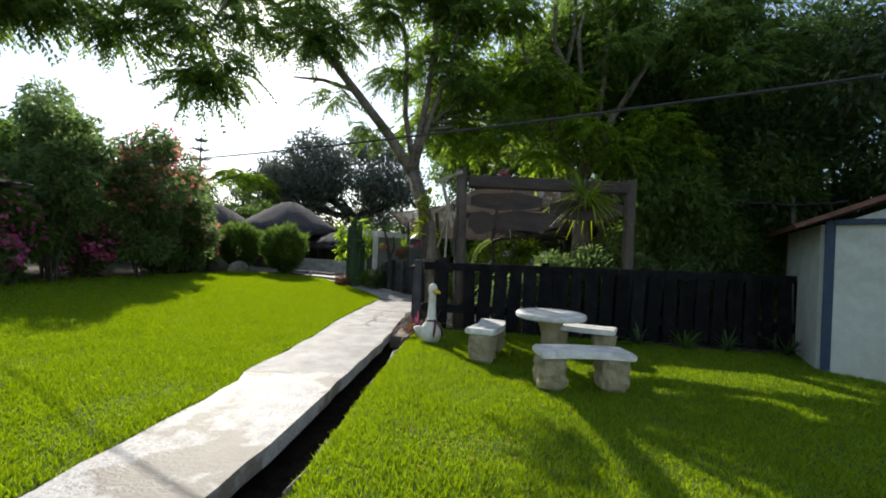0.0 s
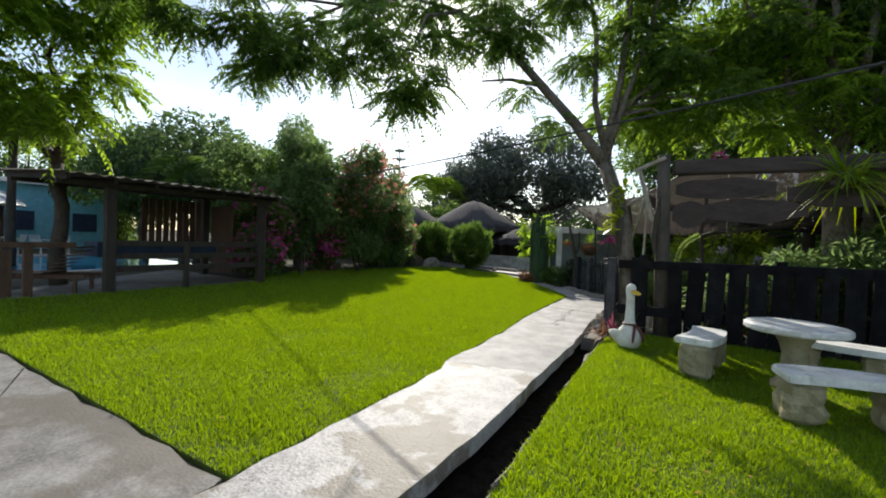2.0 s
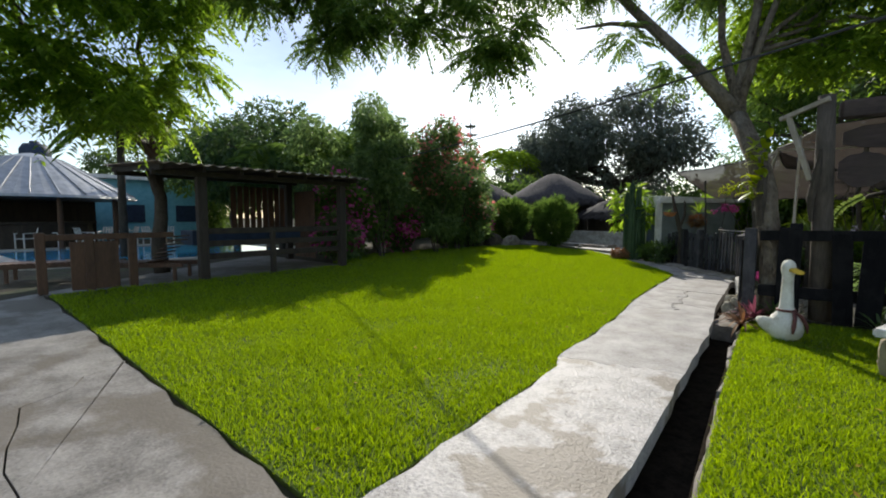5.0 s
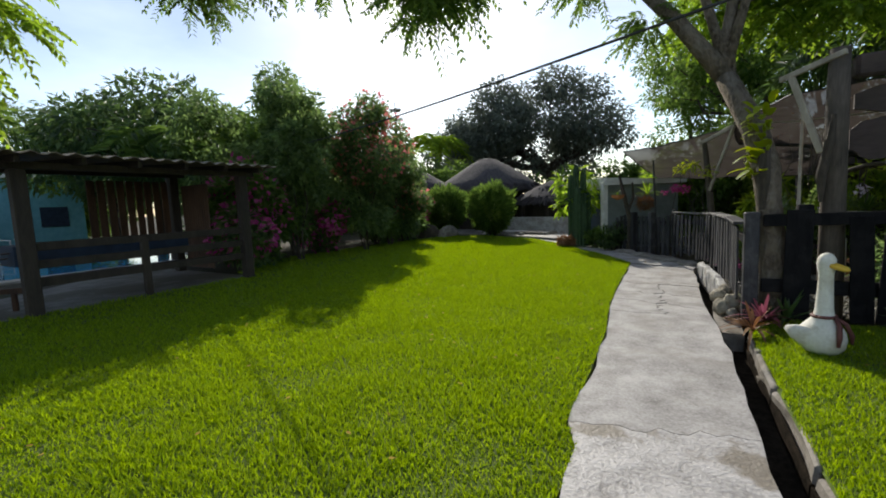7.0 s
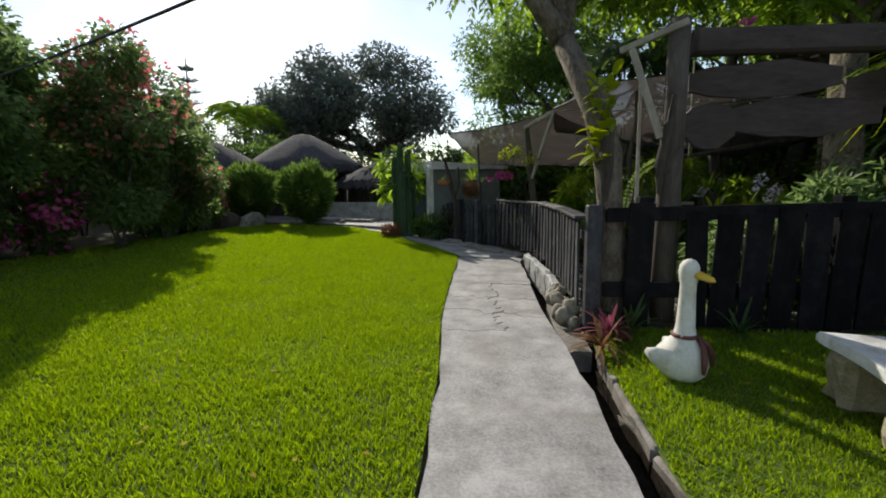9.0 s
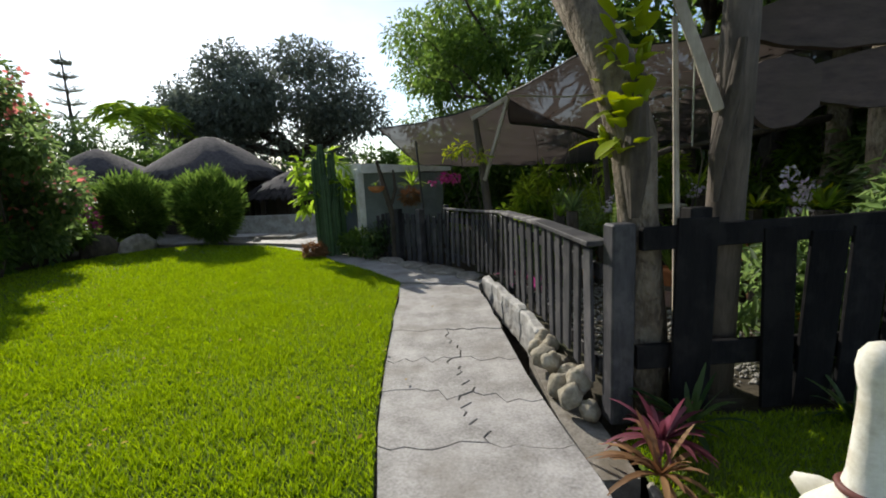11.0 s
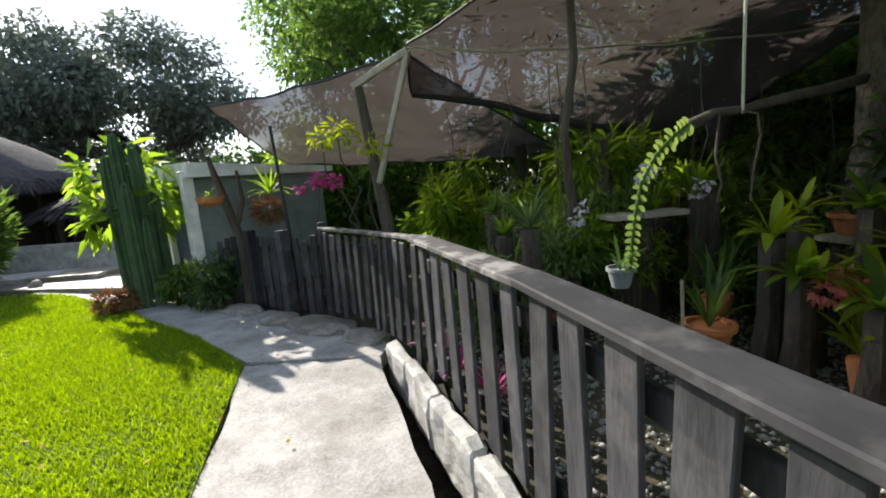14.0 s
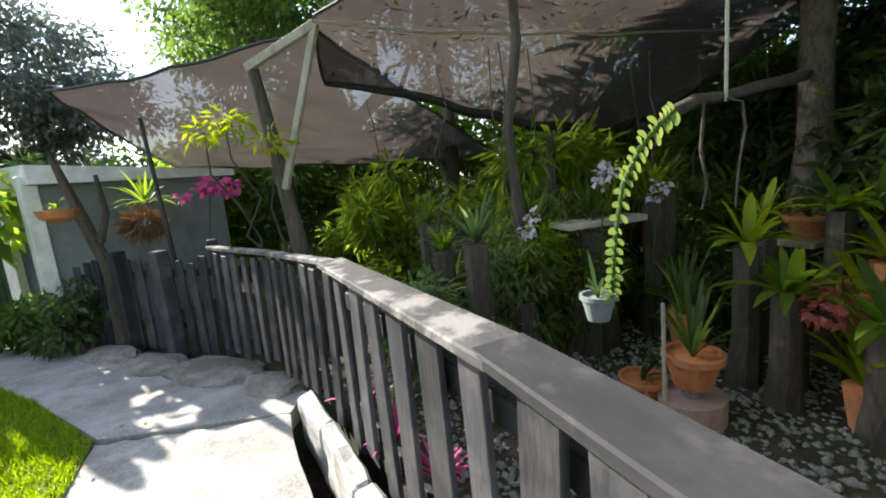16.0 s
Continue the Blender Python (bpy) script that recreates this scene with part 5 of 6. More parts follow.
    upper = L([(-1.6, 10.3, 4.3), (-1.0, 10.2, 4.7), (-0.4, 10.0, 4.3), (-1.3, 10.8, 5.1), (-0.6, 10.6, 5.4), (0.3, 10.2, 4.8), (-0.2, 10.9, 6.0), (-1.7, 10.2, 5.7), (0.6, 9.8, 4.2), (-0.8, 9.7, 3.9), (0.0, 9.6, 3.8), (0.9, 10.0, 5.4), (-1.0, 10.0, 6.4), (0.2, 9.8, 6.8)])
    for q in (0, 3, 5, 8, 10, 11):
        part("limb", limb(L([(-1.2, 9.2, 4.0)])[0], upper[q], 0.045, 0.012, 0.15, 5, 0.06, 7), M_BARK, ob, smooth=True)
    feathery("crown", upper, [0.6, 0.65, 0.55, 0.7, 0.7, 0.65, 0.8, 0.6, 0.6, 0.45, 0.5, 0.7, 0.7, 0.8], 1300, 0.36, 9, 0.13, 0.045, L_BRIGHT, ob)
    return ob


feather_tree()


def pool_tree():
    ob = thing("garden_tree", "bright green feathery tree beside the pool shelter", "tree", (-11.3, 3.9, 0.2))
    o = np.array([-11.3, 3.9, 0.2])
    part("trunk", limb((0, 0, -0.1), (0.1, -0.1, 2.6), 0.16, 0.11, 0, 6, 0.04, 10), M_DARKBARK, ob, smooth=True)
    ends = [(-9.2, 1.6, 4.6), (-9.6, 3.2, 5.4), (-11.5, 1.0, 5.8), (-10.5, 5.2, 6.8), (-8.8, 0.2, 5.4)]
    for e in ends:
        part("limb", limb((0.1, -0.1, 2.55), np.array(e) - o, 0.08, 0.02, 0.3, 5, 0.05), M_DARKBARK, ob, smooth=True)
    c = [np.array(p) - o for p in [(-9.0, 1.4, 3.9), (-9.4, 2.4, 4.0), (-9.8, 3.4, 3.9), (-9.2, 0.4, 4.6), (-9.0, 2.0, 5.0), (-9.3, 3.4, 5.2), (-9.6, 4.0, 4.4), (-9.0, 3.0, 3.3), (-9.4, 1.0, 3.3), (-9.3, 2.0, 3.5), (-9.0, 4.1, 5.8), (-10.5, 4.8, 6.6), (-9.6, 2.6, 6.4), (-9.4, 0.6, 6.0), (-10.8, 1.0, 7.0), (-8.6, -0.6, 5.2), (-8.8, 3.4, 6.6), (-9.4, -0.6, 3.9), (-9.2, -0.4, 7.0)]]
    feathery("crown", c, [0.7, 0.8, 0.6, 0.8, 0.9, 0.9, 0.6, 0.7, 0.5, 0.6, 0.8, 0.9, 1.0, 0.9, 1.0, 0.9, 0.8, 0.8, 1.0], 2500, 0.46, 9, 0.16, 0.055, L_BRIGHT, ob)


pool_tree()
second = thing("garden_tree", "dark multi-stemmed tree behind the sign frame", "tree", (2.25, 10.1, 0))
part("trunk", tube([(0, 0, -0.1), (-0.02, 0, 1.2), (-0.1, 0, 2.4), (-0.15, 0, 3.2)], [0.24, 0.2, 0.19, 0.17], 12, None, 0.25), M_BARK, second, smooth=True)
for e in [(-1.9, -0.4, 7.0), (-1.0, -0.2, 7.6), (-0.5, 0.4, 8.0), (0.6, 0.1, 7.4), (-0.3, -0.4, 6.6), (1.6, -0.2, 6.4)]:
    part("limb", limb((-0.14, 0, 3.0), e, 0.09, 0.03, 0.1, 6, 0.05, 8), M_BARK, second, smooth=True)
feathery("crown", [(-1.9, -0.4, 6.6), (-1.2, -0.6, 5.4), (-0.4, 0, 7.6), (0.8, 0, 7.2), (1.8, -0.4, 6.2), (-1.7, -1.0, 4.2), (-1.0, 0.6, 6.4), (2.6, 0.2, 7.0), (2.4, -0.8, 5.2), (3.4, -0.4, 6.0), (0.4, -0.6, 5.8)], [0.8, 0.5, 1.0, 1.0, 0.9, 0.35, 0.8, 1.0, 0.8, 0.9, 0.6], 1300, 0.38, 9, 0.13, 0.042, L_MID, second)
feathery("crown", [(-1.0, -0.4, 3.6), (-0.3, -0.6, 4.2), (0.5, -0.5, 3.7), (1.2, -0.3, 4.3), (-0.6, -0.2, 5.0), (1.8, 0.0, 3.8)], [0.45, 0.5, 0.5, 0.6, 0.6, 0.6], 620, 0.36, 9, 0.13, 0.045, L_BRIGHT, second)
for x, y, h in ((3.7, 10.0, 2.3), (4.7, 10.3, 2.4), (5.9, 10.5, 2.4)):
    tree("shade_tree", "dense dark growth hanging beside the sign frame", (x, y, 0.03), (x, y + 0.1, 1.4), 0.09, (x, y, h), (0.8, 0.7, h * 0.75), 26, 0.5, 9000, 0.15, 0.055, L_MID, M_DARKBARK, 5)
hanging = thing("hanging_fern", "pale trailing fern hanging on the dark tree", "fern", (1.95, 8.75, 2.45))
stone(0, 0, 0.1, 0.16, 3, M_OLDWOOD, "root_ball", parent=hanging)

tree("shade_tree", "leafy dark tree between the sign and the net", (2.6, 14.6, 0), (2.3, 13.4, 4.0), 0.16, (2.3, 11.6, 5.9), (2.2, 1.3, 1.9), 56, 0.7, 18000, 0.17, 0.065, L_MID, M_DARKBARK)
tree("shade_tree", "big dark tree with dense leaves behind the garden", (4.4, 14.6, 0), (4.2, 14.4, 3.4), 0.26, (3.4, 13.2, 6.4), (3.4, 2.2, 2.4), 50, 0.9, 18000, 0.17, 0.075, L_MID, M_DARKBARK)
tree("shade_tree", "big dark tree with dense leaves behind the shed", (7.2, 12.2, 0), (7.1, 12.0, 3.0), 0.26, (6.8, 11.6, 5.4), (3.4, 2.4, 3.4), 50, 1.0, 28000, 0.18, 0.07, L_DARK, M_DARKBARK)
tree("shade_tree", "leafy green tree behind the net", (0.8, 20.5, 0), (0.7, 20.4, 3.0), 0.24, (0.2, 20.5, 6.6), (3.8, 2.4, 3.0), 46, 0.8, 13000, 0.2, 0.085, L_MID, M_DARKBARK)
tree("shade_tree", "leafy green tree far behind the grey shed", (-1.8, 26.5, 0), (-1.8, 26.4, 3.0), 0.24, (-1.5, 26.5, 6.2), (3.2, 2.6, 3.2), 36, 1.1, 15000, 0.24, 0.1, L_MID, M_DARKBARK)
tree("shade_tree", "dark tree at the back of the orchid garden", (6.5, 18.0, 0), (6.4, 17.8, 3.0), 0.26, (6.0, 17.6, 5.6), (4.6, 2.4, 4.0), 52, 0.9, 11000, 0.2, 0.08, L_BRIGHT, M_DARKBARK)
tree("shade_tree", "dark tree over the garden shed", (11.5, 8.2, 0), (11.3, 8.2, 3.0), 0.26, (10.4, 8.0, 5.6), (3.4, 3.0, 3.4), 44, 1.1, 18000, 0.2, 0.08, L_DARK, M_DARKBARK)
tree("shade_tree", "broad tree far behind the huts, leaves paled for haze", (-13.0, 38.0, 0.2), (-13.0, 37.8, 4.0), 0.5, (-14.6, 37.0, 7.2), (8.2, 3.5, 4.2), 96, 1.45, 30000, 0.34, 0.17, L_FAR, M_DARKBARK, 10)
tree("shade_tree", "tree far beyond the huts, leaves paled for haze", (-23.0, 40.0, 0.2), (-23.0, 40.0, 3.0), 0.4, (-22.0, 40.0, 5.4), (5.5, 3.0, 3.0), 44, 1.5, 11000, 0.36, 0.18, L_FAR, M_DARKBARK)
for x, y, h, s in ((-19, 14, 5.4, 2.6), (-17.5, 9.5, 6.0, 2.6), (-22, 10, 6.4, 3.0), (-24, 16, 6.2, 3.0), (-33, 1, 7.5, 3.4), (-33, -6, 7.5, 3.6), (-27, 12, 6.5, 3.0), (-15, 12.2, 5.2, 2.2), (-36, 10, 8, 3.6), (-30, 22, 6, 3.5), (-21, 27, 5.4, 3)):
    tree("shade_tree", "leafy green tree behind the pool and shelter", (x, y, 0.2), (x, y, h * 0.45), 0.18, (x, y, h * 0.66), (s, s, h * 0.3), 30, 0.95, 8500, 0.24, 0.11, L_MID if (x + y) % 2 else L_DARK, M_DARKBARK, 5)


def palm(at, height, spread, fronds_n, label, material=L_MID):
    ob = thing("palm_tree", label, "palm", at)
    part("trunk", tube([(0, 0, -0.1), (0.05, 0, height * 0.5), (0, 0.05, height)], [0.14, 0.11, 0.1], 10, None, 0.1), M_DARKBARK, ob, smooth=True)
    for k in range(fronds_n):
        a = k * 2.4 + 0.3
        up = 0.15 + 0.85 * ((k * 7) % 10) / 10
        v, f = frond_arrays(np.array([[0, 0, height]]), np.array([[math.cos(a), math.sin(a), up]]), spread, 26, spread * 0.36, 0.055, 0.75)
        raw("frond", v, f, material, ob)
    return ob


palm((-14.8, 8.6, 0.2), 3.6, 1.9, 14, "palm with arching fronds behind the shelter")
palm((-17.5, 4.5, 0.2), 4.3, 2.1, 13, "palm rising behind the bright tree")
palm((-15.5, 14.5, 0.2), 4.2, 1.5, 12, "dark palm over the hedge")
palm((-20.5, 32, 0.2), 6.4, 3.2, 13, "tall coconut palm far behind the huts", L_BRIGHT)
palm((1.3, 16.0, 0), 4.6, 2.0, 12, "dark palm behind the sign frame", L_DARK)
pine = thing("norfolk_pine", "slim tiered pine far behind the hedge", "tree", (-22.5, 29.5, 0.2))
part("trunk", tube([(0, 0, 0), (0, 0, 9.4)], [0.2, 0.03], 8), M_DARKBARK, pine)
for k in range(9):
    z = 3.0 + k * 0.72
    ln = 1.9 * (1 - k / 10.5)
    a = np.arange(7) * 2 * np.pi / 7 + k
    v, f = frond_arrays(np.tile([[0, 0, z]], (7, 1)), np.stack([np.cos(a), np.sin(a), np.full(7, 0.35)], 1), ln, 12, 0.32, 0.06, 0.1)
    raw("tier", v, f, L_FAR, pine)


# ---- hedge and shrubs ----
def shrub(name, label, at, size, n, leaf, width, material, clumps=14, clump=0.34, flower=None, flowers=0, category="shrub"):
    ob = thing(name, label, category, at)
    for k in range(4):
        a = k * 1.7
        part("stem", limb((0.06 * math.cos(a), 0.06 * math.sin(a), -0.05), (size[0] * 0.5 * math.cos(a), size[1] * 0.5 * math.sin(a), size[2] * 1.1), 0.03, 0.01, 0, 4), M_DARKBARK, ob)
    c, rr = crown_clumps((0, 0, size[2]), (size[0], size[1], size[2] * 0.85), clumps, clump)
    c[:, 2] = np.maximum(c[:, 2], 0.15)
    foliage("leaves", c, rr, n, leaf, width, material, ob, 0.9)
    if flower:
        top = np.argsort(c[:, 2] + rng.normal(0, 0.5, len(c)) - c[:, 0] * 0)[-max(3, clumps // 2):]
        foliage("blossom", c[top], rr[top] * 1.12, flowers, 0.125, 0.1, flower, ob, 0.9, shell=0.9)
    return ob


def round_bush(at, r, h):
    ob = thing("clipped_bush", "rounded feathery green bush at the lawn's end", "bush", at, "bushes at the lawn's end")
    part("stem", limb((0, 0, -0.05), (0, 0, h * 0.5), 0.12, 0.06), M_DARKBARK, ob)
    n = 7000
    d = unit(rng.normal(0, 1, (n, 3)))
    k = 0.35 + 0.62 * rng.random(n) ** 0.5
    lump = np.array([noise.noise(Vector(q) * 2.2 + Vector(at)) for q in d])
    k *= 1 + 0.35 * lump
    p = np.array([0, 0, h * 0.52]) + d * k[:, None] * np.array([r, r, h * 0.48])
    p[:, :2] *= np.clip(0.5 + 0.62 * p[:, 2:] / h, 0.4, 1.05)
    v, f = leaf_arrays(p, d + [0, 0, 0.7] + rng.normal(0, 0.35, (n, 3)), np.array([0, 0, 1.0]) + rng.normal(0, 0.6, (n, 3)), 0.16 + 0.16 * rng.random(n), 0.03, 0.25)
    raw("leaves", v, f, L_MID, ob)


round_bush((-8.85, 17.7, 0.2), 1.0, 1.95)
round_bush((-11.0, 17.7, 0.2), 0.95, 2.0)
for x, y, sx, h, mt, fl in [(-10.8, 8.5, 0.8, 1.5, L_MID, L_PINK), (-10.5, 9.6, 0.8, 2.8, L_HEDGE, None), (-12.0, 10.6, 1.3, 2.9, L_HEDGE, None), (-10.5, 12.1, 1.1, 2.5, L_HEDGE, L_SALMON), (-10.7, 13.5, 1.1, 2.6, L_HEDGE, L_SALMON), (-11.2, 14.9, 1.0, 2.0, L_HEDGE, L_SALMON), (-13.2, 16.4, 1.2, 1.9, L_HEDGE, None), (-12.8, 8.9, 1.3, 2.4, L_HEDGE, None), (-13.6, 12.0, 1.5, 2.7, L_MID, None), (-14.2, 14.4, 1.4, 2.2, L_MID, None), (-13.9, 18.6, 1.0, 1.2, L_HEDGE, None), (-11.2, 11.0, 0.6, 0.8, L_MID, L_PINK), (-11.3, 13.6, 0.7, 0.7, L_MID, None), (-11.6, 15.4, 0.6, 0.7, L_MID, None), (-11.9, 16.3, 0.6, 0.7, L_MID, L_PINK), (-10.3, 7.9, 0.4, 0.7, L_HEDGE, L_PINK)]:
    shrub("hedge_shrub", "dense flowering garden shrub along the lawn" if fl else "dense leafy garden shrub along the lawn", (x, y, 0.2), (sx, sx, h), 9000 if h > 1 else 3500, 0.15, 0.075, mt, 30 if h > 1 else 14, 0.45 if h > 1 else 0.3, fl, 650)

for x, y, s, h, m in [(-0.5, 18.8, 1.6, 1.9, L_MID), (2.4, 18.6, 1.7, 2.0, L_BRIGHT), (5.0, 18.2, 1.7, 2.2, L_MID), (7.6, 16.4, 1.7, 2.3, L_DARK), (8.2, 14.0, 1.7, 2.3, L_DARK), (5.4, 13.2, 1.2, 1.6, L_MID), (6.6, 11.4, 1.3, 1.6, L_DARK), (8.6, 11.2, 1.5, 2.0, L_DARK), (4.6, 11.4, 1.0, 1.3, L_MID), (-1.0, 21.0, 1.6, 2.2, L_MID), (-2.6, 19.4, 1.1, 1.5, L_BRIGHT), (3.8, 15.6, 1.2, 1.6, L_MID), (10.6, 13.5, 1.8, 2.4, L_DARK), (9.5, 17.5, 2.0, 2.6, L_DARK), (3.2, 10.8, 0.7, 1.1, L_DARK), (5.6, 16.0, 1.4, 1.9, L_MID)]:
    shrub("thicket_bush", "tall dense dark thicket at the garden's back", (x, y, 0.03), (s, s * 0.8, h), 8000, 0.2, 0.075, m, 34, 0.55, None, 0, "bush")
for x, y, s, h in [(-18, 19, 2.0, 1.9), (-21, 21, 2.4, 2.4), (-25, 25, 3, 2.6), (-17, 28, 2.6, 2.0), (-8, 27, 2.4, 1.5), (-4.5, 28, 2.4, 1.8), (-29, 18, 3, 2.6), (-32, 13, 3, 2.8), (-34, -2, 3, 2.8), (-30, -8, 3, 2.8), (-24, -11, 3, 2.6)]:
    shrub("thicket_bush", "dense leafy thicket beyond the garden", (x, y, 0.15), (s, s, h), 7000, 0.3, 0.12, L_MID, 36, 0.8, None, 0, "bush")
stone(-10.9, 16.2, 0.3, 0.5, 4, M_DARKBARK, "boulder", "dark boulder in the hedge by the lawn", 0.5)
stone(-10.4, 16.7, 0.25, 0.55, 6, M_KERB, "boulder", "grey boulder at the lawn's end", 0.4)
stone(-7.6, 17.6, 0.25, 0.12, 9, M_KERB, "boulder", "small grey stone at the lawn's end", 0.6)


# ---- orchid garden ----
def pot(name, at, r, h, material, label, plant=None, count=0, leaf=0.3, width=0.05, lean=0.7):
    ob = thing(name, label, "plant pot", at)
    part("pot", lathe([(r * 0.62, 0), (r * 0.7, h * 0.2), (r * 0.92, h * 0.8), (r * 1.05, h * 0.82), (r * 1.05, h), (r * 0.9, h), (r * 0.88, h * 0.85)], 22), material, ob)
    if plant:
        strap_leaves(ob, (0, 0, h * 0.85), count, leaf, width, plant, lean)
    return ob


def strap_leaves(ob, at, count, length, width, material, lean=0.8, name="leaves"):
    """Long arching strap leaves in segments, from one heart."""
    v, f = [], []
    for k in range(count):
        a = rng.uniform(0, 2 * math.pi)
        e = lean * rng.uniform(0.35, 1.2)
        ln = length * rng.uniform(0.6, 1.2)
        d, side = np.array([math.cos(a), math.sin(a), 0]), np.array([-math.sin(a), math.cos(a), 0])
        base = len(v)
        for i in range(6):
            s = i / 5
            p = np.array(at) + d * ln * s * math.sin(e) + np.array([0, 0, ln * (s * math.cos(e) - 0.55 * e * s * s)])
            w = width * (0.55 + 0.9 * s) * (1 - s ** 3) if i < 5 else 0.002
            fold = np.array([0, 0, w * 0.25])
            v += [p - side * w + fold, p, p + side * w + fold]
        for i in range(5):
            q = base + i * 3
            f += [(q, q + 1, q + 4, q + 3), (q + 1, q + 2, q + 5, q + 4)]
    return raw(name, v, f, material, ob, "", True)


def bromeliad(at, count, length, width, material, label, lean=0.9, category="plant", name="bromeliad"):
    ob = thing(name, label, category, at)
    strap_leaves(ob, (0, 0, 0), count, length, width, material, lean)
    return ob


strap_leaves(hanging, (0, 0, 0.15), 120, 0.8, 0.016, L_BRIGHT, 1.2, "frond_spray")
strap_leaves(hanging, (0.1, -0.05, 0.0), 60, 0.75, 0.015, L_YELLOW, 1.35, "frond_spray")
bromeliad((-0.95, 8.12, 0.06), 34, 0.42, 0.02, L_REDLEAF, "red-leaved bromeliad at the fence foot", 0.95)
bromeliad((-1.05, 7.92, 0.0), 30, 0.4, 0.02, L_BROWNLEAF, "bronze strap-leaved bromeliad at the ditch's end", 1.0)
bromeliad((-0.72, 8.25, 0.05), 26, 0.5, 0.02, L_DARK, "dark green strap-leaved plant under the fence", 0.8)
for x, y, c, l, m in [(0.3, 8.3, 24, 0.4, L_DARK), (2.9, 8.3, 26, 0.5, L_DARK), (3.6, 8.2, 30, 0.55, L_MID), (4.3, 8.3, 26, 0.5, L_DARK), (5.2, 8.3, 26, 0.55, L_DARK)]:
    bromeliad((x, y, 0.03), c, l, 0.02, m, "dark strap-leaved plant along the black fence", 0.85)

# the yellow-green orchid clump on the trunk
epiphyte = thing("tree_orchid", "sunlit yellow-green orchid clump rooted on the trunk", "orchid", (-0.95, 8.62, 1.68))
for k in range(46):
    z = rng.uniform(0.0, 0.9)
    a = rng.uniform(2.6, 5.0)
    base = np.array([0.13 * math.cos(a), 0.13 * math.sin(a), z])
    d = np.array([math.cos(a), math.sin(a), rng.uniform(-0.3, 2.0)])
    ln, w = rng.uniform(0.13, 0.26), rng.uniform(0.018, 0.034)
    d = d / np.linalg.norm(d)
    side = np.cross(d, [0, 0, 1.0])
    side /= np.linalg.norm(side)
    v, f = [], []
    for i in range(6):
        s = i / 5
        p = base + d * ln * s + np.array([0, 0, -0.3 * ln * s * s])
        ww = w * (0.35 + 1.3 * math.sin(math.pi * min(s * 0.9 + 0.08, 1.0)) ** 0.8) * (1 if i < 5 else 0.35)
        v += [p - side * ww + [0, 0, ww * 0.2], p, p + side * ww + [0, 0, ww * 0.2]]
    for i in range(5):
        q = i * 3
        f += [(q, q + 1, q + 4, q + 3), (q + 1, q + 2, q + 5, q + 4)]
    raw("leaf", v, f, L_YELLOW, epiphyte, "", True)
for k in range(14):
    a, z = rng.uniform(2.6, 5.0), rng.uniform(0.0, 0.7)
    p = np.array([0.13 * math.cos(a), 0.13 * math.sin(a), z])
    q = p + np.array([0.06 * math.cos(a), 0.06 * math.sin(a), 0.09])
    part("pseudobulb", tube([p, p * 0.5 + q * 0.5, q], [0.012, 0.022, 0.01], 8), L_YELLOW, epiphyte, "swollen yellow-green stem", True)
part("root", tube([(-0.02, -0.12, -0.35), (-0.03, -0.14, 0.0), (0.0, -0.12, 0.5)], [0.03, 0.07, 0.04], 9, None, 0.5), M_DARKBARK, epiphyte)

# gravel
gn = 9000
gx, gy = rng.uniform(-1.0, 3.2, gn), rng.uniform(8.8, 13.6, gn)
gr = 0.012 + 0.022 * rng.random(gn) ** 2
octa = np.array([[1, 0, 0], [0, 1, 0], [-1, 0, 0], [0, -1, 0], [0, 0, 0.7], [0, 0, -0.7]])
tri = np.array([[0, 1, 4], [1, 2, 4], [2, 3, 4], [3, 0, 4], [1, 0, 5], [2, 1, 5], [3, 2, 5], [0, 3, 5]])
rot = rng.uniform(0, np.pi, gn)
shape = octa[None] * gr[:, None, None] * (1 + 0.3 * rng.normal(0, 1, (gn, 6, 1)))
cx = shape[..., 0] * np.cos(rot)[:, None] - shape[..., 1] * np.sin(rot)[:, None] + gx[:, None]
cy = shape[..., 0] * np.sin(rot)[:, None] + shape[..., 1] * np.cos(rot)[:, None] + gy[:, None]
cz = shape[..., 2] + 0.036
tagged(raw("gravel", np.stack([cx, cy, cz], -1).reshape(-1, 3), (tri[None] + (np.arange(gn) * 6)[:, None, None]).reshape(-1, 3), M_GRAVEL), "grey gravel between the plants", "gravel", kind="stuff")

slab = solid("stone_slab", sheet([(0.2 * math.cos(a), 0.17 * math.sin(a)) for a in np.linspace(0, 2 * math.pi, 14)[:-1]], 0, 0.16), M_PINKSLAB, "pinkish round stone block under a pot", "stone")
slab.matrix_basis = pose(0.47, 10.86, 0.03)
pot("flower_pot", (0.47, 10.86, 0.26), 0.16, 0.2, M_TERRACOTTA, "orange clay pot with upright orchid leaves", L_MID, 26, 0.55, 0.018, 0.6)
part("foot", lathe([(0.06, 0.0), (0.06, 0.08)], 10), M_KERB, thing("pot_stand", "small grey stand below the clay pot", "stand", (0.47, 10.86, 0.18)))
pot("flower_pot", (0.36, 11.12, 0.06), 0.14, 0.17, M_TERRACOTTA, "low orange clay pot beside a stick", L_DARK, 10, 0.25, 0.015, 0.7)
pot("flower_pot", (-0.05, 12.2, 0.08), 0.15, 0.16, M_TERRACOTTA, "weathered clay pot among dark plants", L_DARK, 18, 0.4, 0.02, 0.8)
pot("flower_pot", (1.7, 10.6, 0.35), 0.2, 0.22, M_TERRACOTTA, "clay pot overflowing with long yellow-green leaves", L_YELLOW, 26, 0.6, 0.035, 1.0)
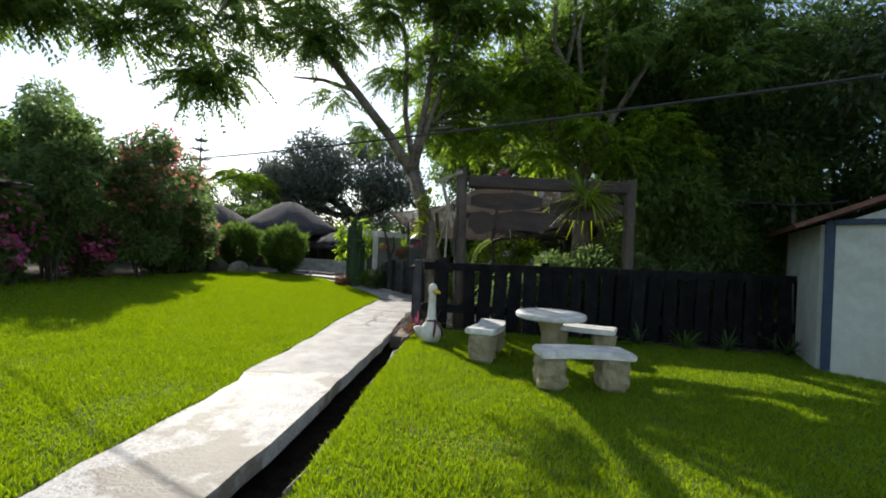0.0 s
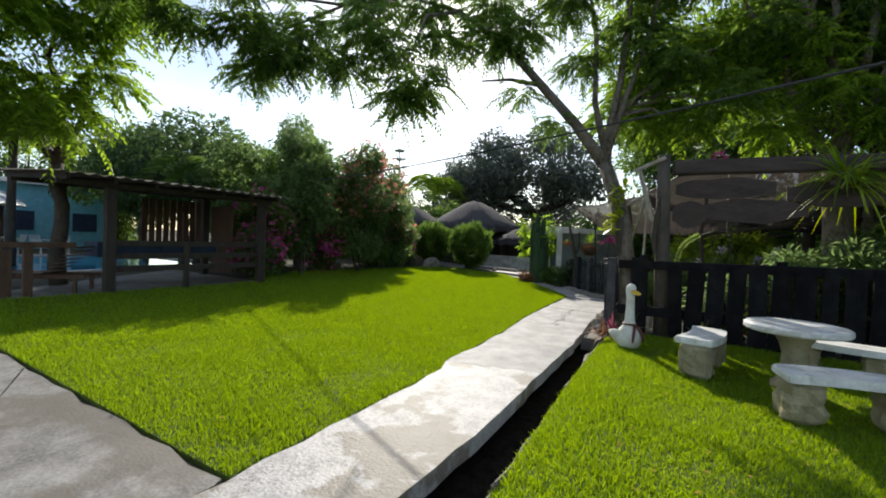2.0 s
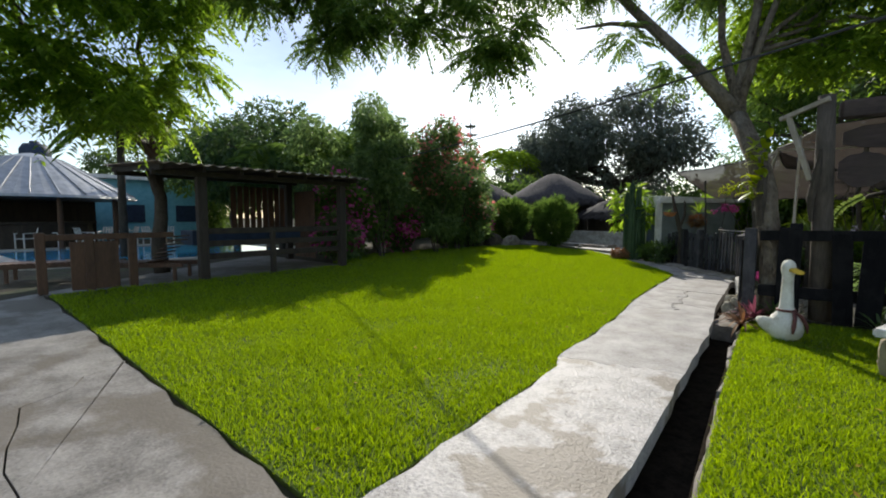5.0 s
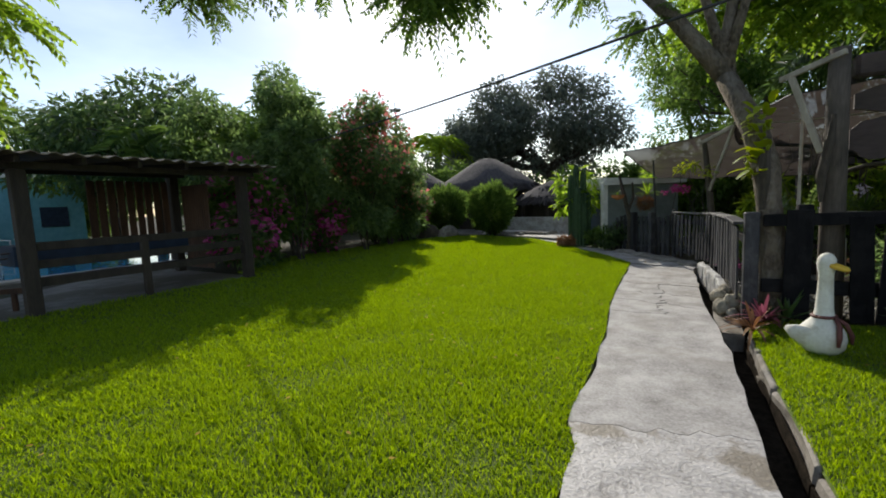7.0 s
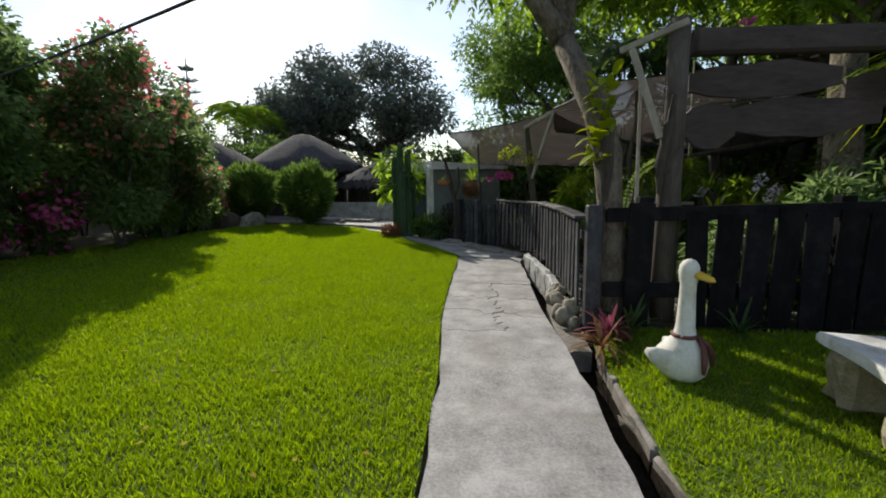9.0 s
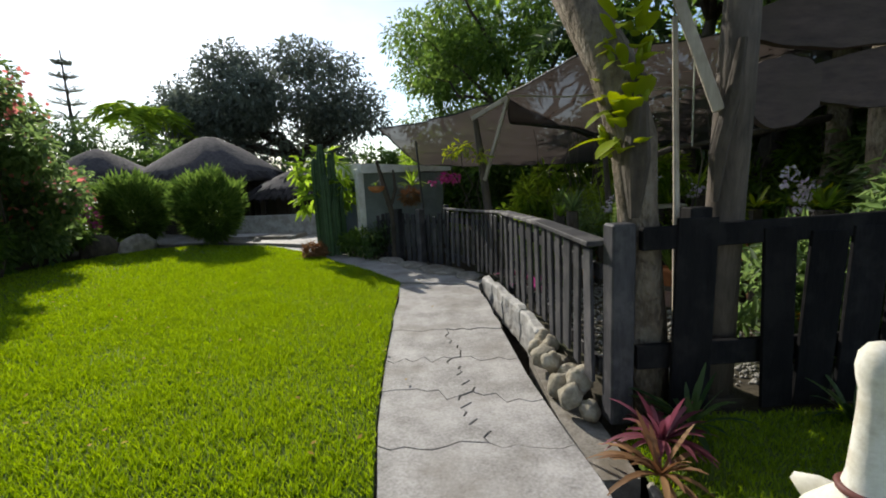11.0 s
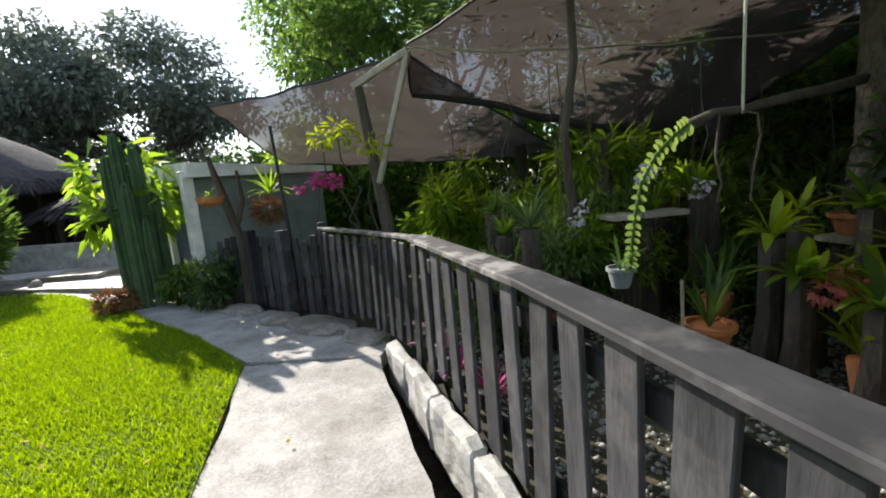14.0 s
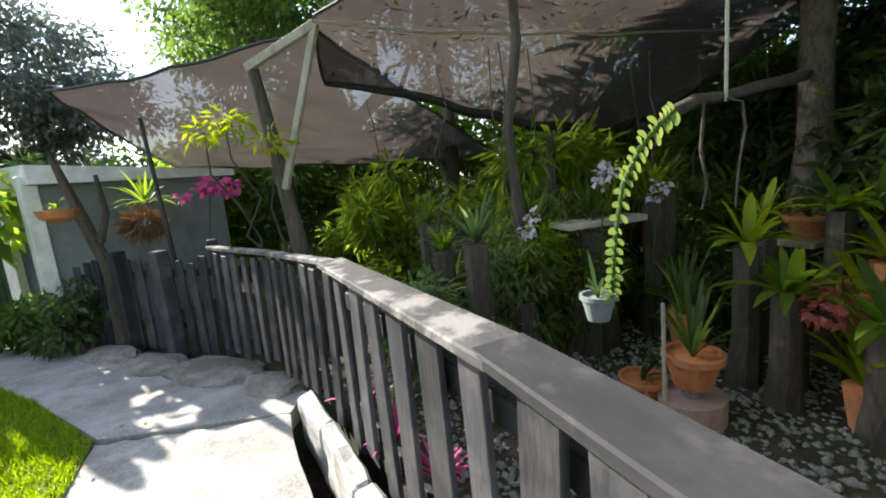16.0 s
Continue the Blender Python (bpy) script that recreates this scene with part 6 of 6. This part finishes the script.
pot("flower_pot", (2.3, 11.25, 0.85), 0.17, 0.18, M_TERRACOTTA, "clay pot on a timber stand", L_DARK, 14, 0.4, 0.03, 1.0)
pot("flower_pot", (1.35, 9.95, 0.15), 0.14, 0.16, M_TERRACOTTA, "red pot with bright strap leaves", L_YELLOW, 18, 0.5, 0.03, 0.9)
pot("hanging_pot", (-0.24, 10.83, 0.82), 0.085, 0.13, M_STUCCO, "small pale grey pot hung among the leaves", L_DARK, 10, 0.25, 0.012, 0.8)
stand = thing("timber_stand", "small timber stand with a flat top", "stand", (2.3, 11.25, 0.03))
part("top", beam((-0.22, 0, 0.79), (0.22, 0, 0.79), 0.3, 0.05), M_PALEPOLE, stand)
for x in (-0.15, 0.15):
    part("leg", upright(x, 0, 0, 0.77, 0.06, 0.08), M_OLDWOOD, stand)
shelf = thing("plant_shelf", "rough plank shelf on a dark stump", "shelf", (0.75, 12.1, 0.03))
part("stump", tube([(0, 0, 0), (0, 0, 1.05)], [0.26, 0.22], 14, None, 0.3), M_DARKBARK, shelf)
part("board", beam((-0.35, -0.15, 1.09), (0.4, -0.2, 1.09), 0.25, 0.05), M_PALEPOLE, shelf)
stick = thing("plant_stake", "thin pale wooden stake", "stake", (0.3, 10.9, 0.03))
part("stake", tube([(0, 0, 0), (-0.02, 0, 0.75)], [0.013, 0.011], 7), M_PALEPOLE, stick)
stone(1.75, 10.45, 0.18, 0.16, 12, M_STONE, "stone", "pale rounded stone among the orchids", 0.8)
butter = thing("butterfly_ornament", "small orange butterfly ornament on a clay pot", "ornament", (0.33, 11.02, 0.2))
v, f = leaf_arrays(np.zeros((4, 3)), np.array([[1, 0, 0.5], [-1, 0, 0.5], [0.8, 0, -0.4], [-0.8, 0, -0.4]]), np.tile([0, -1.0, 0], (4, 1)), 0.09, 0.06, 0.0)
raw("wings", v, f, M_BEAK, butter)

# the leafy hanging vine
vine = thing("hanging_vine", "pale green vine with paired round leaves, hanging in an arc", "vine", (0.02, 10.75, 0))
line = [(0.16, 0, 1.8), (0.06, 0, 1.74), (-0.07, 0, 1.63), (-0.17, 0, 1.48), (-0.22, 0, 1.25), (-0.24, 0, 1.08), (-0.25, 0, 0.95)]
part("stem", tube(line, [0.011] * 7, 6), L_MID, vine)
for k in range(24):
    s = k / 23 * 5.99
    i = int(s)
    p = np.array(line[i]) * (1 - s + i) + np.array(line[i + 1]) * (s - i)
    along_stem = unit(np.array(line[i + 1], float) - np.array(line[i]))
    across = unit(np.cross(along_stem, [0, 1.0, 0]))
    for sg in (-1, 1):
        ln = rng.uniform(0.06, 0.085) * (1 - 0.35 * k / 23)
        d = unit(across * sg + along_stem * 0.35 + np.array([0, rng.uniform(-0.45, 0.1), 0]))
        wide = unit(np.cross(d, [0, -1.0, 0.5]))
        up = np.cross(wide, d)
        v = [p + d * ln * (0.5 - 0.5 * math.cos(a)) + wide * ln * 0.3 * math.sin(a) + up * ln * 0.12 * math.sin(a) ** 2 for a in np.linspace(0, 2 * math.pi, 11)[:-1]]
        raw("leaf", v, [tuple(range(10))], L_PALELEAF, vine)
bough = thing("hanging_bough", "dark crooked bough with bare roots holding the vine", "branch", (0.2, 10.82, 0))
part("bough", tube([(-0.08, 0, 1.7), (0.06, 0.01, 1.8), (0.25, 0.02, 1.86), (0.5, 0.05, 1.88), (0.95, 0.15, 1.95), (1.7, 0.4, 2.05), (2.7, 0.8, 2.2)], [0.02, 0.03, 0.034, 0.032, 0.034, 0.04, 0.045], 10, None, 0.5), M_DARKBARK, bough, "", True)
part("cane", tube([(0.44, 0, 3.2), (0.445, 0, 2.3), (0.45, 0, 1.85)], [0.01, 0.01, 0.009], 7), M_ROPE, bough, "pale upright cane")
part("root", tube([(0.43, -0.02, 1.86), (0.52, -0.04, 1.84), (0.55, -0.04, 1.7), (0.52, -0.03, 1.5), (0.5, -0.03, 1.28)], [0.007, 0.008, 0.007, 0.006, 0.005], 6), M_OLDWOOD, bough, "thin pale aerial root")
part("root", tube([(0.25, -0.02, 1.84), (0.22, -0.03, 1.6), (0.27, -0.03, 1.42), (0.24, -0.03, 1.3)], [0.007, 0.008, 0.007, 0.005], 6), M_OLDWOOD, bough, "thin pale aerial root")

# fine tangled planting between the fence and the net
r5 = random.Random(31)
for k in range(22):
    x, y = r5.uniform(-0.7, 3.0), r5.uniform(11.7, 13.6)
    h = r5.uniform(0.35, 0.75)
    shrub("garden_plant", "tangled small-leaved plant among the orchids", (x, y, 0.03), (0.34, 0.3, h), 1300, 0.1, 0.028, (L_HEDGE, L_MID, L_BRIGHT, L_HEDGE)[k % 4], 9, 0.22, None, 0, "plant")
# dense planting under the net
r2 = random.Random(9)
for k in range(52):
    x, y = r2.uniform(-1.0, 6.5), r2.uniform(12.6, 17.5)
    if x < -0.4 - (y - 12.5) * 0.1:
        x += 1.5
    kind_of = k % 4
    h = r2.uniform(0.6, 1.5)
    if kind_of == 0:
        bromeliad((x, y, 0.03 + h * 0.4), 40, 0.7, 0.022, L_MID, "strap-leaved orchid plant under the net", 0.7, "plant", "orchid_plant")
    else:
        shrub("garden_plant", "leafy shade plant under the net", (x, y, 0.03), (0.5, 0.45, h * 0.75), 1000, 0.22, 0.05, (L_MID, L_MID, L_BRIGHT, L_BRIGHT)[kind_of], 9, 0.26, None, 0, "plant")
for x, y, z, m in [(0.75, 12.0, 1.15, L_MID), (1.1, 12.2, 1.1, L_BRIGHT), (1.5, 12.3, 0.9, L_BRIGHT), (0.4, 12.3, 1.1, L_MID), (1.3, 11.9, 1.2, L_BRIGHT), (1.9, 12.6, 0.9, L_MID)]:
    p = bromeliad((x, y, z), 44, 0.42, 0.016, m, "leafy potted orchid on the shelf", 0.75, "plant", "orchid_plant")
for x, y, h in [(1.5, 9.25, 0.75), (2.2, 9.4, 0.9), (2.8, 9.7, 0.9), (3.5, 9.7, 0.8), (4.4, 9.8, 0.9), (0.6, 9.15, 0.6), (5.4, 9.9, 0.9), (2.2, 9.8, 0.95), (3.1, 9.3, 0.95), (4.0, 9.4, 0.95), (4.9, 9.5, 0.95)]:
    shrub("garden_plant", "sunlit leafy plant behind the black fence", (x, y, 0.03), (0.42, 0.36, h), 1500, 0.15, 0.045, L_HEDGE, 13, 0.26, L_LILAC if x < 1 else None, 12, "plant")
for x, y, z, cnt, ln, w, m in [(1.15, 10.35, 0.25, 26, 0.45, 0.03, L_YELLOW), (1.9, 10.2, 0.4, 30, 0.55, 0.03, L_YELLOW), (2.1, 10.9, 0.5, 24, 0.5, 0.03, L_BRIGHT), (0.1, 12.1, 0.5, 30, 0.6, 0.02, L_MID), (-0.3, 12.6, 0.5, 34, 0.6, 0.02, L_MID), (0.35, 12.9, 0.8, 36, 0.7, 0.022, L_BRIGHT), (1.2, 13.0, 0.9, 36, 0.7, 0.022, L_MID), (1.9, 13.2, 1.0, 30, 0.7, 0.025, L_BRIGHT), (0.95, 11.3, 0.45, 26, 0.6, 0.014, L_MID), (1.2, 11.5, 0.4, 26, 0.6, 0.014, L_BRIGHT)]:
    p = bromeliad((x, y, z), cnt, ln, w, m, "potted strap-leaved orchid in the garden", 0.75, "plant", "orchid_plant")
    part("pot", lathe([(0.07, -0.22), (0.1, -0.05), (0.11, 0.02), (0.09, 0.02)], 14), M_TERRACOTTA, p, "clay pot")
    part("stump", tube([(0, 0, 0.02 - z), (0, 0, -0.2)], [0.1, 0.09], 9, None, 0.3), M_DARKBARK, p) if z > 0.3 else None
spray = thing("flowering_orchid", "pale pink and lilac orchid sprays above strap leaves", "orchid", (1.2, 10.5, 0.03))
part("stem", tube([(0, 0, 0.2), (-0.03, 0, 0.6), (-0.15, -0.05, 0.85)], [0.008, 0.007, 0.004], 6), L_MID, spray)
foliage("blossom", [(-0.12, 0, 0.72), (-0.22, 0, 0.66), (0.0, 0, 0.7)], [0.1, 0.08, 0.08], 130, 0.06, 0.045, L_SALMON, spray)
spray2 = thing("flowering_orchid", "white and lilac orchid flowers on thin stems", "orchid", (1.5, 10.3, 0.03))
part("stem", tube([(0, 0, 0.2), (0.0, 0, 0.9), (0.05, -0.05, 1.35)], [0.008, 0.007, 0.004], 6), L_MID, spray2)
foliage("blossom", [(0.05, 0, 1.3), (0.1, 0, 1.05), (-0.05, 0, 1.15)], [0.09, 0.09, 0.09], 60, 0.06, 0.05, L_LILAC, spray2)
# leafy potted orchids crowding the benches, and the sunlit ones by the fence
r4 = random.Random(21)
for k in range(26):
    x, y = r4.uniform(-0.5, 1.9), r4.uniform(11.6, 13.2)
    z = r4.uniform(0.55, 1.35)
    p = bromeliad((x, y, z), 36, r4.uniform(0.28, 0.46), r4.uniform(0.009, 0.02), (L_HEDGE, L_MID, L_BRIGHT)[k % 3], "leafy green orchid growing on a dark stump", 0.8, "plant", "orchid_plant")
    part("stump", tube([(0, 0, 0.02 - z), (0.02, 0, -0.6 * z), (0, 0, 0.0)], [0.12, 0.1, 0.08], 9, None, 0.35), M_DARKBARK, p)
for x, y, z, n, s, w in [(1.25, 9.75, 0.5, 16, 0.45, 0.055), (1.55, 10.05, 0.65, 16, 0.5, 0.055), (1.0, 9.6, 0.25, 14, 0.4, 0.05), (1.85, 10.55, 0.8, 18, 0.5, 0.05), (0.8, 9.45, 0.3, 16, 0.38, 0.045)]:
    p = bromeliad((x, y, z), n, s, w, L_YELLOW, "broad yellow-green orchid leaves in the sun", 0.95, "plant", "orchid_plant")
    part("pot", lathe([(0.08, -0.2), (0.11, -0.04), (0.125, 0.02), (0.1, 0.02)], 14), M_TERRACOTTA, p, "reddish clay pot")
    part("stump", tube([(0, 0, 0.02 - z), (0, 0, -0.19)], [0.11, 0.09], 9, None, 0.35), M_DARKBARK, p)
for k in range(16):
    x, y = r4.uniform(1.0, 2.7), r4.uniform(9.6, 11.3)
    z = r4.uniform(0.4, 1.15)
    p = bromeliad((x, y, z), 18, r4.uniform(0.35, 0.55), r4.uniform(0.03, 0.05), (L_YELLOW, L_BRIGHT)[k % 2], "arching orchid leaves on a stump beside the fence", 0.9, "plant", "orchid_plant")
    part("stump", tube([(0, 0, 0.02 - z), (0.02, 0, -0.6 * z), (0, 0, 0.0)], [0.11, 0.09, 0.07], 9, None, 0.35), M_DARKBARK, p)
for x, y, z in [(0.55, 11.7, 1.5), (1.35, 10.4, 1.5), (1.6, 10.5, 1.35), (1.2, 11.8, 1.35), (0.1, 12.0, 1.2)]:
    p = thing("flowering_orchid", "small white orchid flowers on a thin stem", "orchid", (x, y, 0.03))
    part("stem", tube([(0, 0, 0), (0.02, 0, z * 0.6), (0.06, -0.05, z)], [0.01, 0.008, 0.004], 6), L_MID, p)
    foliage("blossom", [(0.06, -0.05, z), (0.02, -0.03, z - 0.1)], [0.07, 0.06], 40, 0.05, 0.045, L_LILAC, p)
r3 = random.Random(4)
for k in range(24):
    x, y = r3.uniform(-0.6, 3.6), r3.uniform(11.8, 15.5)
    root = thing("hanging_root", "thin bare stem hanging below the net", "stem", (x, y, 0))
    part("stem", limb((0, 0, 0.5), (r3.uniform(-0.2, 0.2), 0, 2.5), 0.008, 0.005, 0, 6, 0.06, 5), M_OLDWOOD, root)
bg = shrub("variegated_bush", "sunny pale green bush behind the fence", (-0.75, 12.9, 0.03), (0.35, 0.35, 0.35), 900, 0.1, 0.04, L_BRIGHT, 9, 0.2)
for x, y in ((-1.22, 11.3), (-1.12, 10.9), (-1.3, 11.75)):
    bromeliad((x, y, 0.2), 26, 0.28, 0.014, L_PINK, "pink-leaved spiky plant behind the fence boards", 0.7)
bush2 = thing("potted_tree", "forked bare trunk with clay bowl and ferns by the shed", "plant", (-3.35, 14.75, 0.02))
part("trunk", tube([(0, 0, 0), (0.02, 0, 0.9), (-0.12, 0, 1.5), (-0.25, 0, 2.1)], [0.07, 0.06, 0.055, 0.03], 9, None, 0.3), M_DARKBARK, bush2)
part("limb", tube([(0.0, 0, 1.2), (0.1, 0, 1.5), (0.08, 0, 1.9)], [0.04, 0.035, 0.02], 8), M_DARKBARK, bush2)
part("bowl", lathe([(0.06, 1.45), (0.15, 1.5), (0.18, 1.58), (0.16, 1.58)], 16, None, (-0.28, -0.05, 0)), M_TERRACOTTA, bush2, "clay bowl")
strap_leaves(bush2, (-0.3, 0, 1.58), 14, 0.2, 0.012, L_BRIGHT, 1.0)
strap_leaves(bush2, (0.45, 0.1, 1.55), 36, 0.5, 0.015, L_BRIGHT, 0.9, "fern")
foliage("dry_root", [(0.4, 0.05, 1.35)], [0.2], 500, 0.12, 0.012, L_BROWNLEAF, bush2)
shrub("garden_plant", "tangled dark shrub by the grey shed wall", (-3.75, 14.85, 0.05), (0.3, 0.25, 0.45), 900, 0.12, 0.05, L_DARK, 10, 0.2)
shrub("garden_plant", "green shrub by the grey shed corner", (-4.35, 15.25, 0.08), (0.25, 0.25, 0.4), 700, 0.12, 0.05, L_MID, 8, 0.2)
flowery = thing("flowering_orchid", "pink and white orchid sprays by the dark pole", "orchid", (-2.3, 14.2, 0))
part("stem", tube([(0, 0, 0), (0, 0, 1.0), (0.1, 0, 1.6)], [0.012, 0.01, 0.006], 6), M_DARKBARK, flowery)
foliage("blossom", [(0.1, 0, 1.7), (0.28, 0, 1.68), (-0.15, 0, 1.62)], [0.09, 0.09, 0.05], 110, 0.08, 0.07, L_PINK, flowery)
part_tree = thing("young_tree", "slender shrub with yellow-green leaf tips by the net post", "shrub", (-1.9, 13.2, 0.03))
for q in [(0.0, 0.0, 2.14), (0.32, 0.0, 2.0), (-0.16, 0.0, 2.08)]:
    part("stem", limb((0.25, 0.3, 0.0), q, 0.016, 0.006, 0.1, 6, 0.06, 6), M_DARKBARK, part_tree)
    foliage("leaves", [q, (q[0] + 0.1, q[1], q[2] - 0.02)], [0.12, 0.1], 46, 0.12, 0.032, L_YELLOW, part_tree)
big_trunk = thing("garden_tree", "bare dark trunk in the orchid garden", "tree", (2.85, 11.6, 0))
part("trunk", limb((0, 0, 0), (0.1, 0, 3.4), 0.16, 0.12, 0, 6, 0.03, 12), M_BARK, big_trunk, smooth=True)
pinkv = thing("bougainvillea_spray", "magenta flower spray over the sign beam", "flowers", (0.45, 9.0, 2.98))
foliage("blossom", [(0, 0, 0.05), (-0.3, 0, 0.0), (0.35, 0, 0.02)], [0.12, 0.06, 0.06], 60, 0.06, 0.055, L_PINK, pinkv)

# ---- overhead cable, fallen leaves ----
cable = thing("overhead_cable", "thin black overhead cable across the garden", "cable")
pts = []
a, b = Vector((-14.0, 11.3, 3.5)), Vector((9.0, 0.8, 2.9))
for k in range(25):
    s = k / 24
    p = a.lerp(b, s)
    p.z -= 0.42 * 4 * s * (1 - s)
    pts.append(p)
part("cable", tube(pts, [0.012] * 25, 6), M_WIRE, cable)
pole = thing("utility_pole", "dark timber pole holding the cable", "pole", (-14.0, 11.3, 0.2))
part("pole", tube([(0, 0, 0), (0, 0, 3.4)], [0.08, 0.06], 9), M_DARKWOOD, pole)
n = 260
lx, ly = np.concatenate([rng.uniform(-9, -2.4, 170), rng.uniform(-0.4, 3, 90)]), np.concatenate([rng.uniform(2.4, 13, 170), rng.uniform(2, 8, 90)])
lz = np.array([gz(a) for a in lx]) + 0.045
v, f = leaf_arrays(np.stack([lx, ly, lz], 1), np.stack([rng.normal(0, 1, n), rng.normal(0, 1, n), rng.normal(0, 0.15, n)], 1), np.tile([0, 0, 1.0], (n, 1)), 0.05, 0.03, 0.1)
tagged(raw("fallen_leaves", v, f, L_FALLEN), "yellow fallen leaves on the lawn", "leaves", kind="stuff")
tree("shade_tree", "dense dark tree behind the black fence", (8.6, 16.8, 0), (8.5, 16.6, 3.0), 0.24, (8.6, 16.2, 6.4), (4.4, 1.8, 3.6), 56, 1.1, 18000, 0.22, 0.1, L_DARK, M_DARKBARK)
